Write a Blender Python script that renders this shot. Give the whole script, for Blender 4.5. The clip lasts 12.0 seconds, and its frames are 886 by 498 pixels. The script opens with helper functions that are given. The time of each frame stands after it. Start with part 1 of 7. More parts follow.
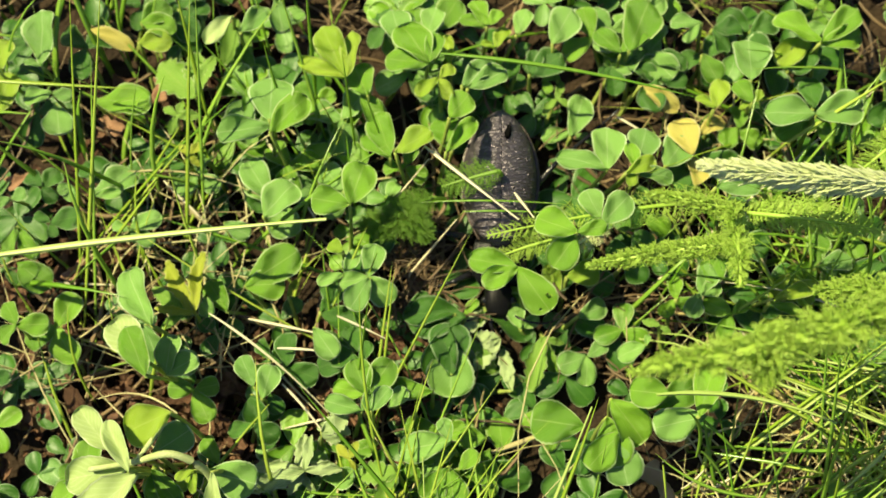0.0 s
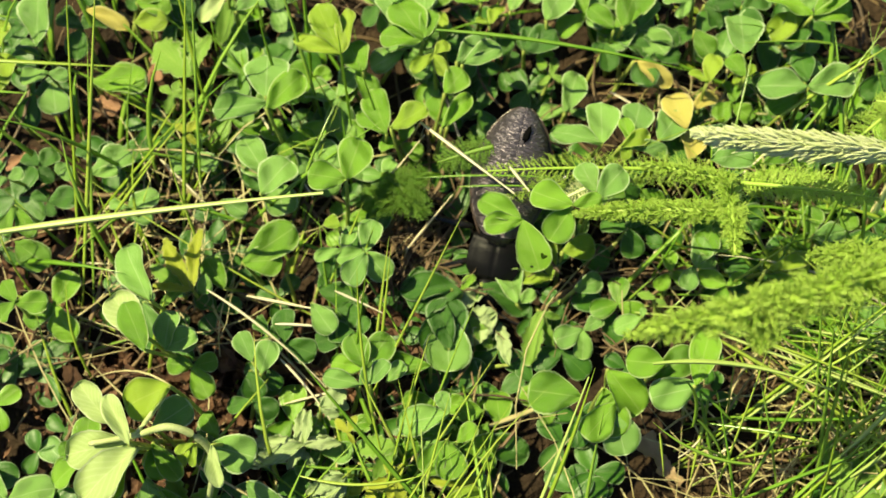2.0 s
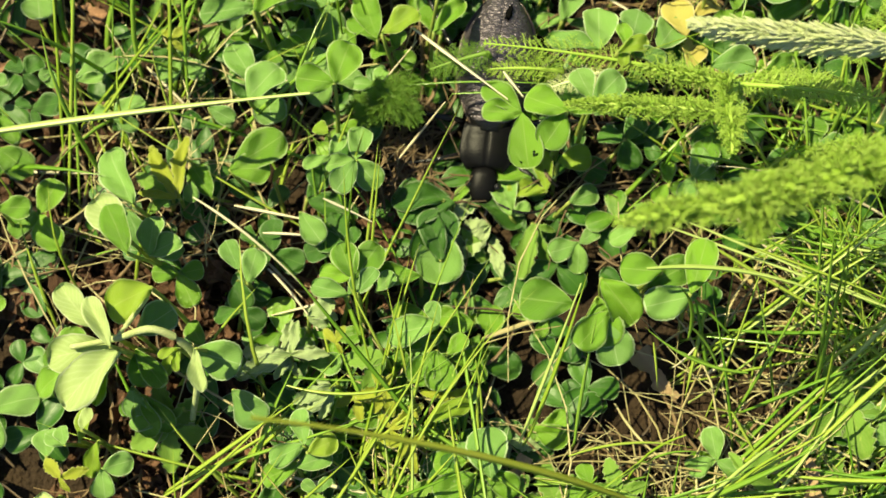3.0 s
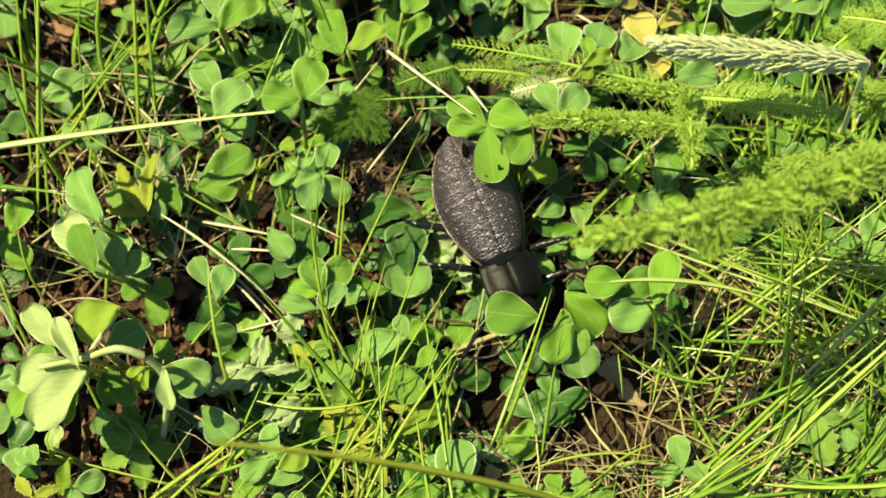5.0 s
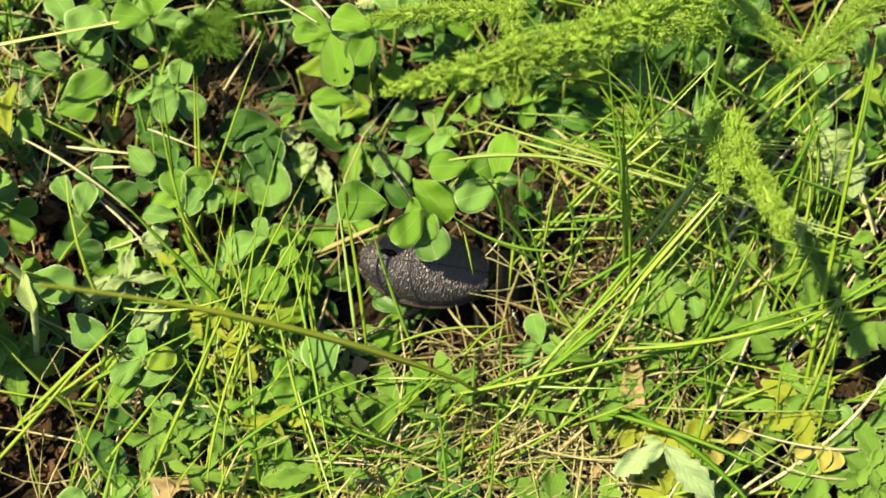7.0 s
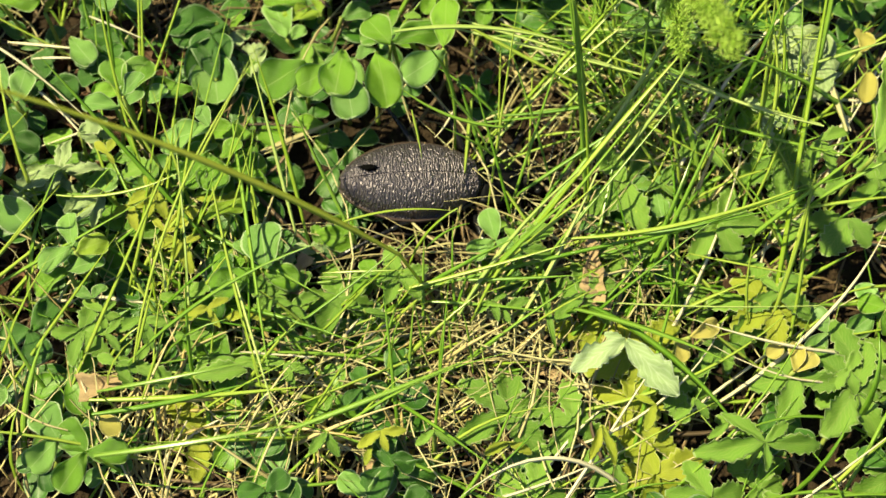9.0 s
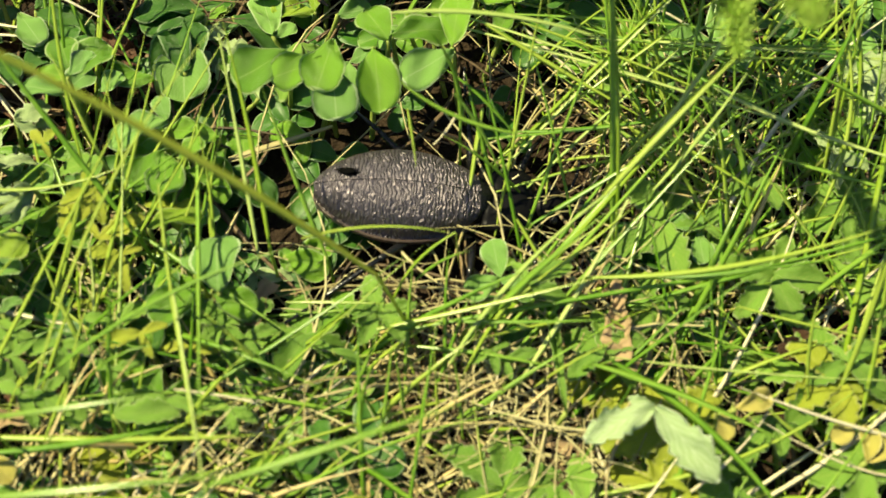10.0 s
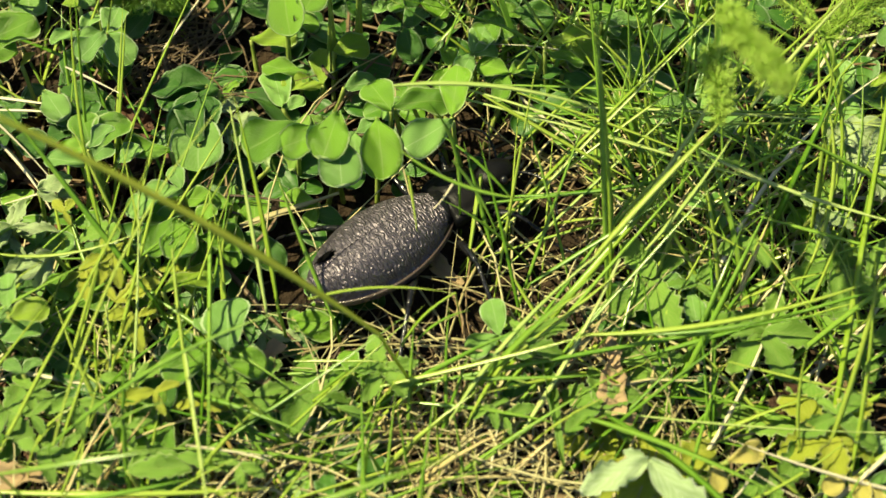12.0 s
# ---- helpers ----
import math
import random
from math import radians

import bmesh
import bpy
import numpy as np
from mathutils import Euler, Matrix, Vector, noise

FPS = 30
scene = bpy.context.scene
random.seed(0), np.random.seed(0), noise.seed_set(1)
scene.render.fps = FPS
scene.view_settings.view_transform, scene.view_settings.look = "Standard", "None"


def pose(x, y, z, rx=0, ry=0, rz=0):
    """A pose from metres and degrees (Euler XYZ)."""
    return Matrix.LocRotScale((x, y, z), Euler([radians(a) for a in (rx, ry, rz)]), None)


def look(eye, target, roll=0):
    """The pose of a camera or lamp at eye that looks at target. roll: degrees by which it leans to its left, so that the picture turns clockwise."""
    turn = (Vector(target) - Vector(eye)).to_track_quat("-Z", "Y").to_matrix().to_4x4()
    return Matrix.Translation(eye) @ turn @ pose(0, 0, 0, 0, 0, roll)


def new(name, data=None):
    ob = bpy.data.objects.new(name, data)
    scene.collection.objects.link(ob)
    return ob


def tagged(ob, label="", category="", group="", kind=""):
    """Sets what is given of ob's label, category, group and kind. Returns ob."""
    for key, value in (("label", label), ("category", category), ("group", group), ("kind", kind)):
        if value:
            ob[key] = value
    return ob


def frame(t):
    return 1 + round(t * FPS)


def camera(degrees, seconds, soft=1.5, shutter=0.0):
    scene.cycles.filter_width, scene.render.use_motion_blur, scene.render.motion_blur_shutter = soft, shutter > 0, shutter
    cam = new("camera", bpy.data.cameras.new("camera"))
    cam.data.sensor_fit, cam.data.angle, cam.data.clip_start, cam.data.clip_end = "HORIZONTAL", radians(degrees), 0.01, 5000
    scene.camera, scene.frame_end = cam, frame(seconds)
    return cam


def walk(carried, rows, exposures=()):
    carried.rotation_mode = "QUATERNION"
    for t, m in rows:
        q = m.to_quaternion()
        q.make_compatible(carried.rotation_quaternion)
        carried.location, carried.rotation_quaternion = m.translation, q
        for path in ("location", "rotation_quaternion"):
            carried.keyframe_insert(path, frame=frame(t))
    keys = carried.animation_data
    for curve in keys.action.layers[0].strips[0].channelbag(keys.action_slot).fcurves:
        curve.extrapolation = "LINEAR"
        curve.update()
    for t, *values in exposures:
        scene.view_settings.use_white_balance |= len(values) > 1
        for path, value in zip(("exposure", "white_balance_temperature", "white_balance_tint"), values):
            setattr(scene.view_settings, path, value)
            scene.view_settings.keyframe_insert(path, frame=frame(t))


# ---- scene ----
cam = camera(46.0, 12.0, soft=1.5)
PATH = [
    (0, 0.00003, -0.03622, 0.19435, 11.298, -0.001, 0.004),
    (0.5, -0.00258, -0.03820, 0.19085, 11.119, -0.180, 0.443),
    (1, -0.00154, -0.03544, 0.19402, 11.477, -0.212, 0.126),
    (1.5, -0.00157, -0.03936, 0.19668, 11.560, 0.090, -0.515),
    (2, -0.00048, -0.04065, 0.19454, 11.261, -0.243, -0.559),
    (2.5, 0.00543, -0.04981, 0.18952, 9.686, 0.557, 0.275),
    (2.7, 0.00429, -0.05061, 0.18811, 9.625, 0.527, 0.166),
    (4.3, 0.00206, -0.04802, 0.19158, 9.929, -0.381, -0.938),
    (4.5, 0.00266, -0.04807, 0.19177, 9.841, -0.438, -0.904),
    (5, 0.00648, -0.04735, 0.19043, 9.343, -0.235, -0.925),
    (5.5, 0.00932, -0.05259, 0.19199, 9.371, 0.208, -1.213),
    (6, 0.01165, -0.05784, 0.19209, 9.505, 0.606, -1.271),
    (6.2, 0.01254, -0.06200, 0.19282, 9.232, 0.460, -1.354),
    (6.5, 0.01500, -0.06562, 0.19188, 9.141, -0.131, -2.495),
    (6.6, 0.01701, -0.06872, 0.18838, 9.279, -0.424, -3.706),
    (6.8, 0.02006, -0.07390, 0.18919, 10.087, -1.180, -4.929),
    (7, 0.02313, -0.07334, 0.19418, 11.280, -1.734, -5.360),
    (7.5, 0.02882, -0.08087, 0.19940, 12.902, -1.433, -6.071),
    (7.7, 0.02918, -0.08229, 0.19966, 12.949, -1.189, -6.154),
    (9.3, 0.03229, -0.10672, 0.16555, 17.338, -1.400, -4.329),
    (9.5, 0.03604, -0.10545, 0.15643, 18.302, -1.647, -3.664),
    (10, 0.03560, -0.10678, 0.14411, 22.351, -1.388, -1.129),
    (10.5, 0.03382, -0.10620, 0.14372, 24.601, -0.965, -1.099),
    (11, 0.03520, -0.10831, 0.14864, 25.816, -0.366, -1.056),
    (11.5, 0.03689, -0.10876, 0.15040, 25.992, 0.098, -1.043),
    (12, 0.03820, -0.11018, 0.14957, 26.026, -0.159, -1.173),
]
SUN, SKY, EXPOSURE = 5.0, 0.054, 0.93

# the way of the beetle: seconds, place and turn
BEETLE_ROWS = [
    (0, 0.0104, 0.0026, 0.0055, -4.7, 0.0, -181.0),
    (0.5, 0.0106, -0.0012, 0.0055, -4.7, 0.0, -184.6),
    (1, 0.0133, -0.0029, 0.0055, -4.7, 0.0, -193.9),
    (1.5, 0.0106, -0.0033, 0.0046, -11.5, 0.0, -194.5),
    (2, 0.0109, -0.0012, 0.0056, -19.0, 0.0, -192.6),
    (2.5, 0.0112, 0.0030, 0.0050, -10.0, 0.0, -189.7),
    (2.7, 0.0104, 0.0042, 0.0050, -10.0, 0.0, -190.8),
    (4.3, 0.0161, -0.0125, 0.0127, 22.3, 0.0, -148.0),
    (4.5, 0.0176, -0.0136, 0.0122, 17.4, 0.0, -149.9),
    (5, 0.0182, -0.0202, 0.0105, 7.1, 0.0, -158.6),
    (5.5, 0.0223, -0.0212, 0.0106, 9.8, 0.0, -144.6),
    (6, 0.0239, -0.0289, 0.0095, 4.8, 0.0, -139.4),
    (6.5, 0.0272, -0.0389, 0.0055, -7.0, 0.0, -125.5),
    (7, 0.0401, -0.0418, 0.0036, -13.8, 0.0, -99.4),
    (7.5, 0.0431, -0.0414, 0.0036, -13.8, 0.0, -90.1),
    (9.3, 0.0465, -0.0433, 0.0045, -9.3, 0.0, -88.3),
    (9.5, 0.0462, -0.0419, 0.0045, -9.3, 0.0, -85.7),
    (10, 0.0459, -0.0425, 0.0055, -7.0, 0.0, -91.1),
    (10.5, 0.0373, -0.0390, 0.0085, 2.3, -8.0, -75.9),
    (11, 0.0348, -0.0370, 0.0085, 0.0, -14.0, -58.0),
    (11.5, 0.0395, -0.0333, 0.0075, -2.4, -14.0, -51.3),
    (12, 0.0399, -0.0342, 0.0075, -2.4, -14.0, -51.8),
]
walk(cam, [(t, pose(*p)) for t, *p in PATH])
# a small lens, focused on the leaves: what is near it goes soft
cam.data.dof.use_dof, cam.data.dof.focus_distance, cam.data.dof.aperture_fstop = True, 0.166, 19.0

# ---- light: a clear sky and one sun, high from the upper side of the lawn ----
SUN_FROM = Vector((-0.62, 0.33, 1.0)).normalized()
world = bpy.data.worlds.new("sky")
scene.world = world
world.use_nodes = True
_wn = world.node_tree.nodes
_sky = _wn.new("ShaderNodeTexSky")
_sky.sky_type, _sky.sun_disc = "NISHITA", False
_sky.sun_elevation = math.asin(SUN_FROM.z)
_sky.sun_rotation = math.atan2(SUN_FROM.x, SUN_FROM.y)
world.node_tree.links.new(_sky.outputs[0], _wn["Background"].inputs[0])
_wn["Background"].inputs[1].default_value = SKY
_sun = new("sun", bpy.data.lights.new("sun", "SUN"))
_sun.data.energy, _sun.data.angle, _sun.data.color = SUN, radians(0.6), (1.0, 0.905, 0.52)
_sun.matrix_world = look(SUN_FROM * 3, (0, 0, 0))
scene.view_settings.exposure = EXPOSURE


# ---- materials ----
class Mat:
    """A principled material with a few node shortcuts."""

    def __init__(self, name, rough=0.5, spec=0.4):
        self.m = bpy.data.materials.new(name)
        self.m.use_nodes = True
        self.t = self.m.node_tree
        self.b = self.t.nodes["Principled BSDF"]
        self.b.inputs["Roughness"].default_value = rough
        self.b.inputs["Specular IOR Level"].default_value = spec

    def node(self, kind, **values):
        n = self.t.nodes.new("ShaderNode" + kind)
        for k, v in values.items():
            n.inputs[k.replace("_", " ")].default_value = v
        return n

    def join(self, a, b):
        self.t.links.new(a, b)

    def noise(self, scale, detail=4.0, coords="Object"):
        n, c = self.node("TexNoise", Scale=scale, Detail=detail), self.node("TexCoord")
        self.join(c.outputs[coords], n.inputs["Vector"])
        return n.outputs["Fac"]

    def ramp(self, fac, *stops):
        r = self.node("ValToRGB")
        e = r.color_ramp.elements
        for i, (at, col) in enumerate(stops):
            s = e[i] if i < 2 else e.new(at)
            s.position, s.color = at, (*col, 1)
        self.join(fac, r.inputs[0])
        return r.outputs[0]

    def mix(self, fac, a, b, mode="MIX"):
        n = self.t.nodes.new("ShaderNodeMix")
        n.data_type, n.blend_type = "RGBA", mode
        for socket, v in ((n.inputs["Factor"], fac), (n.inputs["A"], a), (n.inputs["B"], b)):
            if hasattr(v, "is_output"):
                self.join(v, socket)
            else:
                socket.default_value = v if isinstance(v, (int, float)) else (*v, 1)
        return n.outputs["Result"]

    def math(self, op, a, b=0.0):
        n = self.t.nodes.new("ShaderNodeMath")
        n.operation = op
        for socket, v in ((n.inputs[0], a), (n.inputs[1], b)):
            if hasattr(v, "is_output"):
                self.join(v, socket)
            else:
                socket.default_value = v
        return n.outputs[0]

    def bump(self, height, strength, distance):
        n = self.node("Bump", Strength=strength, Distance=distance)
        self.join(height, n.inputs["Height"])
        self.join(n.outputs[0], self.b.inputs["Normal"])
        return n.outputs[0]

    def colour(self, c, glow=0.0, through_leaf=(0.40, 0.62, 0.02)):
        """glow: the share of light that comes through a thin leaf, tinted on its way."""
        self.join(c, self.b.inputs["Base Color"])
        if glow:
            tr = self.node("BsdfTranslucent")
            warm = self.mix(0.75, c, through_leaf)
            self.join(warm, tr.inputs["Color"])
            mixed = self.node("MixShader", Fac=glow)
            self.join(self.b.outputs[0], mixed.inputs[1])
            self.join(tr.outputs[0], mixed.inputs[2])
            self.join(mixed.outputs[0], self.t.nodes["Material Output"].inputs["Surface"])
        return self


def leaf_material(name, dark, light, rim, glow=0.38, rough=0.42, veins=14.0, vein_mix=0.12, sheen=0.05, lit=(0.37, 0.68, 0.02)):
    """A leaf with a pale midrib, side veins, a hairy pale rim and blotches. UV: u across from 0 to 1, v along."""
    k = Mat(name, rough - 0.04, 0.5)
    k.b.inputs["Sheen Weight"].default_value = sheen
    k.b.inputs["Sheen Roughness"].default_value = 0.4
    k.b.inputs["Sheen Tint"].default_value = (0.85, 1.0, 0.45, 1)
    info, uv = k.node("ObjectInfo"), k.node("UVMap")
    split = k.node("SeparateXYZ")
    k.join(uv.outputs[0], split.inputs[0])
    across = k.math("ABSOLUTE", k.math("SUBTRACT", split.outputs[0], 0.5))
    slope = k.math("SUBTRACT", k.math("MULTIPLY", split.outputs[1], veins), k.math("MULTIPLY", across, veins * 0.9))
    side = k.math("POWER", k.math("ABSOLUTE", k.math("SINE", k.math("MULTIPLY", slope, math.pi))), 8.0)
    mid = k.math("LESS_THAN", across, 0.018)
    geo = k.node("NewGeometry")
    pick = k.math("FRACT", k.math("ADD", geo.outputs["Random Per Island"], info.outputs["Random"]))
    base = k.mix(pick, dark, light)
    base = k.mix(k.ramp(k.noise(420.0, 5.0), (0.35, (0, 0, 0)), (0.7, (0.55, 0.55, 0.55))), base, light)
    base = k.mix(k.ramp(k.noise(150.0, 3.0), (0.58, (0, 0, 0)), (0.8, (0.5, 0.5, 0.5))), base, rim)
    base = k.mix(k.math("MULTIPLY", side, vein_mix), base, rim)
    base = k.mix(k.math("MULTIPLY", mid, 0.32), base, rim)
    nibble = k.math("MULTIPLY", k.noise(2600.0, 2.0), 0.03)
    edge = k.math("MAXIMUM", k.math("GREATER_THAN", k.math("ADD", across, nibble), 0.472), k.math("GREATER_THAN", k.math("ADD", split.outputs[1], nibble), 0.985))
    base = k.mix(k.math("MULTIPLY", edge, 0.55), base, [0.25 + 0.75 * v for v in rim])
    hairs = k.ramp(k.noise(5200.0, 2.0), (0.60, (0, 0, 0)), (0.70, (0.35, 0.35, 0.35)))
    base = k.mix(hairs, base, rim)
    spots = k.ramp(k.noise(1900.0, 2.0), (0.66, (0, 0, 0)), (0.72, (0.55, 0.55, 0.55)))
    base = k.mix(spots, base, [v * 0.55 for v in dark])
    k.colour(base, glow, lit)
    k.bump(k.math("SUBTRACT", k.noise(650.0, 5.0), k.math("MULTIPLY", side, 0.25)), 0.5, 0.00022)
    return k.m


def blade_material(name, dark, light, glow=0.3, rough=0.4, stripe=9.0):
    k = Mat(name, rough - 0.04, 0.65)
    uv, geo, info = k.node("UVMap"), k.node("NewGeometry"), k.node("ObjectInfo")
    split = k.node("SeparateXYZ")
    k.join(uv.outputs[0], split.inputs[0])
    ribs = k.math("ABSOLUTE", k.math("SINE", k.math("MULTIPLY", split.outputs[0], stripe)))
    pick = k.math("FRACT", k.math("ADD", geo.outputs["Random Per Island"], info.outputs["Random"]))
    base = k.mix(pick, dark, light)
    base = k.mix(k.ramp(k.noise(260.0, 4.0), (0.4, (0, 0, 0)), (0.75, (0.6, 0.6, 0.6))), base, light)
    base = k.mix(k.math("MULTIPLY", ribs, 0.25), base, dark)
    k.colour(base, glow)
    k.bump(ribs, 0.3, 0.0001)
    return k.m


def plain_material(name, a, b, scale, rough=0.7, spec=0.3, bump=0.5, distance=0.0004, glow=0.0):
    k = Mat(name, rough, spec)
    n = k.noise(scale, 6.0)
    fine = k.noise(scale * 7, 3.0)
    c = k.mix(k.ramp(n, (0.3, (0, 0, 0)), (0.7, (1, 1, 1))), a, b)
    c = k.mix(k.ramp(fine, (0.35, (0, 0, 0)), (0.75, (0.5, 0.5, 0.5))), c, [v * 0.5 for v in a])
    k.colour(c, glow)
    k.bump(fine, bump, distance)
    return k.m


M_CLOVER = leaf_material("clover_green", (0.065, 0.195, 0.008), (0.205, 0.420, 0.020), (0.48, 0.60, 0.20))
M_GREY = leaf_material("clover_blue_green", (0.075, 0.205, 0.026), (0.200, 0.400, 0.065), (0.50, 0.62, 0.32), 0.26, 0.5, sheen=0.12, lit=(0.30, 0.60, 0.05))
M_YOUNG = leaf_material("clover_young", (0.230, 0.400, 0.020), (0.350, 0.500, 0.040), (0.58, 0.66, 0.18), 0.45, lit=(0.42, 0.66, 0.03))
# darker copy of the clover green: shade on low leaves put into the colour
M_SHADED = leaf_material("clover_shade_tone", (0.028, 0.110, 0.009), (0.060, 0.180, 0.016), (0.20, 0.36, 0.08), 0.3, lit=(0.12, 0.40, 0.02))
M_POT = leaf_material("cinquefoil_green", (0.095, 0.240, 0.018), (0.210, 0.400, 0.045), (0.38, 0.46, 0.11), 0.35, 0.55, 9.0, 0.35, lit=(0.34, 0.60, 0.03))
M_POTY = leaf_material("cinquefoil_yellow", (0.300, 0.390, 0.020), (0.420, 0.470, 0.035), (0.55, 0.55, 0.12), 0.42, 0.55, 9.0, 0.3, lit=(0.50, 0.64, 0.02))
M_YELLOW = leaf_material("fading_leaf", (0.420, 0.390, 0.060), (0.580, 0.520, 0.130), (0.60, 0.52, 0.18), 0.3, 0.6, 8.0, 0.3, lit=(0.60, 0.50, 0.05))
M_PALE = leaf_material("downy_leaf", (0.200, 0.310, 0.100), (0.350, 0.460, 0.200), (0.52, 0.58, 0.34), 0.2, 0.7, 8.0, 0.4)
M_DOWNY = leaf_material("downy_young_leaf", (0.330, 0.460, 0.130), (0.500, 0.620, 0.250), (0.66, 0.72, 0.42), 0.32, 0.6, 7.0, 0.25, 0.2, (0.50, 0.70, 0.14))
M_BLADE = blade_material("grass_green", (0.110, 0.270, 0.012), (0.310, 0.500, 0.065), 0.3, 0.34)
M_BLADEY = blade_material("grass_yellow_green", (0.240, 0.385, 0.020), (0.470, 0.590, 0.095), 0.3, 0.34)
M_STRAW = blade_material("straw", (0.220, 0.165, 0.050), (0.700, 0.640, 0.330), 0.15, 0.6)
M_WISP = blade_material("wispy_straw", (0.460, 0.330, 0.090), (0.800, 0.680, 0.360), 0.2, 0.55)
M_DRY = blade_material("bleached_stem", (0.500, 0.430, 0.250), (0.760, 0.700, 0.500), 0.08, 0.65)
M_CUT = blade_material("cut_grass", (0.280, 0.420, 0.060), (0.560, 0.660, 0.220), 0.25, 0.5)
M_LOBED = leaf_material("thistle_leaf", (0.240, 0.380, 0.140), (0.480, 0.600, 0.320), (0.64, 0.72, 0.50), 0.25, 0.55, 6.0, 0.35)
M_OLIVE = blade_material("olive_stem", (0.460, 0.520, 0.040), (0.620, 0.660, 0.090), 0.35, 0.5)
M_THATCH = blade_material("thatch_brown", (0.050, 0.030, 0.015), (0.230, 0.150, 0.065), 0.05, 0.7)
M_STALK = plain_material("leaf_stalk", (0.24, 0.34, 0.05), (0.40, 0.46, 0.12), 500.0, 0.5, 0.3, 0.2, 0.0001, 0.15)
M_DOWNSTEM = plain_material("downy_stem", (0.36, 0.44, 0.16), (0.54, 0.60, 0.30), 500.0, 0.7, 0.2, 0.3, 0.0002, 0.15)
M_FROND = blade_material("yarrow_green", (0.380, 0.600, 0.045), (0.660, 0.840, 0.190), 0.45, 0.6)
M_FRONDP = blade_material("yarrow_silky", (0.640, 0.740, 0.280), (0.900, 0.920, 0.600), 0.25, 0.6)
M_FRONDD = blade_material("yarrow_dark", (0.170, 0.350, 0.040), (0.330, 0.520, 0.090), 0.5, 0.55)
M_BARK = plain_material("tan_leaf", (0.45, 0.30, 0.15), (0.60, 0.46, 0.28), 350.0, 0.7, 0.2, 0.6, 0.0003, 0.1)
M_RED = plain_material("bark_red", (0.26, 0.13, 0.07), (0.46, 0.28, 0.17), 350.0, 0.7, 0.2, 0.6, 0.0003)
M_RUST = plain_material("rust_leaf", (0.055, 0.026, 0.014), (0.19, 0.098, 0.052), 420.0, 0.65, 0.3, 0.9, 0.0004)


def lawn_ground():
    """Dark soil under the plants; further out the closed green of the lawn."""
    k = Mat("lawn_ground", 0.9, 0.2)
    c = k.node("TexCoord")
    size = k.node("VectorMath")
    size.operation = "LENGTH"
    k.join(c.outputs["Object"], size.inputs[0])
    far = k.ramp(k.math("ADD", k.math("MULTIPLY", size.outputs["Value"], 0.5), k.math("MULTIPLY", k.noise(6.0), 0.15)), (0.20, (0, 0, 0)), (0.42, (1, 1, 1)))
    fine = k.noise(900.0, 5.0)
    soil = k.mix(k.ramp(k.noise(160.0, 6.0), (0.3, (0, 0, 0)), (0.7, (1, 1, 1))), (0.020, 0.013, 0.008), (0.046, 0.029, 0.016))
    grass = k.mix(k.ramp(k.noise(45.0, 6.0), (0.35, (0, 0, 0)), (0.65, (1, 1, 1))), (0.030, 0.075, 0.010), (0.085, 0.150, 0.025))
    k.colour(k.mix(far, soil, grass))
    k.bump(fine, 1.0, 0.0015)
    return k.m


M_LAWN = lawn_ground()


def chitin(name, base, rough, wrinkles, depth, spec=0.55, ior=1.5):
    """Horny black skin with fine wavy wrinkles that run across it, and pits between them."""
    k = Mat(name, rough, spec)
    k.b.inputs["IOR"].default_value = ior
    c = k.node("TexCoord")
    squeeze = k.node("Mapping")
    squeeze.inputs["Scale"].default_value = (0.8, 1.0, 0.8)
    k.join(c.outputs["Object"], squeeze.inputs["Vector"])
    fold = k.node("TexWave", Scale=wrinkles, Distortion=10.0, Detail=2.0)
    fold.bands_direction = "Y"
    fold.inputs["Detail Scale"].default_value = 1.6
    k.join(squeeze.outputs[0], fold.inputs["Vector"])
    pits = k.node("TexVoronoi", Scale=wrinkles * 2.6)
    k.join(squeeze.outputs[0], pits.inputs["Vector"])
    w = k.noise(wrinkles * 0.25, 3.0)
    k.colour(k.mix(w, base, [x * 1.9 for x in base]))
    h = k.math("ADD", fold.outputs["Fac"], k.math("MULTIPLY", pits.outputs["Distance"], 0.5))
    k.bump(h, depth, 0.00022)
    return k.m


M_ELYTRA = chitin("wing_case_black", (0.0200, 0.0170, 0.0200), 0.47, 600.0, 1.0, 1.0, 1.7)
M_ELYTRA.node_tree.nodes["Principled BSDF"].inputs["Specular Tint"].default_value = (1.0, 0.88, 1.0, 1.0)
M_EDGE = chitin("wing_case_edge", (0.0400, 0.0260, 0.0180), 0.30, 700.0, 0.15, 1.0)
M_SHIELD = chitin("shield_black", (0.003, 0.003, 0.0035), 0.42, 900.0, 0.12, 0.14)
M_LEG = chitin("leg_black", (0.006, 0.006, 0.007), 0.25, 700.0, 0.15, 0.5)
M_HOLE = plain_material("hole_black", (0.002, 0.002, 0.002), (0.003, 0.003, 0.003), 300.0, 0.9, 0.05, 0.1)

# ---- small builders ----
RNG = random.Random(7)


def finish(bm, name, material):
    me = bpy.data.meshes.new(name)
    bm.to_mesh(me)
    bm.free()
    me.materials.append(material)
    me.polygons.foreach_set("use_smooth", [True] * len(me.polygons))
    return me


def part(name, data, parent, label="", at=None):
    ob = new(name, data)
    ob.parent = parent
    if at is not None:
        ob.matrix_basis = at
    if label:
        ob["label"] = label
    return ob


def thing(name, label, category, group="", at=None, kind=""):
    ob = new(name)
    ob.empty_display_size = 0.002
    if at is not None:
        ob.matrix_basis = at
    return tagged(ob, label, category, group, kind)


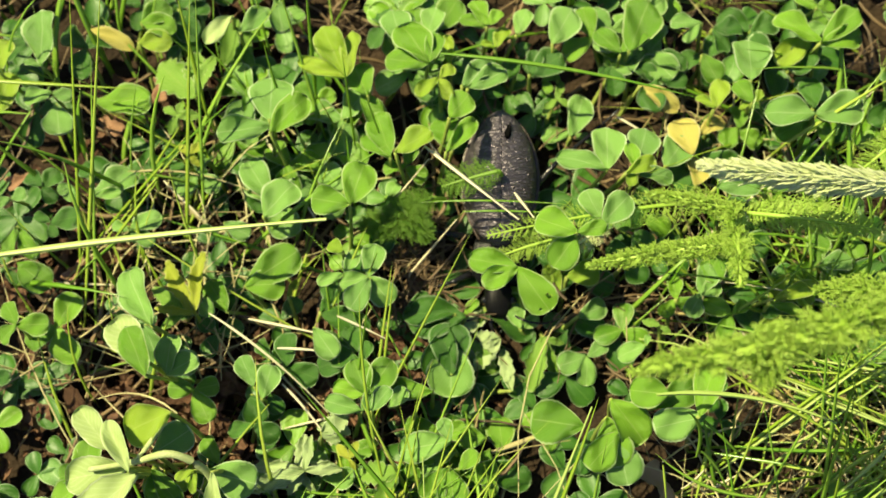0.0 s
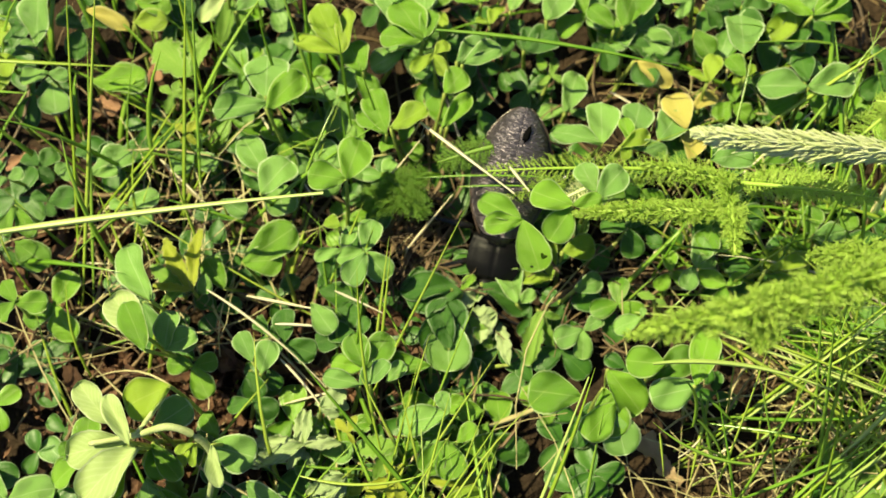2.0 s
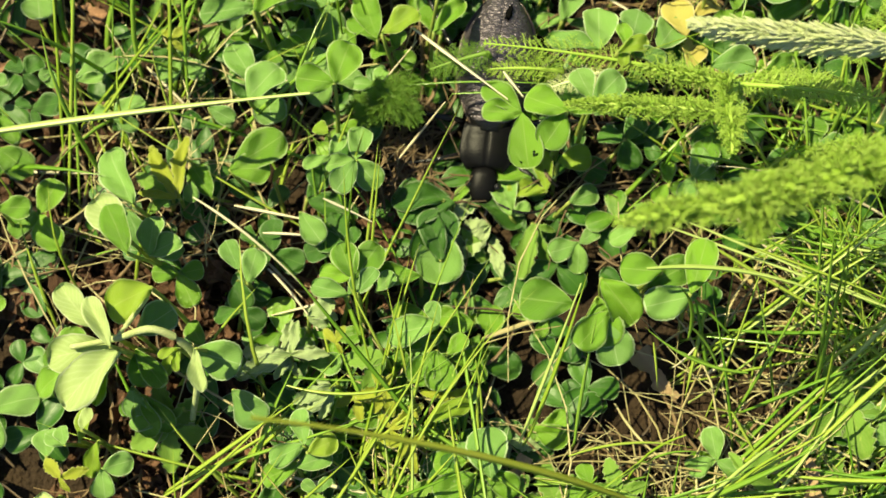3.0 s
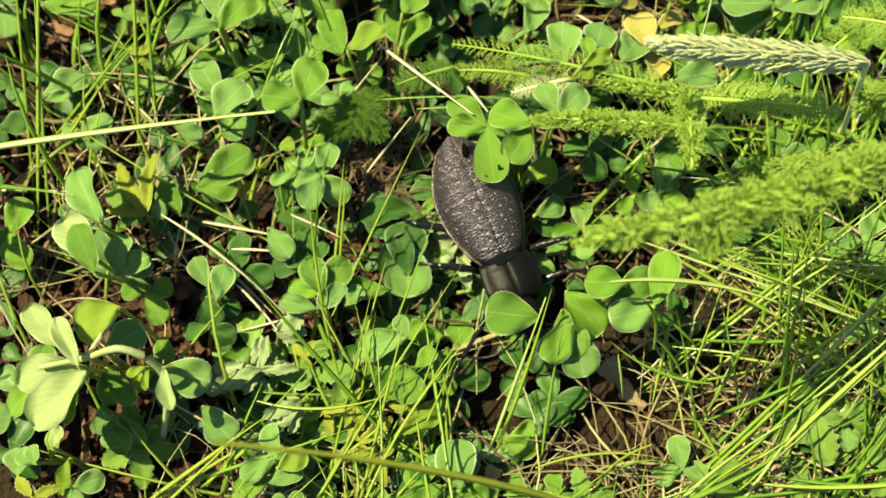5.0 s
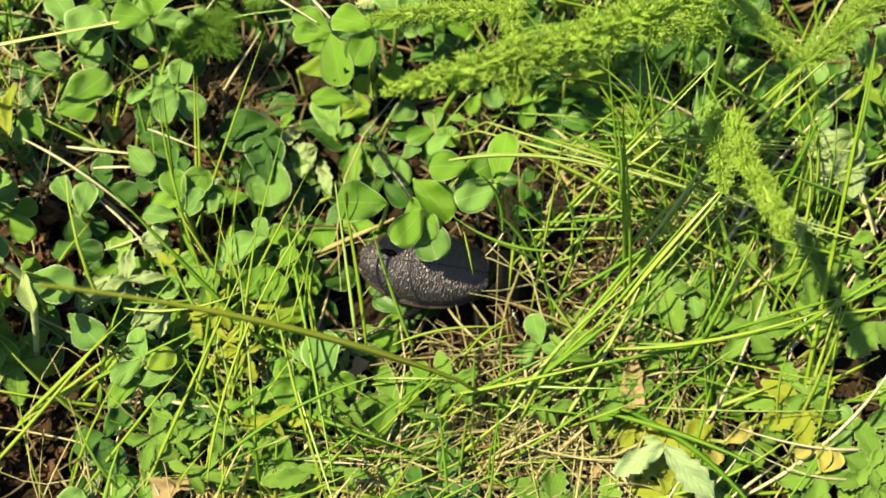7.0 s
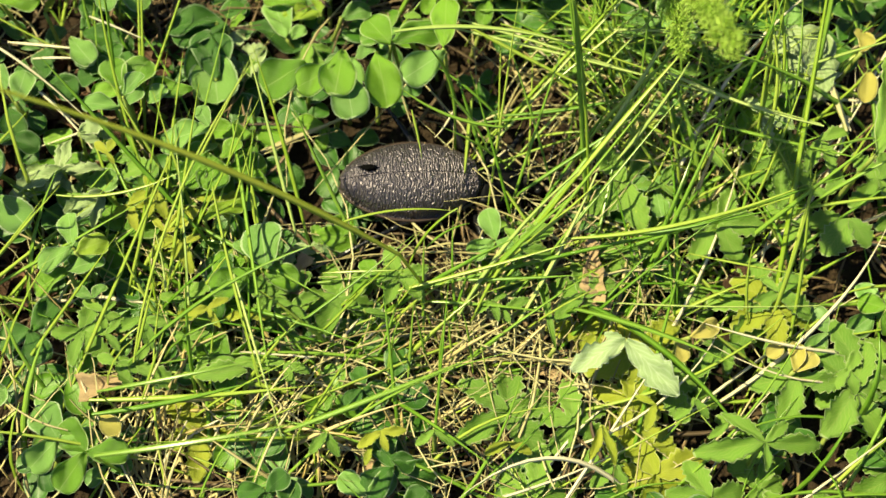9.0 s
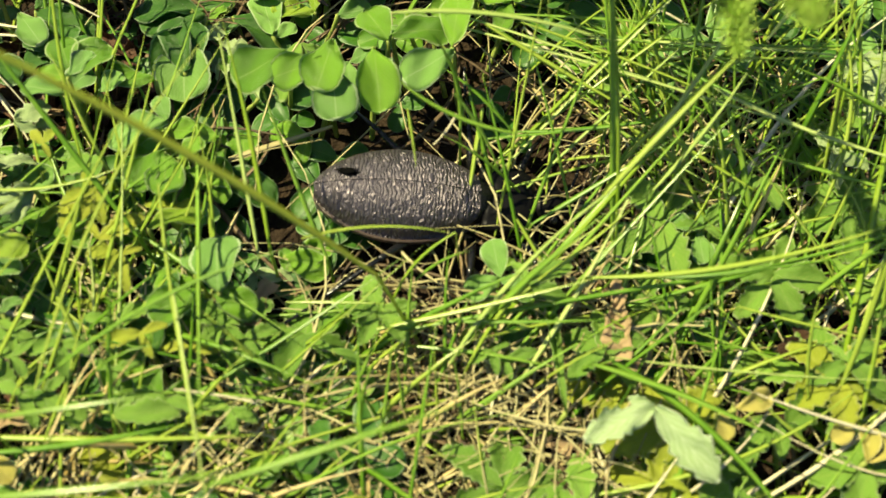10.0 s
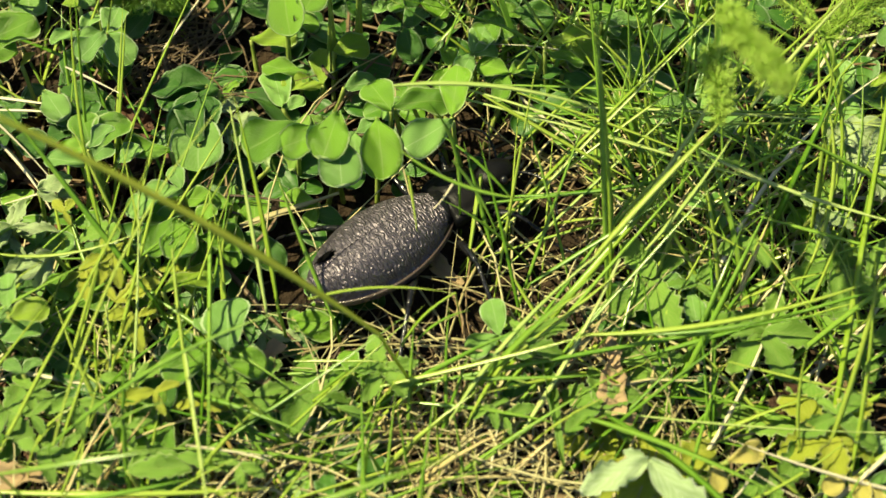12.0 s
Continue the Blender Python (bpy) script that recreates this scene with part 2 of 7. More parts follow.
def sheet(name, material, outline, rows=8, cols=6, fold=0.12, cup=0.1, droop=0.15, thick=0.00012, wave=0.0, seed=0, holes=()):
    """A unit leaf along +y (length 1, base at the origin): outline(v) gives the half width. It has two skins and an edge."""
    bm = bmesh.new()
    uvl = bm.loops.layers.uv.new("UVMap")
    rnd = random.Random(seed)
    ph = rnd.uniform(0, 6.28)
    skins = []
    for skin in (0, 1):
        grid = []
        for i in range(rows + 1):
            v = 1 - (1 - i / rows) ** 1.7
            w = outline(v)
            line = []
            for j in range(cols + 1):
                u = j / cols
                s = 2 * u - 1
                x = w * s
                z = fold * abs(x) + cup * x * x * 2 - droop * v * v + wave * math.sin(9 * v + 3 * s + ph) * (0.3 + abs(s))
                vert = bm.verts.new((x, v, z - skin * thick / 0.009))
                line.append((vert, u, v))
            grid.append(line)
        skins.append(grid)

    def quad(a, b, c, d):
        vs = [p[0] for p in (a, b, c, d)]
        if len(set(vs)) < 4:
            return
        try:
            f = bm.faces.new(vs)
        except ValueError:
            return
        for loop, p in zip(f.loops, (a, b, c, d)):
            loop[uvl].uv = (p[1], p[2])

    for i in range(rows):
        for j in range(cols):
            if (i, j) in holes:
                continue
            t, b = skins
            quad(t[i][j], t[i][j + 1], t[i + 1][j + 1], t[i + 1][j])
            quad(b[i][j], b[i + 1][j], b[i + 1][j + 1], b[i][j + 1])
    for i in range(rows):
        for j in (0, cols):
            t, b = skins
            quad(t[i][j], t[i + 1][j], b[i + 1][j], b[i][j])
    for j in range(cols):
        quad(skins[0][rows][j], skins[0][rows][j + 1], skins[1][rows][j + 1], skins[1][rows][j])
    bm.normal_update()
    return finish(bm, name, material)


def obovate(width, point=0.0, teeth=0):
    """Half width of an egg-shaped leaflet, widest past the middle, round at its end, with small teeth."""

    def half(v):
        w = width * 1.36 * max(v, 0.0) ** 0.72 * math.sqrt(max(0.0, 1 - v ** (3.0 - point)))
        if teeth and v > 0.3:
            w *= 1.02 - 0.055 * ((v * teeth) % 1.0)
        return max(w, 0.022 if v < 0.5 else 0.004)

    return half


def toothed(width, teeth=4):
    """Half width of a coarsely cut leaflet with pointed teeth."""

    def half(v):
        w = width * math.sin(math.pi * min(1, v ** 1.15 * 0.93 + 0.03)) ** 0.8
        saw = (v * teeth * 1.25) % 1.0
        return max(0.03, w * (1.0 - 0.36 * saw * (v > 0.2)))

    return half


LEAFLETS = {}
for _key, _mat in (("c", M_CLOVER), ("g", M_GREY), ("y", M_YOUNG), ("d", M_SHADED)):
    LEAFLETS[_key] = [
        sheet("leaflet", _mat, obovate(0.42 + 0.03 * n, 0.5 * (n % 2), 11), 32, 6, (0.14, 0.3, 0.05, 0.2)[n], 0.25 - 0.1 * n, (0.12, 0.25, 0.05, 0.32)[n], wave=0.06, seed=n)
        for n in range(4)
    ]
LEAFLETS["h"] = [sheet("leaflet", M_CLOVER, obovate(0.46, 0, 12), 18, 12, 0.1, 0.2, 0.2, wave=0.02, seed=9, holes=((9, 3), (10, 3), (10, 2), (12, 8)))]
for _key, _mat in (("p", M_POT), ("P", M_POTY)):
    LEAFLETS[_key] = [sheet("leaflet", _mat, toothed(0.30 + 0.03 * n, 5), 20, 6, 0.35, 0.0, 0.25, wave=0.03, seed=n) for n in range(3)]
LEAFLETS["l"] = [sheet("leaflet", M_YELLOW, obovate(0.36, 0.5, 5), 14, 6, 0.4, 0.1, 0.3, wave=0.04, seed=4)]
LEAFLETS["w"] = [sheet("leaflet", M_PALE, toothed(0.34, 4), 22, 6, 0.3, 0.0, 0.2, wave=0.06, seed=5)]
LEAFLETS["n"] = [sheet("leaflet", M_DOWNY, obovate(0.36 + 0.05 * n, 0.8, 9), 18, 8, 0.55 - 0.3 * n, 0.15, 0.2, wave=0.05, seed=15 + n) for n in range(2)]
LEAFLETS["q"] = [sheet("leaflet", M_LOBED, toothed(0.40, 4), 24, 8, 0.15, 0.0, 0.15, wave=0.05, seed=6)]
LOOK = {
    "n": "pale downy young leaf folded along its midrib",
    "q": "grey-green lobed leaf with pale veins and wavy edges",
    "c": "fresh green clover leaf with rounded finely toothed leaflets",
    "g": "blue-green downy clover leaf with rounded leaflets",
    "y": "young yellow-green clover leaf glowing in the sun",
    "d": "clover leaf low down, its green darkened for shade",
    "h": "green clover leaf with holes eaten into it",
    "p": "green cinquefoil leaf with coarsely toothed leaflets",
    "P": "yellow-green cinquefoil leaf with coarsely toothed leaflets",
    "l": "yellowed fading leaf lying among the clover",
    "w": "pale grey-green downy leaf with crinkled lobes",
}
KIND = {"p": "cinquefoil_leaf", "P": "cinquefoil_leaf", "l": "yellow_leaf", "w": "downy_leaf", "n": "downy_leaf", "q": "lobed_leaf"}


def tube(bm, points, radii, sides=5):
    rings = []
    for i, p in enumerate(points):
        p = Vector(p)
        d = (Vector(points[min(i + 1, len(points) - 1)]) - Vector(points[max(i - 1, 0)])).normalized()
        a = d.orthogonal().normalized()
        b = d.cross(a)
        rings.append([bm.verts.new(p + radii[i] * (math.cos(2 * math.pi * k / sides) * a + math.sin(2 * math.pi * k / sides) * b)) for k in range(sides)])
    for r, s in zip(rings, rings[1:]):
        for k in range(sides):
            bm.faces.new((r[k], r[(k + 1) % sides], s[(k + 1) % sides], s[k]))
    bm.faces.new(rings[0][::-1])
    bm.faces.new(rings[-1])


def bezier(a, b, c, n):
    a, b, c = Vector(a), Vector(b), Vector(c)
    return [(1 - t) ** 2 * a + 2 * t * (1 - t) * b + t * t * c for t in (i / n for i in range(n + 1))]


def clover(kind, x, y, z, size, angles, tilt=0.0, lean=0.0, sizes=()):
    """A leaf of the given kind whose leaflets meet at (x, y, z). angles: the way of each leaflet in the plan; size: a leaflet's length."""
    rnd = random.Random(int(x * 1e5) * 31 + int(y * 1e5))
    leaf = thing(KIND.get(kind, "clover_leaf"), LOOK[kind], "leaf" if kind in "lwqn" else ("clover" if kind in "cgydh" else "cinquefoil"), "%s in the lawn" % KIND.get(kind, "clover_leaf").replace("_leaf", " leaves"), pose(x, y, z))
    for n, ang in enumerate(angles):
        s = size * (sizes[n] if n < len(sizes) else rnd.uniform(0.92, 1.06))
        m = pose(0, 0, rnd.uniform(-0.0006, 0.0006), 0, 0, ang - 90) @ pose(0, 0, 0, tilt + rnd.uniform(-18, 14), lean + rnd.uniform(-22, 22), 0)
        meshes = LEAFLETS[kind]
        part("leaflet", meshes[rnd.randrange(len(meshes))], leaf, "", m @ Matrix.Diagonal((s, s, s, 1)))
    foot = Vector((rnd.uniform(-0.006, 0.006), rnd.uniform(-0.010, 0.002), -z - 0.001))
    bm = bmesh.new()
    tube(bm, bezier((0, 0, -0.0002), (foot.x * 0.2, foot.y * 0.2, -z * 0.5), foot, 5), [0.00035] * 3 + [0.00045] * 3)
    part("stalk", finish(bm, "stalk", M_STALK), leaf)
    return leaf


def leaf(kind, x, y, z, *leaflets):
    """A leaf whose leaflets meet at (x, y, z). Each leaflet: its way in the plan, its length in mm, its width as a share of that."""
    rnd = random.Random(int(x * 1e5) * 31 + int(y * 1e5))
    name = KIND.get(kind, "clover_leaf")
    made = thing(name, LOOK[kind], "leaf" if kind in "lwqn" else ("clover" if kind in "cgydh" else "cinquefoil"), "%s in the lawn" % name.replace("_leaf", " leaves"), pose(x, y, z))
    for way, length, width in leaflets:
        look_of = "c" if kind == "h" and (way, length, width) != leaflets[0] else kind
        mesh = LEAFLETS[look_of][rnd.randrange(len(LEAFLETS[look_of]))]
        full = max(v.co.x for v in mesh.vertices) * 2
        s = length * 0.001
        m = pose(0, 0, rnd.uniform(-0.0004, 0.0004), 0, 0, way - 90) @ pose(0, 0, 0, rnd.uniform(-7, 9), rnd.uniform(-14, 14), 0)
        part("leaflet", mesh, made, "", m @ Matrix.Diagonal((s * width / full, s, s, 1)))
    foot = Vector((rnd.uniform(-0.004, 0.004), rnd.uniform(-0.008, 0.002), -z - 0.001))
    bm = bmesh.new()
    tube(bm, bezier((0, 0, -0.0003), (foot.x * 0.2, foot.y * 0.2, -z * 0.5), foot, 5), [0.00035] * 3 + [0.00045] * 3)
    part("stalk", finish(bm, "stalk", M_STALK), made)
    return made


def ribbon(bm, uvl, a, b, c, width, steps=7, keel=0.3, twist=0.0, blunt=0.05):
    """A grass blade from a over b to c: a keeled strip, drawn out to its tip."""
    pts = bezier(a, b, c, steps)
    prev = None
    for i, p in enumerate(pts):
        t = i / steps
        d = (pts[min(i + 1, steps)] - pts[max(i - 1, 0)]).normalized()
        side = d.cross(Vector((0, 0, 1)))
        side = side.normalized() if side.length > 1e-4 else Vector((1, 0, 0))
        up = side.cross(d)
        ang = twist * t
        side, up = side * math.cos(ang) + up * math.sin(ang), up * math.cos(ang) - side * math.sin(ang)
        w = width * 0.5 * max(blunt, min(1.0, 0.55 + t * 2) * (1 - t ** 3))
        row = [(bm.verts.new(p - side * w), 0.0), (bm.verts.new(p - up * w * keel), 0.5), (bm.verts.new(p + side * w), 1.0), (bm.verts.new(p + up * w * keel * 0.3), 0.5)]
        if prev:
            for k in range(4):
                q = (prev[k], prev[(k + 1) % 4], row[(k + 1) % 4], row[k])
                f = bm.faces.new([v for v, _ in q])
                for loop, (uu, vv) in zip(f.loops, ((q[0][1], t), (q[1][1], t), (q[2][1], t + 0.1), (q[3][1], t + 0.1))):
                    loop[uvl].uv = (uu, vv)
        prev = row
    return pts


BLADES = {
    "g": (M_BLADE, "grass_blade", "long bright green grass blade arching over the lawn"),
    "y": (M_BLADEY, "grass_blade", "long yellow-green grass blade arching over the lawn"),
    "c": (M_CUT, "cut_blade", "broad pale cut grass blade lying over the clover"),
    "o": (M_OLIVE, "plant_stem", "olive-green bent stem standing high over the leaves"),
    "s": (M_STRAW, "straw", "flat pale straw-coloured cut blade lying on the clover"),
    "d": (M_DRY, "dry_straw", "thin bleached dry stem lying among the leaves"),
    "t": (M_THATCH, "brown_straw", "thin brown dead stalk lying on the litter"),
}


def blade(kind, a, b, width, rise=0.0, side=0.0, rooted=True):
    """One blade that can be told apart, from its foot a to its tip b; rise and side bend its middle."""
    mat, name, label = BLADES[kind]
    a, b = Vector(a), Vector(b)
    across = (b - a).cross(Vector((0, 0, 1)))
    mid = (a + b) / 2 + Vector((0, 0, rise)) + across.normalized() * side
    bm = bmesh.new()
    uvl = bm.loops.layers.uv.new("UVMap")
    ribbon(bm, uvl, a, mid, b, width, 14, 0.35, random.Random(int(a.x * 1e5)).uniform(-0.5, 0.5), 0.5 if kind in "sdoc" else 0.06)
    if rooted:
        foot = Vector((a.x - 0.12 * (b.x - a.x), a.y - 0.12 * (b.y - a.y), -0.001))
        ribbon(bm, uvl, foot, (foot + a) / 2, a, width * 0.7, 3, 0.35, 0, 0.9)
    return tagged(new(name, finish(bm, name, mat)), label, "straw" if kind in "sd" else "grass", "dry stalks in the lawn" if kind in "sdt" else "grass blades over the lawn")


def stem(name, label, category, points, width):
    """A soft round stem through the points."""
    bm = bmesh.new()
    path = []
    for i in range(len(points) - 1):
        a, c = Vector(points[max(i - 1, 0)]), Vector(points[min(i + 2, len(points) - 1)])
        p, q = Vector(points[i]), Vector(points[i + 1])
        for n in range(6):
            t = n / 6
            path.append(0.5 * (2 * p + (q - a) * t + (2 * a - 5 * p + 4 * q - c) * t * t + (3 * p - a - 3 * q + c) * t ** 3))
    path.append(Vector(points[-1]))
    tube(bm, path, [width / 2 * (0.7 + 0.5 * math.sin(math.pi * i / len(path)) + 0.05 * math.sin(i * 1.3)) for i in range(len(path))], 10)
    return tagged(new(name, finish(bm, name, M_DOWNSTEM)), label, category)


def beetle_way():
    """Spots under the beetle along its way: the seam, the middle and the tail, also between the rows."""
    spots = []
    for p, q in zip(BEETLE_ROWS, BEETLE_ROWS[1:]):
        for f in (0.0, 0.5):
            x, y, turn = (p[k] * (1 - f) + q[k] * f for k in (1, 2, 6))
            for back in (-0.006, 0.004, 0.012, 0.020):
                spots.append((x + back * math.sin(radians(turn)), y - back * math.cos(radians(turn))))
    return spots


WAY = beetle_way()


def off_way(x, y):
    """How far a spot lies off the beetle's way, where it has pushed the plants apart."""
    return min((x - a) ** 2 + (y - b) ** 2 for a, b in WAY) ** 0.5


GAPS = ((0.054, -0.022, 0.017), (-0.022, -0.008, 0.007), (0.047, -0.037, 0.013))


def in_gap(x, y):
    """The bare dark hollows between the plants."""
    return any(math.hypot(x - a, y - c) < r for a, c, r in GAPS)


def clear_of(x, y, gap):
    return off_way(x, y) > gap


def tuft(name, label, mat, spots, share=1.0):
    """Uncountable blades as one object. spots: rows of x, y, spread, count, length, width, lean direction in degrees, lean."""
    bm = bmesh.new()
    uvl = bm.loops.layers.uv.new("UVMap")
    for x, y, spread, count, length, width, way, lean in spots:
        for _ in range(int(count * share * (0.45 if x < 0.03 and y < -0.03 else 1.0))):
            px, py = RNG.gauss(x, spread), RNG.gauss(y, spread)
            le = length * RNG.uniform(0.55, 1.25)
            off = off_way(px, py)
            if off < 0.011 or (off < 0.017 and RNG.random() < 0.7):
                continue
            if in_gap(px, py) and RNG.random() < 0.35:
                continue
            le *= min(1.0, 0.35 + off / 0.03)
            w = radians(way + RNG.gauss(0, 38))
            k = max(0.05, min(1.4, RNG.gauss(lean, 0.28)))
            out, up = le * math.sin(k), le * math.cos(k)
            base = Vector((px, py, -0.001))
            mid = base + Vector((math.cos(w) * out * 0.35, math.sin(w) * out * 0.35, up * 0.75))
            tip = base + Vector((math.cos(w) * out, math.sin(w) * out, up * RNG.uniform(0.6, 1.0)))
            tip.z = max(tip.z, 0.001)
            if off < 0.05 and min(off_way(tip.x, tip.y), off_way((px + tip.x) / 2, (py + tip.y) / 2)) < 0.012:
                continue
            ribbon(bm, uvl, base, mid, tip, width * RNG.uniform(0.45, 1.55), 5, 0.3, RNG.uniform(-1, 1))
    return tagged(new(name, finish(bm, name, mat)), label, "grass", "", "stuff")


def litter(name, label, mat, spots, low=0.0005, high=0.004, share=1.0):
    """Dead pieces that lie flat. spots: rows of x, y, spread, count, length, width."""
    bm = bmesh.new()
    uvl = bm.loops.layers.uv.new("UVMap")
    for x, y, spread, count, length, width in spots:
        for _ in range(int(count * share)):
            px, py = RNG.gauss(x, spread * 0.6), RNG.gauss(y, spread * 0.6)
            w, le = RNG.uniform(0, 6.28), length * RNG.uniform(0.3, 1.0) ** 1.5 * 1.9
            z0, z1 = RNG.uniform(low, high), RNG.uniform(low, high)
            d = Vector((math.cos(w), math.sin(w), 0)) * le / 2
            side = Vector((-d.y, d.x, 0)) * RNG.uniform(-1.1, 1.1)
            c = Vector((px, py, 0))
            if not clear_of(px, py, 0.006) or (in_gap(px, py) and RNG.random() < 0.85):
                continue
            ribbon(bm, uvl, c - d + Vector((0, 0, z0)), c + side + Vector((0, 0, (z0 + z1) / 2 + RNG.uniform(0, 0.002))), c + d + Vector((0, 0, z1)), width * RNG.uniform(0.4, 1.5), 6, 0.35, RNG.uniform(-0.8, 0.8), 0.5)
    return tagged(new(name, finish(bm, name, mat)), label, "litter", "", "stuff")


def crumbs(name, label, spots):
    """Thin curled pieces of dead leaves, joined. spots: rows of x, y, spread, count, length, width."""
    torn = [sheet("crumb", M_RUST, lambda v, n=n: 0.16 + 0.13 * math.sin(4 * v + n) + 0.06 * math.sin(15 * v + 2 * n), 6, 3, 0.5 - 0.3 * n, 0.8, 0.3 - 0.2 * n, wave=0.14, seed=30 + n) for n in range(3)]
    shapes = [(np.array([v.co[:] for v in me.vertices]), [tuple(p.vertices) for p in me.polygons]) for me in torn]
    places, faces, total = [], [], 0
    for x, y, spread, count, length, width in spots:
        for _ in range(int(count)):
            px, py = RNG.gauss(x, spread * 0.7), RNG.gauss(y, spread * 0.7)
            if not clear_of(px, py, 0.006):
                continue
            size = length * RNG.uniform(0.35, 1.25)
            m = pose(px, py, RNG.uniform(0.0, 0.004), RNG.uniform(-35, 35), RNG.uniform(-45, 45), RNG.uniform(0, 360)) @ Matrix.Diagonal((size * RNG.uniform(0.5, 1.2), size, size, 1))
            co, polys = shapes[RNG.randrange(3)]
            turn = np.array(m)
            places.append(co @ turn[:3, :3].T + turn[:3, 3])
            faces += [tuple(i + total for i in p) for p in polys]
            total += len(co)
    me = bpy.data.meshes.new(name)
    me.from_pydata(np.concatenate(places).tolist(), [], faces)
    me.materials.append(M_RUST)
    return tagged(new(name, me), label, "litter", "", "stuff")


def frond(kind, a, b, width, rise=0.0, side=0.0, pairs=34, fluff=1.0, plump=0.5, press=0.0, rooted=True):
    """A feathery yarrow leaf from a to b: a midrib with many finely cut side leaflets round it."""
    mat = {"f": M_FROND, "s": M_FRONDP, "k": M_FRONDD}[kind]
    label = {"f": "feathery bright green yarrow leaf arching over the grass", "s": "silky pale yarrow leaf, still rolled together", "k": "fine dark green feathery yarrow leaf in the shade"}[kind]
    a, b = Vector(a), Vector(b)
    across = (b - a).cross(Vector((0, 0, 1))).normalized()
    mid = (a + b) / 2 + Vector((0, 0, rise)) + across * side
    rnd = random.Random(int(a.x * 1e5) + int(b.y * 1e5) * 7)
    leaf = thing("yarrow_leaf", label, "yarrow", "yarrow leaves over the lawn", Matrix.Translation(a))
    pts = [p - a for p in bezier(a, mid, b, 24)]
    bm = bmesh.new()
    tube(bm, pts, [0.00045 - 0.0003 * i / 24 for i in range(25)], 5)
    if rooted:
        foot = Vector((-0.4 * (b.x - a.x), -0.4 * (b.y - a.y), -a.z - 0.001))
        tube(bm, bezier(foot, foot * 0.4, (0, 0, 0), 5), [0.0005] * 6, 5)
    part("midrib", finish(bm, "midrib", mat), leaf)
    bm = bmesh.new()
    uvl = bm.loops.layers.uv.new("UVMap")
    if plump >= 0.6:
        fat = 0.12 if press >= 1 else 0.08
        tube(bm, pts, [width * fat * min(1.0, 0.4 + i / 6) * (1 - (i / 24) ** 5) ** 0.6 + 0.0002 for i in range(25)], 9)
    for i in range(pairs):
        t = (i + 0.5) / pairs
        q = t * 24
        k = min(int(q), 23)
        p = pts[k].lerp(pts[k + 1], q - k)
        d = (pts[k + 1] - pts[k]).normalized()
        s = d.cross(Vector((0, 0, 1))).normalized()
        u = s.cross(d)
        reach = width * 0.5 * min(1.0, 0.55 + t * 2.5) * (1 - t ** 4) ** 0.8 + 0.0005
        count = 4 if plump < 0.45 else 10
        scaly = press >= 1
        if scaly:
            count = 30
        for n in range(count):
            if plump < 0.45:
                round_by = (0 if n % 2 else math.pi) + rnd.uniform(-0.35, 0.35)
            else:
                round_by = rnd.uniform(-0.7, math.pi + 0.7)
            out = (s * math.cos(round_by) + u * math.sin(round_by) + d * (0.3 + 0.5 * t + press * 3.0) * rnd.uniform(0.5, 1.5)).normalized()
            long = reach * rnd.uniform(0.6, 1.15) * (1.0 if plump < 0.45 else 0.85)
            long *= 1.7 if scaly else 1.0
            root = p + d * rnd.uniform(-0.5, 0.5) * width / pairs
            if scaly:
                root = root + (s * math.cos(round_by) + u * math.sin(round_by)) * reach * 0.30
            bow = u * long * rnd.uniform(-0.1, 0.25)
            tip = root + out * long
            ribbon(bm, uvl, root, (root + tip) / 2 + bow, tip, (0.0004 if scaly else 0.00020) * fluff, 2, 0.4, 0, 0.3)
            if scaly:
                continue
            for e in (0.25, 0.45, 0.65, 0.85):
                r = root.lerp(tip, e) + bow * 0.5
                for way in (-1, 1):
                    o = (out * rnd.uniform(0.3, 1.0) + d * way * rnd.uniform(0.3, 1.0) + u * rnd.uniform(-0.5, 0.9)).normalized()
                    far = long * rnd.uniform(0.16, 0.34)
                    ribbon(bm, uvl, r, r + o * far * 0.5 + u * far * 0.1, r + o * far, 0.00019 * fluff, 1, 0.4, 0, 0.4)
    foliage = part("foliage", finish(bm, "foliage", mat), leaf)
    foliage["kind"] = "stuff"
    return leaf


def flake(name, label, category, mat, x, y, z, length, width, turn, curl=0.3, tilt=0.0):
    """A dry curled piece of leaf or bark."""
    me = sheet(name, mat, lambda v: width / length * 0.5 * (0.75 + 0.3 * math.sin(5 * v + 1) + 0.12 * math.sin(17 * v)), 10, 6, curl, 0.9 * curl, 0.1, wave=0.05, seed=int(abs(x) * 1e4))
    ob = new(name, me)
    ob.matrix_basis = pose(x, y, z, tilt, 0, turn - 90) @ Matrix.Diagonal((length, length, length, 1))
    return tagged(ob, label, category)


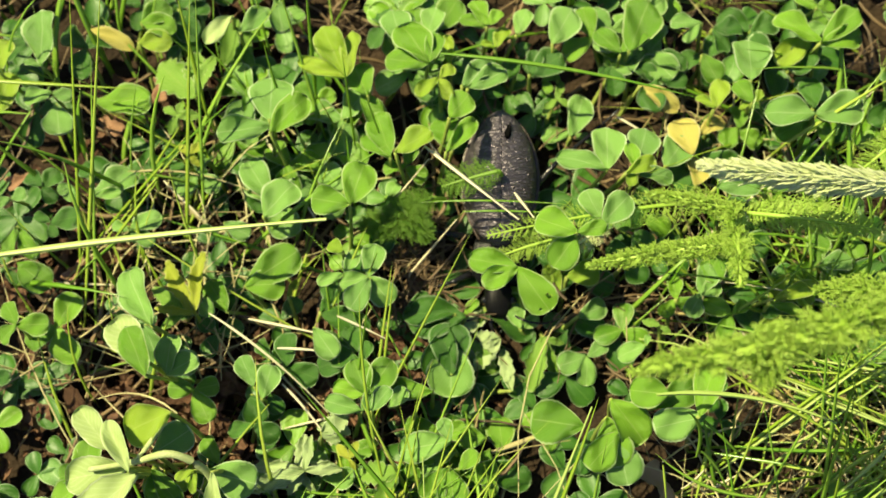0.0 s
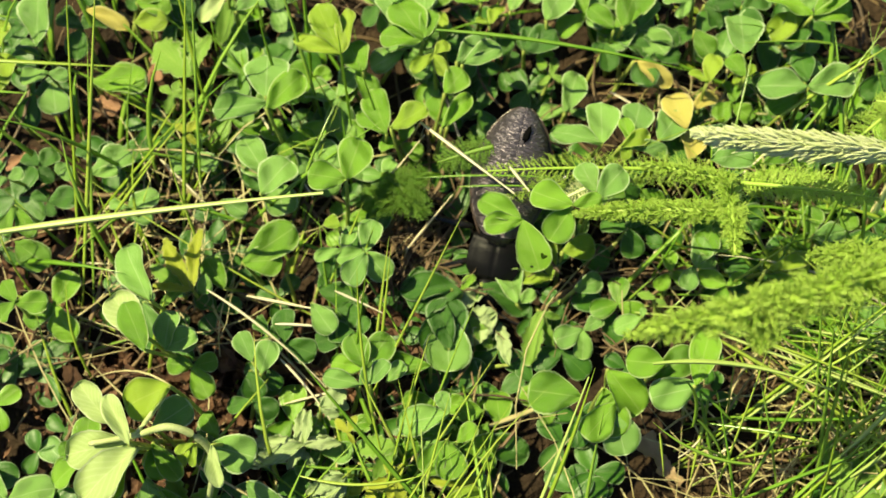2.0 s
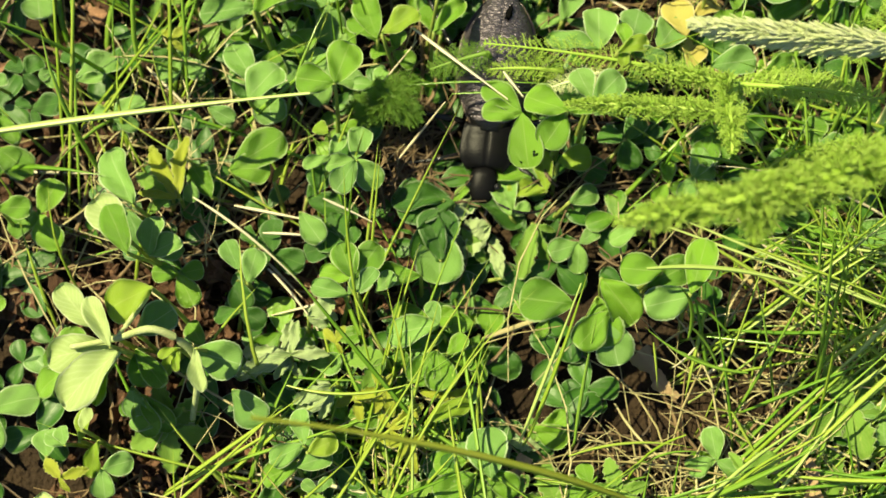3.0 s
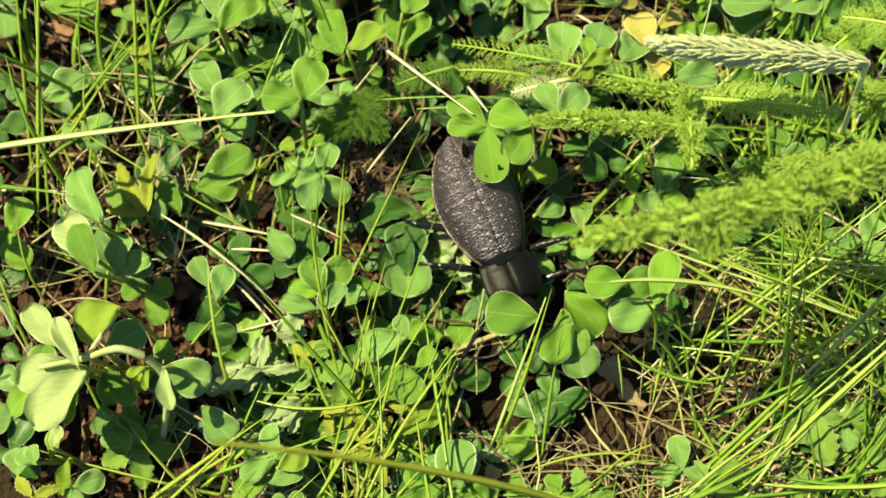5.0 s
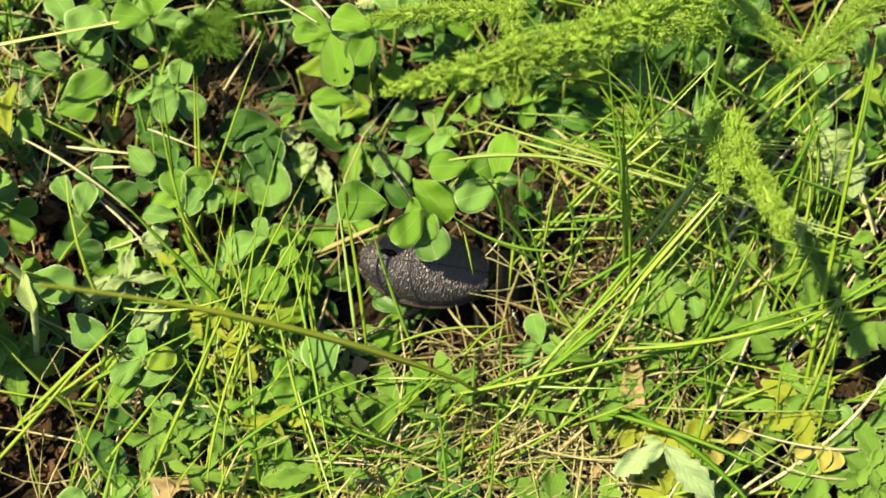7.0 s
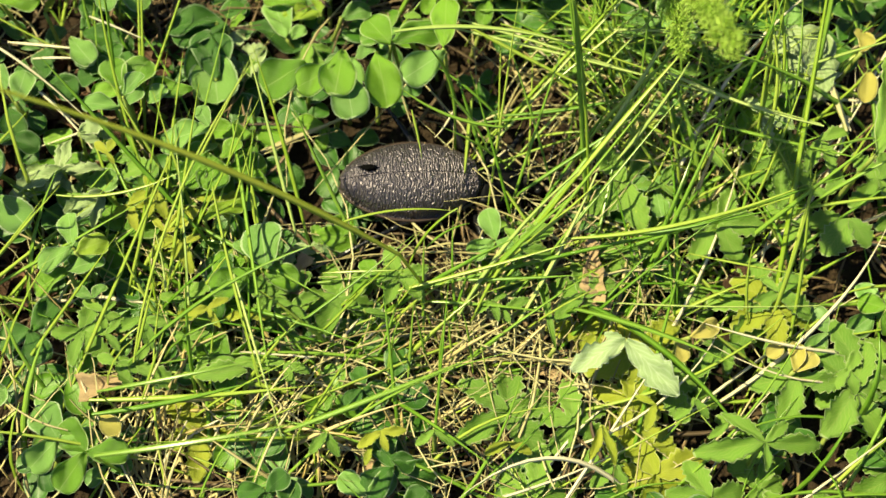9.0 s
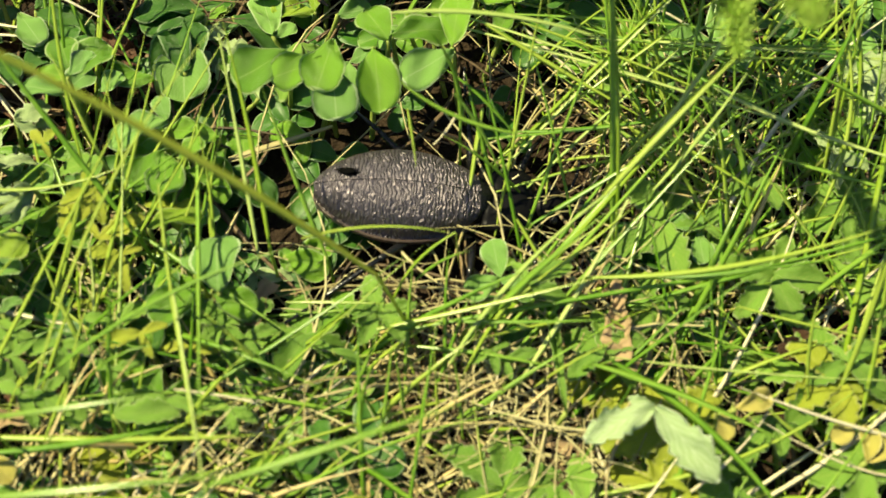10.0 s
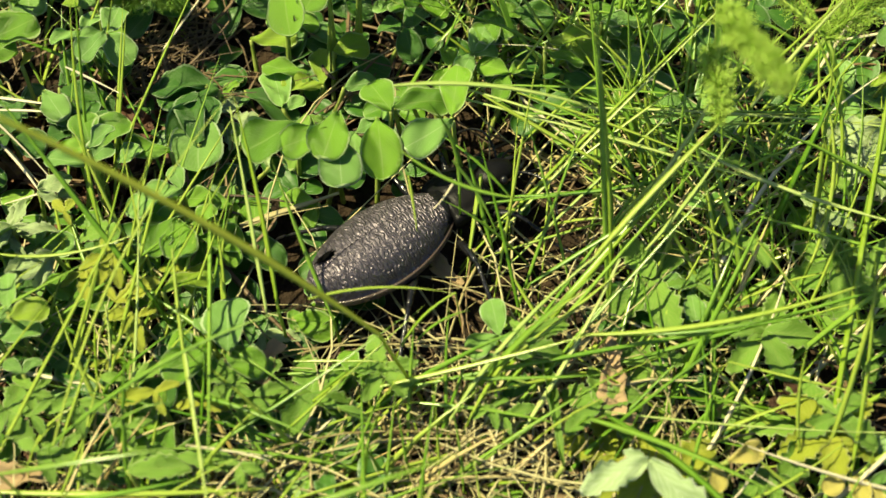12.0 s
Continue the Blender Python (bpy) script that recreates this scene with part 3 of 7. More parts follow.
# ---- the ground: one sheet, uneven near by, flat to the horizon ----
def ground():
    ticks = [-60, -8, -1.5, -0.5] + [-0.26 + 0.0055 * i for i in range(96)] + [0.5, 1.5, 8, 60]
    bm = bmesh.new()
    grid = []
    for yy in ticks:
        row = []
        for xx in ticks:
            near = max(abs(xx), abs(yy)) < 0.3
            h = 0.0
            if near:
                h = 0.0022 * noise.noise((xx * 60, yy * 60, 0.3)) + 0.0012 * noise.noise((xx * 190, yy * 190, 1.7)) - 0.001
            row.append(bm.verts.new((xx + 0.03, yy - 0.03, h)))
        grid.append(row)
    for i in range(len(ticks) - 1):
        for j in range(len(ticks) - 1):
            bm.faces.new((grid[i][j], grid[i][j + 1], grid[i + 1][j + 1], grid[i + 1][j]))
    tagged(new("ground", finish(bm, "ground", M_LAWN)), "dark crumbly soil of a lawn under the plants", "ground", "", "structure")


ground()


# ---- the beetle ----
def loft(name, material, sections, sides=28, closed=True):
    """Cross sections along y: rows of y, half width, top, bottom, squareness."""
    bm = bmesh.new()
    rings = []
    for y, w, top, low, sq in sections:
        ring = []
        for k in range(sides):
            a = 2 * math.pi * k / sides
            c, s = math.cos(a), math.sin(a)
            px = w * math.copysign(abs(c) ** sq, c)
            pz = (top if s > 0 else -low) * math.copysign(abs(s) ** sq, s)
            ring.append(bm.verts.new((px, y, pz)))
        rings.append(ring)
    for r, q in zip(rings, rings[1:]):
        for k in range(sides):
            bm.faces.new((r[k], q[k], q[(k + 1) % sides], r[(k + 1) % sides]))
    bm.faces.new(rings[0])
    bm.faces.new(rings[-1][::-1])
    bmesh.ops.recalc_face_normals(bm, faces=bm.faces)
    return finish(bm, name, material)


WING_L, WING_W = 0.0245, 0.0067


def wing_half(v):
    """The share of its half width that the back has at v, from the tail to the shield."""
    return math.sin(math.pi * (0.012 + 0.90 * v ** 0.94)) ** 0.6


def wing_case(side):
    """Half of the domed back, cut at the seam, with a raised rim along its outer edge."""
    L, W, H = WING_L, WING_W, 0.0060
    bm = bmesh.new()
    rows, cols = 40, 18
    grid = []
    for i in range(rows + 1):
        v = i / rows
        w = W * wing_half(v)
        h = H * (math.sin(math.pi * (0.08 + 0.84 * v ** 0.9)) ** 0.55) * (0.92 + 0.1 * v)
        line = []
        for j in range(cols + 1):
            u = j / cols
            a = u * math.pi / 2
            x = w * math.sin(a) ** 0.9
            z = h * math.cos(a) ** 0.75
            if j == cols:
                x, z = w * 1.07, 0.0007
            if j == 0:
                z -= 0.00012
            line.append(bm.verts.new((side * (x + (0.00004 if j == 0 else 0)), -L + L * v, z)))
        grid.append(line)
        line.append(bm.verts.new((side * w * 1.08, -L + L * v, -0.0004)))
        line.append(bm.verts.new((side * w * 0.85, -L + L * v, -0.0009)))
    for i in range(rows):
        for j in range(cols + 2):
            f = (grid[i][j], grid[i][j + 1], grid[i + 1][j + 1], grid[i + 1][j])
            bm.faces.new(f if side < 0 else f[::-1])
    bmesh.ops.recalc_face_normals(bm, faces=bm.faces)
    return finish(bm, "wing_case", M_ELYTRA)


def neck_shield():
    """A flat four-cornered shield, a little wider ahead of its middle, with upturned side rims, a seam and a dented base."""
    bm = bmesh.new()
    rows, cols = 16, 24
    skins = []
    for under in (0, 1):
        grid = []
        for i in range(rows + 1):
            v = i / rows
            w = 0.0041 + 0.0009 * math.sin(math.pi * (0.12 + 0.78 * v)) - 0.0011 * max(0.0, v - 0.75) * 4
            line = []
            for j in range(cols + 1):
                u = 2 * j / cols - 1
                y = 0.0001 + 0.0074 * v + 0.0006 * u * u * (1 if v > 0.5 else -1) * abs(2 * v - 1)
                if under:
                    z = -0.0028 * (1 - u * u) ** 0.5
                else:
                    z = 0.0030 * (1 - 0.55 * abs(u) ** 2.4) - 0.0010 * max(0.0, v - 0.6) ** 1.5 * 3
                    z += 0.00045 * max(0.0, abs(u) - 0.86) / 0.14
                    z -= 0.00022 * math.exp(-(u / 0.05) ** 2) + 0.00030 * math.exp(-((v - 0.12) / 0.08) ** 2) * (1 - u * u)
                    if v == 0 or v == 1:
                        z -= 0.0004
                line.append(bm.verts.new((w * u, y, z)))
            grid.append(line)
        skins.append(grid)
    top, low = skins
    for i in range(rows):
        for j in range(cols):
            bm.faces.new((top[i][j], top[i][j + 1], top[i + 1][j + 1], top[i + 1][j]))
            bm.faces.new((low[i][j], low[i + 1][j], low[i + 1][j + 1], low[i][j + 1]))
        for j in (0, cols):
            bm.faces.new((top[i][j], top[i + 1][j], low[i + 1][j], low[i][j]))
    for j in range(cols):
        for i in (0, rows):
            bm.faces.new((top[i][j], top[i][j + 1], low[i][j + 1], low[i][j]))
    bmesh.ops.recalc_face_normals(bm, faces=bm.faces)
    return finish(bm, "shield", M_SHIELD)


LEG_SPOTS = ((0.0050, 0.0036, 25, 0.80), (-0.0010, 0.0048, -8, 0.95), (-0.0085, 0.0045, -48, 1.25))


def beetle():
    """A large black ground beetle. Its space: +y ahead, the seam of body and shield at the origin, the back at z 0 to 6 mm."""
    body = thing("beetle", "large black ground beetle with wrinkled wing cases crossing the lawn", "beetle")
    for side in (-1, 1):
        case = part("wing_case", wing_case(side), body, "wrinkled matt black wing case")
        bm = bmesh.new()
        edge = [(side * WING_W * 1.07 * wing_half(i / 30), -WING_L + WING_L * i / 30, 0.0006) for i in range(31)]
        tube(bm, edge, [0.0001 + 0.00016 * math.sin(math.pi * i / 30) ** 0.4 for i in range(31)], 6)
        part("rim", finish(bm, "rim", M_EDGE), case, "smooth brownish rim of the wing case")
    part("abdomen", loft("abdomen", M_LEG, [(-0.0240, 0.0012, 0.0004, 0.0008, 0.9), (-0.021, 0.0040, 0.0006, 0.002, 0.9), (-0.012, 0.0058, 0.0008, 0.0036, 0.9), (-0.003, 0.0049, 0.0008, 0.0036, 0.9), (0.001, 0.003, 0.0008, 0.003, 0.9)]), body, "smooth black underside")
    part("shield", neck_shield(), body, "flat black neck shield with raised rims")
    head = part("head", loft("head", M_SHIELD, [(0.0074, 0.0020, 0.0014, 0.0018, 0.85), (0.0090, 0.0026, 0.0019, 0.0020, 0.85), (0.0110, 0.0027, 0.0018, 0.0019, 0.85), (0.0128, 0.0021, 0.0012, 0.0014, 0.85), (0.0138, 0.0013, 0.0006, 0.0008, 0.9)], 24), body, "narrow black head bent down")
    for side in (-1, 1):
        eye = bmesh.new()
        bmesh.ops.create_uvsphere(eye, u_segments=12, v_segments=8, radius=0.00075, matrix=Matrix.Translation((side * 0.00255, 0.0106, 0.0007)))
        part("eye", finish(eye, "eye", M_LEG), head)
        jaw = bmesh.new()
        tube(jaw, bezier((side * 0.0010, 0.0132, -0.0004), (side * 0.0020, 0.0152, -0.0006), (side * 0.0001, 0.0168, -0.0008), 7), [0.0006, 0.0006, 0.00055, 0.0005, 0.0004, 0.0003, 0.0002, 0.0001], 8)
        part("jaw", finish(jaw, "jaw", M_LEG), head)
        palp = bmesh.new()
        tube(palp, bezier((side * 0.0013, 0.0130, -0.0012), (side * 0.0032, 0.0150, 0.0002), (side * 0.0030, 0.0172, -0.0018), 6), [0.0002] * 5 + [0.0004, 0.0003], 6)
        part("palp", finish(palp, "palp", M_LEG), head)
        feeler = bmesh.new()
        pts = bezier((side * 0.0019, 0.0128, 0.0003), (side * 0.0085, 0.0170, 0.0030), (side * 0.0130, 0.0120, -0.0020), 22)
        tube(feeler, pts, [0.00026 if i % 2 else 0.00019 for i in range(23)], 6)
        part("feeler", finish(feeler, "feeler", M_LEG), head, "thin jointed black feeler")
    nick = bmesh.new()
    bmesh.ops.create_icosphere(nick, subdivisions=3, radius=1.0)
    for v in nick.verts:
        torn = 1 + 1.1 * noise.noise(v.co * 3.1 + Vector((3, 1, 7)))
        v.co = Vector((v.co.x * 0.00050 * torn - 0.0012 + 0.00025 * v.co.y, v.co.y * 0.0013 * torn - 0.0200, 0.00500 + 0.00040 * v.co.y + v.co.z * 0.0003))
    part("scar", finish(nick, "scar", M_HOLE), body, "small torn black hole beside the seam")
    legs = []
    for side in (-1, 1):
        for (ly, lx, way, big) in LEG_SPOTS:
            th = bmesh.new()
            knee = Vector((0.0072 * big, 0, 0.0022))
            tube(th, bezier((0, 0, 0), (0.0035 * big, 0, 0.0016), knee, 8), [0.0005, 0.00062, 0.00072, 0.00076, 0.00072, 0.00064, 0.00056, 0.0005, 0.00046], 8)
            leg = part("leg", finish(th, "leg", M_LEG), body, "long shiny black leg")
            sh = bmesh.new()
            ankle = knee + Vector((0.0074 * big, -0.0010, -0.0034))
            tube(sh, bezier(knee, (knee + ankle) / 2 + Vector((0.0004, 0, 0.0006)), ankle, 6), [0.00042, 0.00036, 0.00034, 0.00036, 0.00038, 0.0004, 0.00042], 7)
            for n in range(7):
                q = knee.lerp(ankle, 0.25 + 0.1 * n)
                tube(sh, (q, q + Vector((0.0005, 0.0003 * (-1) ** n, -0.0007))), (0.00012, 0.00003), 4)
            part("shin", finish(sh, "shin", M_LEG), leg)
            ft = bmesh.new()
            toe = ankle + Vector((0.0052 * big, -0.0006, -0.0006))
            joints = [ankle.lerp(toe, t) + Vector((0, 0, -0.0004 * math.sin(math.pi * t))) for t in (i / 10 for i in range(11))]
            tube(ft, joints, [0.00032 if i % 2 == 0 else 0.0002 for i in range(11)], 6)
            for s in (-1, 1):
                tube(ft, (toe, toe + Vector((0.0006, 0.0003 * s, -0.0004))), (0.00012, 0.00004), 4)
            part("foot", finish(ft, "foot", M_LEG), leg, "jointed foot with two claws")
            legs.append((leg, side, ly, lx, way))
    return body, legs


BEETLE, LEGS = beetle()


def long_grass():
    """Long blades that lie over one another on the grassy side of the lawn."""
    rnd = random.Random(23)
    for name, mat, label, count in (("long_grass", M_BLADE, "long green grass blades lying over one another", 130), ("pale_long_grass", M_BLADEY, "long yellow-green grass blades lying over one another", 80), ("long_straw", M_DRY, "long bleached stalks fallen between the grass", 60)):
        bm = bmesh.new()
        uvl = bm.loops.layers.uv.new("UVMap")
        for _ in range(count):
            x, y = rnd.uniform(-0.01, 0.135), rnd.uniform(-0.125, 0.0)
            way = radians(rnd.choice((48, 55, 40, 60, 175, 165, 155, 20, 100)) + rnd.gauss(0, 10))
            far, up = rnd.uniform(0.028, 0.070), rnd.uniform(0.004, 0.014)
            spots = [(x + f * far * math.cos(way), y + f * far * math.sin(way)) for f in (0, 0.25, 0.5, 0.75, 1)]
            if min(off_way(*q) for q in spots) < 0.016 or sum(in_gap(*q) for q in spots) > 2:
                continue
            a, b = Vector((x, y, 0.0)), Vector((*spots[-1], up))
            across = Vector((math.sin(way), -math.cos(way), 0)) * rnd.uniform(-0.016, 0.016)
            ribbon(bm, uvl, a, (a + b) / 2 + across + Vector((0, 0, rnd.uniform(0.003, 0.012))), b, rnd.uniform(0.0003, 0.0008), 12, 0.35, rnd.uniform(-0.5, 0.5), 0.06)
        tagged(new(name, finish(bm, name, mat)), label, "grass", "", "stuff")


long_grass()


# ---- plants that can be told apart: leaf by leaf ----
# kind d: clover leaves that carry their shade in a darker green
leaf("g", -0.0732, 0.0339, 0.014, (93, 10.8, 0.58), (168, 3.2, 0.50))
leaf("g", -0.0718, 0.0295, 0.012, (-164, 5.3, 0.70), (-12, 3.8, 0.75))
leaf("g", -0.0705, 0.0269, 0.013, (-81, 5.6, 1.05))
leaf("l", -0.0656, 0.0420, 0.012, (-23, 8.5, 0.40))
leaf("y", -0.0565, 0.0394, 0.012, (3, 6.0, 0.75))
leaf("p", -0.0455, 0.0287, 0.012, (139, 11.2, 0.65), (93, 9.6, 0.50), (69, 8.5, 0.40))
leaf("c", -0.0638, 0.0278, 0.012, (0, 10.4, 0.62))
leaf("g", -0.0303, 0.0217, 0.020, (90, 8.3, 1.00))
leaf("c", -0.0300, 0.0191, 0.021, (49, 9.4, 0.58))
leaf("g", -0.0302, 0.0208, 0.019, (-177, 10.3, 0.50))
leaf("g", -0.0308, 0.0090, 0.014, (122, 8.4, 0.65))
leaf("g", -0.0313, 0.0050, 0.017, (55, 8.2, 0.82))
leaf("g", -0.0391, 0.0050, 0.012, (-28, 5.1, 0.70))
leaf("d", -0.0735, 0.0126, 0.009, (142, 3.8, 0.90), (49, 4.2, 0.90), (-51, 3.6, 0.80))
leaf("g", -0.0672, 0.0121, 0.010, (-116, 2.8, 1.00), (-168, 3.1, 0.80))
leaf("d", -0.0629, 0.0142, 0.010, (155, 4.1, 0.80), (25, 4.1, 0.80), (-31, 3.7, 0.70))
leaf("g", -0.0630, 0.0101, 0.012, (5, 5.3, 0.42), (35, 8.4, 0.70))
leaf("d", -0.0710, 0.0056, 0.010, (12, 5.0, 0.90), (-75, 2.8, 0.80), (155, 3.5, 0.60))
leaf("c", -0.0754, 0.0038, 0.014, (-58, 6.4, 0.50), (-108, 5.7, 0.50))
leaf("g", -0.0781, 0.0097, 0.011, (21, 3.0, 1.00), (-159, 3.0, 0.80))
leaf("g", -0.0560, 0.0035, 0.012, (31, 6.0, 0.70), (159, 3.5, 0.60), (-27, 4.9, 0.60))
leaf("p", -0.0490, 0.0254, 0.011, (143, 3.3, 0.60), (74, 3.2, 0.60), (0, 4.2, 0.60), (-107, 3.6, 0.60))
leaf("P", -0.0460, 0.0175, 0.012, (134, 2.7, 0.60), (49, 3.4, 0.60), (-46, 2.6, 0.60), (-123, 1.8, 0.60))
leaf("n", -0.0384, 0.0427, 0.016, (-134, 7.0, 0.50))
leaf("g", -0.0370, 0.0400, 0.015, (45, 6.5, 0.60))
leaf("g", -0.0309, 0.0476, 0.013, (-79, 6.6, 0.65))
leaf("p", -0.0386, 0.0442, 0.011, (-105, 8.6, 0.50), (-69, 6.5, 0.40))
leaf("y", -0.0808, 0.0245, 0.014, (82, 9.3, 0.60))
leaf("d", -0.0828, 0.0361, 0.010, (39, 6.1, 0.70))
leaf("y", -0.0806, 0.0324, 0.015, (81, 6.2, 0.70))
leaf("c", -0.0562, 0.0433, 0.012, (34, 6.1, 0.80), (-10, 6.5, 0.70))
leaf("d", -0.0484, 0.0453, 0.010, (29, 4.7, 0.80), (-56, 4.1, 0.70))
leaf("y", -0.0172, 0.0296, 0.019, (114, 11.2, 0.50), (84, 9.4, 0.38), (157, 9.2, 0.36))
leaf("c", -0.0135, 0.0274, 0.017, (115, 6.6, 0.95))
leaf("c", -0.0147, 0.0291, 0.015, (-59, 7.0, 0.62))
leaf("g", -0.0074, 0.0378, 0.015, (106, 7.1, 0.85))
leaf("c", -0.0026, 0.0321, 0.020, (173, 7.7, 0.66), (119, 9.1, 0.78), (73, 6.1, 0.60))
leaf("y", 0.0012, 0.0329, 0.016, (95, 7.6, 0.32))
leaf("g", -0.0029, 0.0400, 0.014, (73, 5.6, 0.85))
leaf("y", -0.0006, 0.0302, 0.018, (42, 3.5, 0.75), (-145, 5.2, 0.55), (-63, 4.3, 0.62))
leaf("g", 0.0034, 0.0287, 0.018, (45, 7.8, 0.55))
leaf("g", 0.0044, 0.0281, 0.018, (27, 7.9, 0.55))
leaf("c", 0.0012, 0.0231, 0.017, (51, 5.7, 0.90))
leaf("c", 0.0017, 0.0198, 0.008, (107, 7.1, 0.90))
leaf("c", 0.0006, 0.0164, 0.018, (50, 8.7, 0.40))
leaf("y", -0.0084, 0.0165, 0.017, (32, 7.5, 0.62))
leaf("c", -0.0093, 0.0164, 0.015, (133, 7.5, 0.62), (109, 8.9, 0.60))
leaf("c", -0.0159, 0.0060, 0.022, (71, 8.0, 0.80), (170, 6.8, 0.80))
leaf("y", -0.0174, -0.0012, 0.017, (146, 2.9, 1.00))
leaf("c", 0.0081, 0.0413, 0.015, (160, 5.3, 0.50), (115, 5.9, 0.62), (50, 4.1, 0.62))
leaf("y", 0.0095, 0.0374, 0.014, (65, 5.1, 0.60), (156, 2.7, 0.50))
leaf("g", 0.0136, 0.0404, 0.013, (68, 5.3, 0.72))
leaf("g", 0.0202, 0.0387, 0.013, (61, 7.6, 0.85))
leaf("d", 0.0161, 0.0335, 0.011, (32, 7.5, 0.80), (74, 4.9, 0.70))
leaf("c", 0.0189, 0.0335, 0.008, (28, 3.4, 0.90), (-63, 2.9, 0.70))
leaf("p", 0.0213, 0.0298, 0.008, (71, 4.1, 0.50), (-134, 3.9, 0.50), (-33, 3.1, 0.50))
leaf("g", 0.0238, 0.0224, 0.008, (70, 8.7, 0.62))
leaf("g", 0.0248, 0.0240, 0.005, (-174, 6.3, 0.50), (-22, 4.1, 0.50))
leaf("g", 0.0290, 0.0136, 0.017, (87, 8.1, 0.80), (157, 9.4, 0.45))
leaf("g", 0.0348, 0.0154, 0.015, (74, 6.6, 0.95))
leaf("c", 0.0340, 0.0134, 0.017, (102, 5.1, 0.55))
leaf("y", 0.0330, 0.0133, 0.018, (-88, 2.9, 0.75))
leaf("y", 0.0320, 0.0124, 0.019, (26, 6.5, 0.50))
leaf("g", 0.0344, 0.0129, 0.017, (-4, 6.4, 0.55))
leaf("g", 0.0399, 0.0150, 0.014, (54, 7.0, 0.90))
leaf("l", 0.0448, 0.0171, 0.014, (106, 7.7, 0.75))
leaf("l", 0.0468, 0.0218, 0.010, (37, 6.8, 0.50))
leaf("l", 0.0457, 0.0120, 0.012, (75, 6.6, 0.85))
leaf("y", 0.0489, 0.0255, 0.015, (72, 6.1, 0.62), (143, 3.9, 0.42))
leaf("g", 0.0559, 0.0309, 0.015, (87, 8.3, 0.92))
leaf("c", 0.0562, 0.0271, 0.014, (125, 4.8, 0.75))
leaf("y", 0.0563, 0.0273, 0.013, (47, 3.2, 0.60), (-158, 2.3, 0.50))
leaf("g", 0.0658, 0.0231, 0.019, (175, 8.7, 0.68))
leaf("g", 0.0658, 0.0231, 0.019, (12, 8.9, 0.76))
leaf("c", 0.0668, 0.0241, 0.014, (-153, 7.9, 0.55), (-55, 5.2, 0.60))
leaf("d", 0.0679, 0.0265, 0.012, (93, 6.6, 0.70))
leaf("c", 0.0681, 0.0374, 0.017, (146, 9.2, 0.52))
leaf("y", 0.0681, 0.0396, 0.014, (-146, 8.2, 0.60))
leaf("d", 0.0699, 0.0393, 0.013, (-136, 8.0, 0.70))
leaf("c", 0.0679, 0.0368, 0.018, (13, 8.9, 0.55), (42, 10.0, 0.50))
leaf("g", 0.0477, 0.0422, 0.014, (173, 5.6, 0.62), (-133, 4.8, 0.45))
leaf("c", 0.0342, 0.0369, 0.014, (67, 11.3, 0.72))
leaf("c", 0.0327, 0.0367, 0.013, (134, 6.4, 0.62), (46, 6.8, 0.60))
leaf("d", 0.0355, 0.0365, 0.010, (-20, 8.0, 0.70), (-41, 5.4, 0.60))
leaf("d", 0.0387, 0.0365, 0.010, (0, 7.2, 0.62))
leaf("l", 0.0366, 0.0313, 0.011, (-32, 8.4, 0.45))
leaf("d", 0.0317, 0.0350, 0.010, (-84, 5.1, 0.80), (-162, 2.8, 0.70))
leaf("c", 0.0481, 0.0369, 0.012, (-62, 5.7, 0.80))
leaf("d", 0.0508, 0.0428, 0.010, (7, 5.8, 0.80), (-57, 5.1, 0.70))
leaf("g", 0.0477, 0.0100, 0.018, (10, 8.1, 0.68))
leaf("c", 0.0578, 0.0101, 0.016, (22, 6.2, 0.60))
leaf("g", 0.0273, 0.0031, 0.020, (46, 6.9, 0.76))
leaf("g", 0.0271, 0.0043, 0.019, (117, 5.4, 0.85))
leaf("c", 0.0227, 0.0011, 0.022, (157, 7.4, 0.76), (14, 5.6, 0.55))
leaf("c", 0.0228, 0.0011, 0.020, (-125, 6.7, 0.85))
leaf("g", 0.0455, -0.0078, 0.012, (26, 4.6, 0.80), (66, 5.6, 0.80), (-118, 4.6, 0.80))
leaf("c", -0.0755, -0.0023, 0.012, (-38, 7.0, 0.80))
leaf("c", -0.0728, -0.0140, 0.017, (2, 5.4, 0.78), (-138, 4.1, 0.80), (122, 4.6, 0.70))
leaf("c", -0.0426, -0.0248, 0.014, (175, 4.6, 0.85), (13, 4.1, 0.90), (-63, 6.2, 0.70))
leaf("c", -0.0381, -0.0373, 0.013, (124, 5.5, 0.62))
leaf("g", -0.0324, -0.0242, 0.014, (117, 5.9, 0.64))
leaf("g", -0.0310, -0.0263, 0.014, (75, 6.0, 0.72))
leaf("d", -0.0335, -0.0255, 0.010, (-77, 5.2, 0.90))
leaf("d", -0.0329, -0.0306, 0.010, (-163, 4.7, 0.66), (-28, 5.0, 0.82))
leaf("c", -0.0346, -0.0067, 0.014, (5, 6.7, 0.90), (35, 11.2, 0.60))
leaf("c", -0.0382, -0.0109, 0.011, (122, 6.5, 0.70))
leaf("P", -0.0431, -0.0117, 0.014, (124, 11.8, 0.30), (90, 11.6, 0.27), (172, 7.4, 0.26))
leaf("g", -0.0130, -0.0053, 0.015, (-169, 5.2, 0.68), (78, 6.2, 0.72), (-50, 6.2, 0.82))
leaf("c", -0.0130, -0.0257, 0.014, (112, 6.5, 0.76), (55, 7.3, 0.72))
leaf("c", -0.0129, -0.0253, 0.013, (173, 6.5, 0.56))
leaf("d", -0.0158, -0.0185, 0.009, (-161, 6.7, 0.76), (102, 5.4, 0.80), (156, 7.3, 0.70))
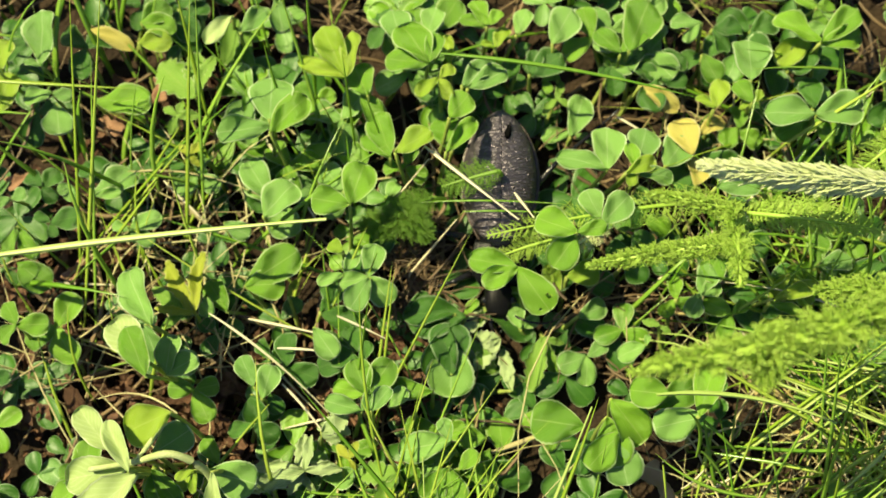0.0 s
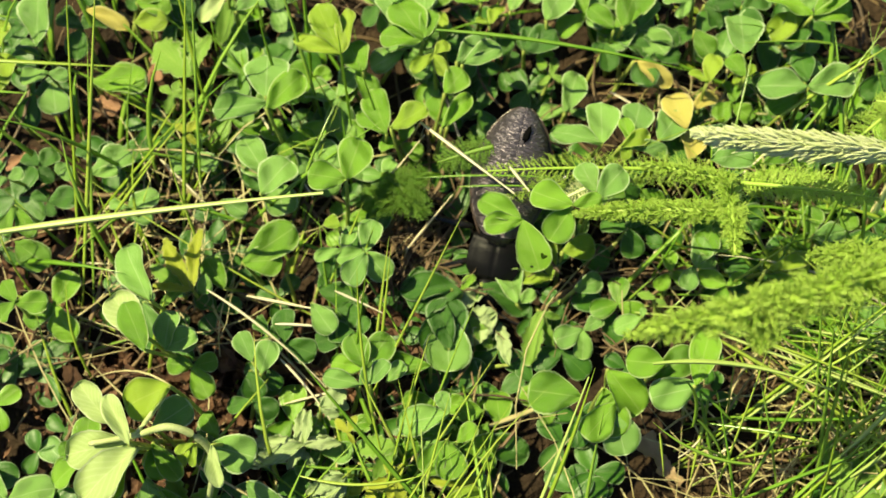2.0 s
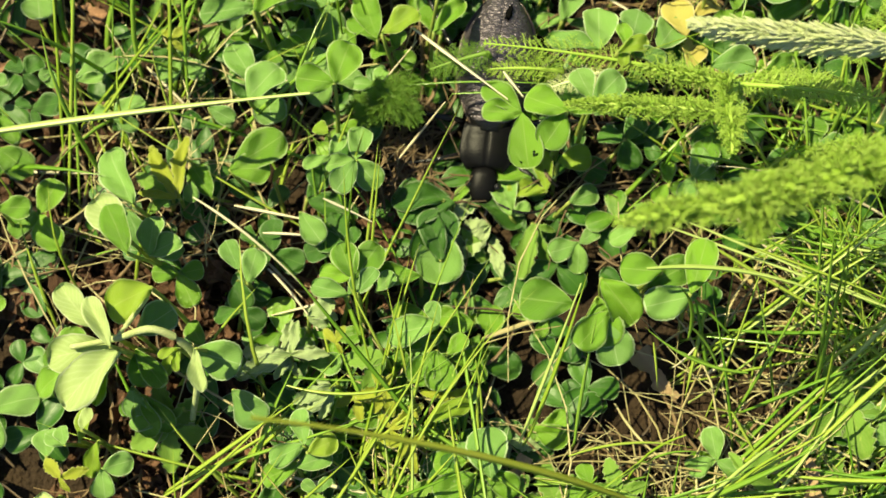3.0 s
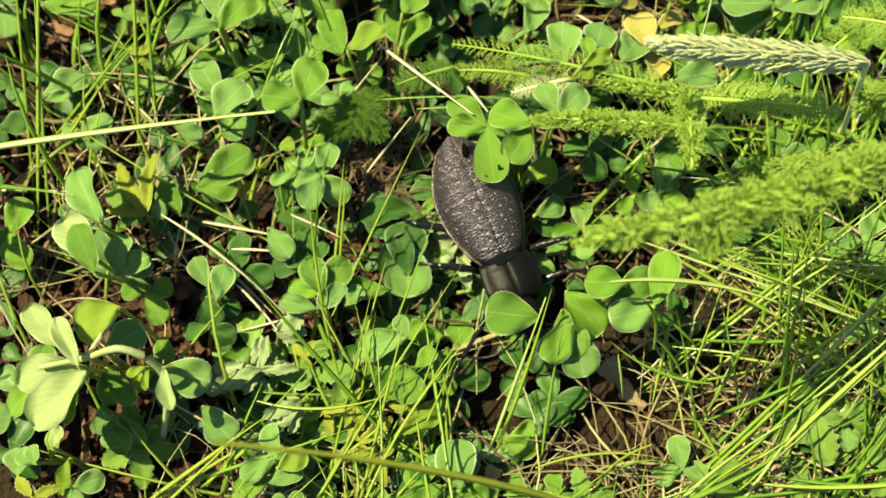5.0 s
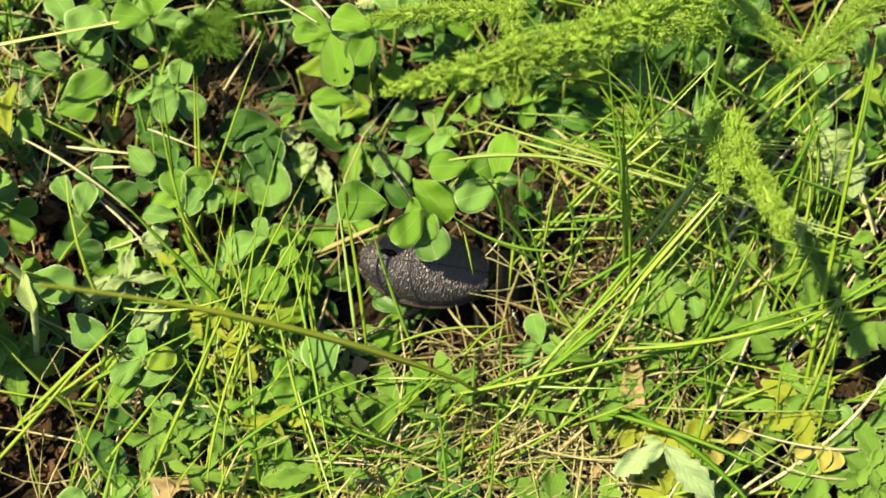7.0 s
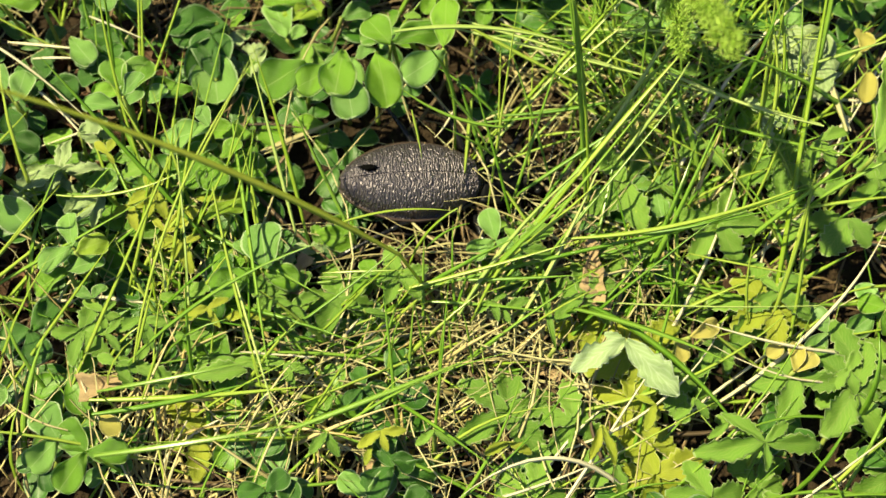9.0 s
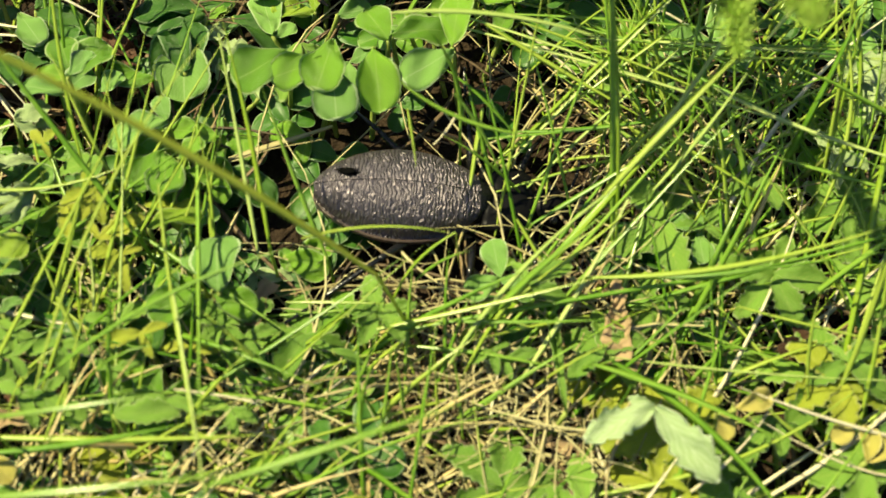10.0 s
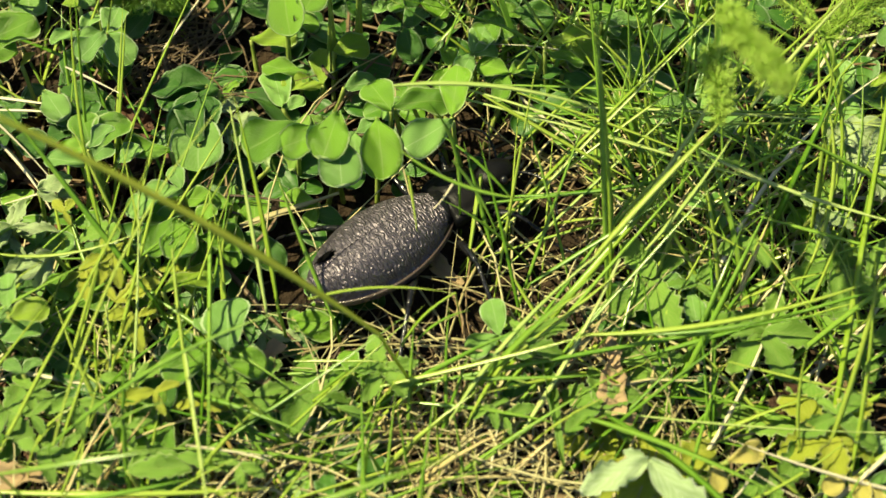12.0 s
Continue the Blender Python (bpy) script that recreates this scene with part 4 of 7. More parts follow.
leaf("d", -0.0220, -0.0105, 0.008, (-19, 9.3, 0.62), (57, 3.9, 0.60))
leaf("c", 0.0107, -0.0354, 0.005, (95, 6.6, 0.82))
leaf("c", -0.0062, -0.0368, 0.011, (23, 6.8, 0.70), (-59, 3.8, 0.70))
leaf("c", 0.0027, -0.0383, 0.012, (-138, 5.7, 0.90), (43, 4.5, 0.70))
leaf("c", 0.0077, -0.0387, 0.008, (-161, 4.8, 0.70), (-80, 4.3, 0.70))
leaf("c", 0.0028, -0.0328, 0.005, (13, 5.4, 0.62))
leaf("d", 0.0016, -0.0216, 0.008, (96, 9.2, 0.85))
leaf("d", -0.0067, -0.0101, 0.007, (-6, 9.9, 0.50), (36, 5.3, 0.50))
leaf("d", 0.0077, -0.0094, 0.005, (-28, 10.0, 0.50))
leaf("w", 0.0103, -0.0150, 0.005, (-180, 5.1, 0.70), (-129, 7.2, 0.50))
leaf("w", 0.0124, -0.0244, 0.005, (102, 8.1, 0.36))
leaf("p", 0.0183, -0.0148, 0.005, (-105, 9.9, 0.45), (-74, 7.9, 0.36), (-18, 4.1, 0.40))
leaf("g", 0.0262, -0.0183, 0.005, (-161, 5.7, 0.80), (35, 4.3, 0.70), (-92, 5.3, 0.70))
leaf("y", 0.0225, -0.0041, 0.008, (10, 6.1, 0.85))
leaf("g", 0.0244, -0.0113, 0.008, (22, 6.0, 0.70))
leaf("c", 0.0037, -0.0109, 0.005, (-141, 6.6, 0.50), (50, 4.1, 0.50))
leaf("w", -0.0191, -0.0304, 0.010, (72, 3.1, 0.70), (-162, 3.1, 0.60), (-33, 3.6, 0.60))
leaf("y", -0.0424, -0.0294, 0.031, (-159, 8.5, 0.82))
leaf("n", -0.0478, -0.0388, 0.028, (-142, 12.5, 0.60))
leaf("y", -0.0492, -0.0393, 0.025, (-114, 8.3, 0.40))
leaf("n", -0.0501, -0.0379, 0.025, (-170, 10.1, 0.62))
leaf("n", -0.0481, -0.0384, 0.031, (118, 9.2, 0.36))
leaf("n", -0.0522, -0.0351, 0.027, (131, 8.7, 0.52))
leaf("g", -0.0467, -0.0357, 0.023, (34, 7.1, 0.82))
leaf("g", -0.0379, -0.0383, 0.021, (-17, 7.8, 0.86))
leaf("n", -0.0362, -0.0385, 0.027, (-78, 6.6, 0.42))
leaf("c", -0.0474, -0.0381, 0.020, (-77, 6.0, 0.72), (-51, 7.4, 0.50))
leaf("y", -0.0393, -0.0382, 0.025, (-158, 3.4, 0.50), (-96, 3.7, 0.40))
leaf("g", -0.0320, -0.0445, 0.018, (-49, 7.3, 0.82))
leaf("g", -0.0478, -0.0150, 0.024, (122, 11.7, 0.50))
leaf("n", -0.0478, -0.0210, 0.026, (132, 9.8, 0.62))
leaf("c", -0.0474, -0.0235, 0.027, (116, 9.0, 0.55))
leaf("g", -0.0460, -0.0227, 0.020, (88, 6.8, 0.66), (35, 5.7, 0.75))
leaf("y", -0.0199, -0.0545, 0.017, (24, 5.2, 0.78))
leaf("g", -0.0206, -0.0533, 0.016, (-155, 6.4, 0.62), (98, 5.9, 0.60))
leaf("c", -0.0215, -0.0563, 0.014, (-159, 7.3, 0.62))
leaf("w", -0.0250, -0.0384, 0.010, (174, 7.8, 0.42), (-157, 9.5, 0.36), (81, 6.2, 0.42), (11, 6.3, 0.34), (-52, 5.2, 0.30))
leaf("c", -0.0490, -0.0449, 0.012, (-71, 7.4, 0.62), (-46, 8.2, 0.50), (-130, 4.7, 0.60))
leaf("g", -0.0599, -0.0532, 0.015, (152, 3.8, 0.82), (105, 3.1, 0.90))
leaf("n", -0.0570, -0.0508, 0.016, (74, 3.7, 0.62))
leaf("g", -0.0542, -0.0572, 0.013, (16, 5.0, 0.82), (-83, 4.9, 0.80))
leaf("g", -0.0547, -0.0650, 0.012, (8, 6.8, 0.62), (-79, 3.6, 0.60))
leaf("P", -0.0608, -0.0585, 0.014, (131, 4.2, 0.60), (17, 4.4, 0.50), (-57, 2.8, 0.50))
leaf("n", -0.0596, -0.0685, 0.016, (121, 8.8, 0.50), (127, 4.0, 0.50))
leaf("g", -0.0412, -0.0086, 0.013, (-93, 3.6, 0.80))
leaf("d", 0.0021, -0.0111, 0.009, (176, 9.2, 0.52))
leaf("d", 0.0013, -0.0133, 0.009, (-107, 9.9, 0.66))
leaf("w", 0.0016, -0.0147, 0.005, (34, 8.9, 0.36), (-46, 6.7, 0.40))
leaf("p", 0.0054, -0.0157, 0.005, (-53, 7.0, 0.48))
leaf("c", 0.0179, -0.0064, 0.005, (166, 7.9, 0.50), (-96, 2.6, 0.60))
leaf("y", 0.0207, -0.0086, 0.005, (172, 7.3, 0.50), (96, 7.6, 0.50))
leaf("c", -0.0018, -0.0250, 0.011, (176, 8.8, 0.50))
leaf("g", 0.0013, -0.0335, 0.014, (-172, 9.3, 0.60), (112, 4.1, 0.70))
leaf("c", 0.0075, -0.0329, 0.008, (179, 4.7, 0.88))
leaf("c", 0.0083, -0.0349, 0.008, (-121, 6.5, 0.72))
leaf("c", 0.0010, -0.0379, 0.013, (-81, 6.7, 0.85), (-128, 6.8, 0.72))
leaf("g", 0.0021, -0.0353, 0.011, (-156, 7.0, 0.50))
leaf("p", -0.0077, -0.0390, 0.012, (175, 7.1, 0.70), (-127, 6.9, 0.50))
leaf("g", 0.0355, -0.0170, 0.012, (-163, 5.3, 0.70), (71, 2.1, 0.60))
leaf("c", 0.0059, -0.0562, 0.010, (-176, 5.6, 0.82))
leaf("c", 0.0175, -0.0529, 0.005, (37, 8.0, 0.50), (91, 4.0, 0.50))
leaf("P", -0.0068, -0.0507, 0.012, (34, 6.6, 0.50), (-59, 3.4, 0.50), (126, 3.6, 0.40))
leaf("p", -0.0043, -0.0623, 0.011, (31, 6.1, 0.50), (163, 4.2, 0.50), (-50, 6.2, 0.50), (-91, 4.5, 0.50))
leaf("y", 0.0570, -0.0094, 0.016, (18, 8.5, 0.36))
leaf("c", 0.0568, -0.0097, 0.015, (-20, 6.5, 0.36))
leaf("d", 0.0601, -0.0112, 0.011, (-45, 6.6, 0.72), (179, 3.4, 0.60))
leaf("g", 0.0668, -0.0025, 0.013, (8, 6.1, 0.70), (-37, 3.6, 0.60))
leaf("p", 0.0387, -0.0132, 0.009, (160, 3.2, 0.60), (-29, 2.3, 0.60))
leaf("p", 0.0525, -0.0517, 0.005, (-172, 6.1, 0.40), (20, 5.5, 0.50), (-56, 4.9, 0.50))
leaf("p", 0.0669, -0.0265, 0.010, (167, 5.0, 0.50), (-36, 3.5, 0.50))
leaf("p", 0.0837, -0.0279, 0.010, (10, 4.9, 0.60), (-163, 3.2, 0.60))
leaf("p", 0.0770, -0.0486, 0.010, (179, 4.9, 0.50), (50, 5.0, 0.50), (-29, 4.2, 0.50))
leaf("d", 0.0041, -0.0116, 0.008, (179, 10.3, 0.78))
leaf("g", 0.0015, -0.0159, 0.008, (-91, 9.7, 0.92))
leaf("g", -0.0140, -0.0283, 0.013, (165, 6.6, 0.56), (46, 5.2, 0.78))
leaf("g", -0.0120, -0.0286, 0.018, (51, 5.0, 0.62))
leaf("g", -0.0093, -0.0276, 0.012, (47, 4.3, 0.72))
leaf("g", -0.0226, -0.0139, 0.012, (-54, 6.4, 0.72))
leaf("d", -0.0146, -0.0197, 0.010, (168, 5.4, 0.80), (66, 4.1, 0.60))
leaf("g", -0.0127, -0.0058, 0.016, (-121, 6.3, 0.75))
leaf("g", -0.0172, -0.0048, 0.015, (-163, 5.0, 0.50), (63, 4.5, 0.60))
leaf("y", 0.0080, 0.0009, 0.005, (-1, 8.1, 0.52))
leaf("c", -0.0007, -0.0315, 0.008, (179, 6.3, 0.82), (-1, 4.9, 0.80))
leaf("g", 0.0073, -0.0279, 0.005, (-127, 4.6, 0.80))
leaf("g", -0.0005, -0.0384, 0.012, (-136, 4.0, 0.70), (-53, 4.7, 0.70))
leaf("g", 0.0099, -0.0588, 0.013, (97, 8.3, 0.88))
leaf("c", 0.0074, -0.0582, 0.012, (-153, 7.7, 0.70))
leaf("c", 0.0088, -0.0582, 0.012, (-25, 6.5, 0.72))
leaf("g", 0.0063, -0.0558, 0.012, (117, 3.1, 0.70))
leaf("w", -0.0161, -0.0438, 0.014, (-159, 7.2, 0.42), (-140, 9.3, 0.36), (-111, 5.9, 0.36), (163, 3.2, 0.36))
leaf("g", -0.0219, -0.0569, 0.014, (22, 6.0, 0.70))
leaf("g", -0.0210, -0.0565, 0.013, (91, 6.3, 0.60))
leaf("P", -0.0038, -0.0531, 0.013, (173, 5.0, 0.50), (23, 3.0, 0.50), (-77, 5.2, 0.50), (-121, 3.1, 0.50))
leaf("p", -0.0116, -0.0724, 0.012, (165, 4.4, 0.50), (-32, 7.3, 0.50), (60, 3.7, 0.50))
leaf("p", -0.0023, -0.0752, 0.013, (5, 8.0, 0.50), (55, 3.8, 0.45))
leaf("P", -0.0078, -0.0588, 0.010, (43, 2.4, 0.50), (-161, 2.4, 0.50), (-67, 2.8, 0.50))
leaf("c", 0.0205, -0.0312, 0.005, (164, 6.5, 0.62), (-114, 4.4, 0.60))
leaf("c", 0.0498, 0.0001, 0.011, (-118, 6.5, 0.80), (31, 4.5, 0.80), (-66, 5.1, 0.70))
leaf("c", 0.0512, -0.0113, 0.011, (155, 5.4, 0.70), (-115, 4.8, 0.70), (37, 3.6, 0.70))
leaf("y", 0.0616, -0.0043, 0.012, (-60, 6.5, 0.60), (-125, 5.4, 0.60))
leaf("g", 0.0141, -0.0131, 0.005, (104, 9.4, 0.60), (31, 4.2, 0.60))
leaf("p", 0.0511, -0.0583, 0.014, (32, 7.2, 0.56), (-25, 6.1, 0.50), (111, 4.2, 0.50))
leaf("p", 0.0462, -0.0665, 0.010, (-154, 3.5, 0.50), (33, 2.9, 0.50), (-79, 3.3, 0.50))
leaf("c", 0.0175, -0.0504, 0.005, (-25, 6.6, 0.70))
leaf("c", 0.0151, 0.0068, 0.005, (-154, 5.3, 0.60), (-43, 5.5, 0.60))
leaf("q", 0.0664, -0.0755, 0.014, (-158, 10.0, 0.48), (-53, 11.8, 0.50))
leaf("q", 0.0671, -0.0763, 0.013, (146, 4.5, 0.50))
leaf("p", 0.0860, -0.0932, 0.014, (-8, 10.3, 0.36), (139, 7.7, 0.32), (-172, 10.9, 0.40), (34, 5.5, 0.40), (-92, 4.5, 0.40))
leaf("p", 0.0931, -0.0692, 0.012, (-154, 5.6, 0.60), (-42, 6.9, 0.60), (34, 5.7, 0.60), (130, 3.5, 0.50))
leaf("p", 0.1074, -0.0577, 0.012, (-133, 7.4, 0.80), (-59, 5.6, 0.80))
leaf("l", 0.0925, -0.0775, 0.012, (-141, 3.4, 0.80))
leaf("l", 0.0933, -0.0824, 0.012, (35, 5.2, 0.70), (73, 5.0, 0.60))
leaf("l", 0.0768, -0.0758, 0.014, (18, 6.2, 0.50))
leaf("l", 0.0752, -0.0761, 0.013, (-81, 3.3, 0.80))
leaf("p", 0.0838, -0.0764, 0.009, (-142, 7.8, 0.50), (-27, 4.1, 0.50), (-91, 4.9, 0.50), (177, 3.5, 0.50))
leaf("p", 0.0774, -0.0850, 0.009, (-141, 4.7, 0.50), (-59, 3.8, 0.50))
leaf("p", 0.1029, -0.0826, 0.010, (-142, 4.9, 0.60), (47, 4.3, 0.60), (-78, 4.2, 0.60))
leaf("p", 0.0822, -0.0894, 0.010, (-149, 4.1, 0.40))
leaf("p", 0.0480, -0.0678, 0.010, (160, 4.3, 0.50), (19, 4.5, 0.50), (-76, 2.6, 0.50))
leaf("P", 0.0612, -0.0884, 0.012, (-112, 5.6, 0.35), (-75, 6.4, 0.30))
leaf("P", 0.0702, -0.0858, 0.012, (-119, 4.3, 0.50), (149, 3.4, 0.40))
leaf("p", 0.0556, -0.0750, 0.010, (95, 18.1, 0.10))
leaf("p", 0.0040, -0.0732, 0.012, (168, 5.6, 0.40), (-9, 7.9, 0.40))
leaf("P", 0.0001, -0.0643, 0.013, (-166, 5.6, 0.50), (25, 3.5, 0.50), (-64, 3.8, 0.40))
leaf("P", 0.0264, -0.0863, 0.012, (-152, 4.4, 0.50), (-3, 3.9, 0.50), (-78, 3.2, 0.50))
leaf("p", 0.0179, -0.0858, 0.012, (-137, 4.2, 0.50), (-69, 4.1, 0.50))
leaf("P", 0.0247, -0.0883, 0.011, (-114, 3.1, 0.50))
leaf("p", 0.1058, -0.0521, 0.009, (153, 4.5, 0.60), (52, 5.7, 0.60))
leaf("p", 0.0860, -0.0411, 0.010, (-160, 4.9, 0.70), (-68, 5.2, 0.60))
leaf("p", 0.1002, -0.0311, 0.010, (-126, 5.9, 0.60), (-45, 4.4, 0.60), (70, 5.3, 0.60))
leaf("c", 0.1228, -0.0176, 0.020, (175, 9.7, 0.85))
leaf("c", 0.1238, -0.0037, 0.022, (-153, 9.2, 0.80))
leaf("w", 0.1090, -0.0235, 0.012, (-171, 9.6, 0.62), (-103, 11.8, 0.60), (-133, 12.7, 0.50))
leaf("w", 0.0962, -0.0379, 0.012, (126, 4.4, 0.50), (-29, 5.6, 0.50), (-89, 5.5, 0.40))
leaf("p", 0.1049, -0.0431, 0.012, (16, 5.9, 0.50), (-121, 6.0, 0.50), (-69, 6.0, 0.50))
leaf("l", 0.1151, -0.0278, 0.013, (67, 5.3, 0.80))
leaf("l", 0.1160, -0.0312, 0.013, (-107, 5.6, 0.60))
leaf("p", 0.1093, -0.0501, 0.022, (68, 19.5, 0.26))
leaf("y", 0.1118, -0.0142, 0.014, (-42, 7.6, 0.50), (46, 5.9, 0.50), (-152, 4.2, 0.40))
leaf("p", -0.0171, -0.0631, 0.011, (144, 4.3, 0.50), (-36, 4.3, 0.50), (37, 2.6, 0.45), (-92, 4.0, 0.50))
leaf("P", 0.0024, -0.0454, 0.011, (167, 4.3, 0.50), (12, 4.1, 0.50), (-73, 3.8, 0.50))
leaf("p", 0.0132, -0.0642, 0.010, (167, 4.1, 0.50), (-53, 4.2, 0.50), (19, 4.9, 0.50))
leaf("P", -0.0124, -0.0451, 0.011, (-156, 4.2, 0.50), (-13, 4.3, 0.50), (-83, 4.5, 0.50))
leaf("p", 0.0119, -0.0743, 0.012, (161, 4.9, 0.50), (-23, 4.2, 0.50), (-75, 3.9, 0.50))
leaf("p", 0.0251, -0.0661, 0.010, (152, 3.6, 0.40), (-23, 4.3, 0.40))
leaf("g", -0.0187, -0.0610, 0.012, (147, 3.1, 0.70), (51, 3.1, 0.70))
leaf("w", 0.0135, -0.0530, 0.005, (-11, 5.2, 0.50), (-108, 4.6, 0.40))
leaf("p", -0.0104, -0.0651, 0.012, (-163, 4.8, 0.50), (-13, 4.9, 0.50), (-78, 5.1, 0.50))
leaf("P", 0.0060, -0.0657, 0.011, (177, 4.0, 0.50), (-3, 4.0, 0.50))
leaf("p", -0.0147, -0.0721, 0.012, (151, 3.7, 0.60), (-12, 5.6, 0.50), (-58, 4.8, 0.50))
leaf("l", -0.0173, -0.0798, 0.012, (-52, 4.1, 0.80))
leaf("p", 0.0348, -0.0867, 0.011, (-147, 3.8, 0.50), (-40, 3.9, 0.50))
leaf("P", 0.0463, -0.0897, 0.011, (-162, 4.2, 0.50), (-25, 4.1, 0.50))
leaf("g", -0.0523, -0.0135, 0.012, (-73, 7.1, 0.80))
leaf("g", -0.0488, -0.0196, 0.012, (-4, 5.9, 0.80))
leaf("y", -0.0587, -0.0527, 0.012, (82, 5.7, 0.50))
leaf("g", -0.0644, -0.0553, 0.011, (101, 4.7, 0.90))
leaf("y", -0.0555, -0.0527, 0.012, (-107, 6.5, 0.50))
leaf("g", -0.0540, -0.0562, 0.011, (-12, 4.2, 0.80))
leaf("c", -0.0560, -0.0583, 0.010, (-86, 3.6, 0.80))
leaf("d", -0.0546, -0.0661, 0.009, (10, 5.6, 0.60))
leaf("y", -0.0572, -0.0628, 0.012, (-72, 4.0, 0.60))
leaf("y", -0.0621, -0.0622, 0.013, (-118, 6.2, 0.45))
leaf("y", -0.0611, -0.0616, 0.013, (-67, 7.1, 0.35))
leaf("g", -0.0502, -0.0437, 0.012, (-79, 5.1, 0.80))
leaf("g", -0.0449, -0.0494, 0.012, (179, 6.1, 0.60))
leaf("p", -0.0418, -0.0473, 0.011, (-147, 5.0, 0.50))
leaf("y", -0.0486, -0.0376, 0.015, (-75, 5.8, 0.90))
leaf("y", -0.0419, -0.0370, 0.016, (-112, 5.3, 0.40))
leaf("w", -0.0236, -0.0385, 0.012, (173, 7.3, 0.35), (84, 6.2, 0.35), (5, 6.4, 0.35), (-126, 4.9, 0.40), (-163, 9.0, 0.40))
leaf("w", -0.0208, -0.0320, 0.012, (33, 5.2, 0.70), (-30, 3.5, 0.60))
leaf("p", -0.0450, -0.0109, 0.012, (149, 8.4, 0.40), (70, 5.5, 0.40), (-149, 5.8, 0.40))
leaf("P", -0.0275, -0.0081, 0.011, (64, 3.3, 0.50))
leaf("P", -0.0076, -0.0444, 0.014, (-166, 5.2, 0.50), (122, 3.8, 0.50), (72, 2.9, 0.50), (-73, 4.7, 0.50), (-114, 4.4, 0.50))
leaf("P", -0.0160, -0.0364, 0.013, (132, 3.1, 0.60), (65, 3.2, 0.60), (-57, 2.2, 0.50))
leaf("p", -0.0163, -0.0671, 0.012, (155, 3.9, 0.50), (48, 3.7, 0.50), (-53, 3.5, 0.50))
leaf("p", -0.0032, -0.0691, 0.012, (155, 3.3, 0.50), (15, 3.3, 0.50), (-71, 2.7, 0.50))
leaf("d", 0.0062, -0.0376, 0.005, (-17, 10.1, 0.55))
leaf("y", -0.0003, -0.0494, 0.013, (29, 7.7, 0.45))
# leaves over the beetle's way, and where they lie once it has nudged them aside
CLUSTER = [
    leaf("c", 0.0228, -0.0313, 0.023, (172, 8.6, 0.86)),
    leaf("c", 0.0273, -0.0297, 0.019, (-82, 8.3, 0.80)),
    leaf("c", 0.0278, -0.0268, 0.021, (-49, 9.3, 0.72)),
    leaf("c", 0.0351, -0.0281, 0.021, (28, 9.2, 0.60)),
    leaf("c", 0.0414, -0.0297, 0.024, (72, 9.3, 0.56)),
    leaf("g", 0.0429, -0.0296, 0.022, (-166, 8.7, 0.68)),
    leaf("c", 0.0290, -0.0322, 0.021, (-134, 7.9, 0.70)),
    leaf("c", 0.0369, -0.0262, 0.024, (174, 6.5, 0.85)),
    leaf("g", 0.0287, -0.0326, 0.020, (-78, 8.4, 0.80)),
]
NUDGED = [
    (0.0181, -0.0241, 0.0165, 37),
    (0.0246, -0.0220, 0.0165, -23),
    (0.0304, -0.0229, 0.0165, -34),
    (0.0330, -0.0209, 0.0165, -11),
    (0.0417, -0.0229, 0.0165, 10),
    (0.0419, -0.0237, 0.0165, 18),
    (0.0230, -0.0248, 0.0165, -19),
    (0.0325, -0.0217, 0.0165, -52),
    (0.0245, -0.0256, 0.0165, -7),
]
# long blades that it pushes over
BENT = [blade("c", (0.0147, -0.0531, 0.0120), (0.0238, -0.0283, 0.0260), 0.00068, 0, 0.0001, False), blade("y", (0.0162, -0.0521, 0.0120), (0.0246, -0.0269, 0.0280), 0.00074, 0, 0.0009), blade("g", (0.0240, -0.0532, 0.0100), (0.0266, -0.0327, 0.0240), 0.00069, 0, -0.0005)]
stem("plant_stem", "thick pale downy stem bent over above the litter", "stem", [(-0.0436, -0.0551, -0.002), (-0.0415, -0.0509, 0.006), (-0.0373, -0.0426, 0.02), (-0.0373, -0.0384, 0.026), (-0.0419, -0.0357, 0.03), (-0.0482, -0.0369, 0.028), (-0.0558, -0.0381, 0.026)], 0.00105)
stem("plant_stem", "thick pale downy stem bent over above the litter", "stem", [(-0.0482, -0.0369, 0.028), (-0.0454, -0.0341, 0.03), (-0.0433, -0.0306, 0.029)], 0.00069)
HOLED_LEAF = leaf("h", 0.0154, 0.0015, 0.019, (-86, 9.3, 0.68), (175, 6.7, 0.62), (136, 8.8, 0.55))
frond("s", (0.0693, 0.0028, 0.046), (0.0368, 0.0049, 0.05), 0.0046, 0.001, -0.001, 64, 1.3, 0.9, 1.2)
frond("f", (0.0486, 0.0021, 0.032), (0.0691, -0.0017, 0.036), 0.00484, 0.002, 0, 36, 1.1, 0.4, 0, False)
frond("f", (0.0504, 0.0024, 0.032), (0.0663, 0.0005, 0.032), 0.00535, 0.001, -0.0008, 30, 1.0, 0.4, 0, False)
frond("f", (0.0478, 0.003, 0.03), (0.0333, 0.0064, 0.028), 0.00309, 0.001, 0, 34, 1.2, 0.9, 0, False)
SPRAY_D = frond("f", (0.0461, -0.0025, 0.032), (0.0218, 0.0009, 0.026), 0.00416, 0.001, 0.0004, 60, 1.2, 1.0, 0)
frond("f", (0.0464, 0.0035, 0.032), (0.0446, -0.0112, 0.04), 0.00536, 0.001, 0, 34, 1.0, 0.6, 0, False)
SPRAY_A = frond("f", (0.0487, 0.0079, 0.017), (0.0098, 0.0177, 0.016), 0.00609, 0.001, 0.0013, 40, 0.8, 0.15, 0)
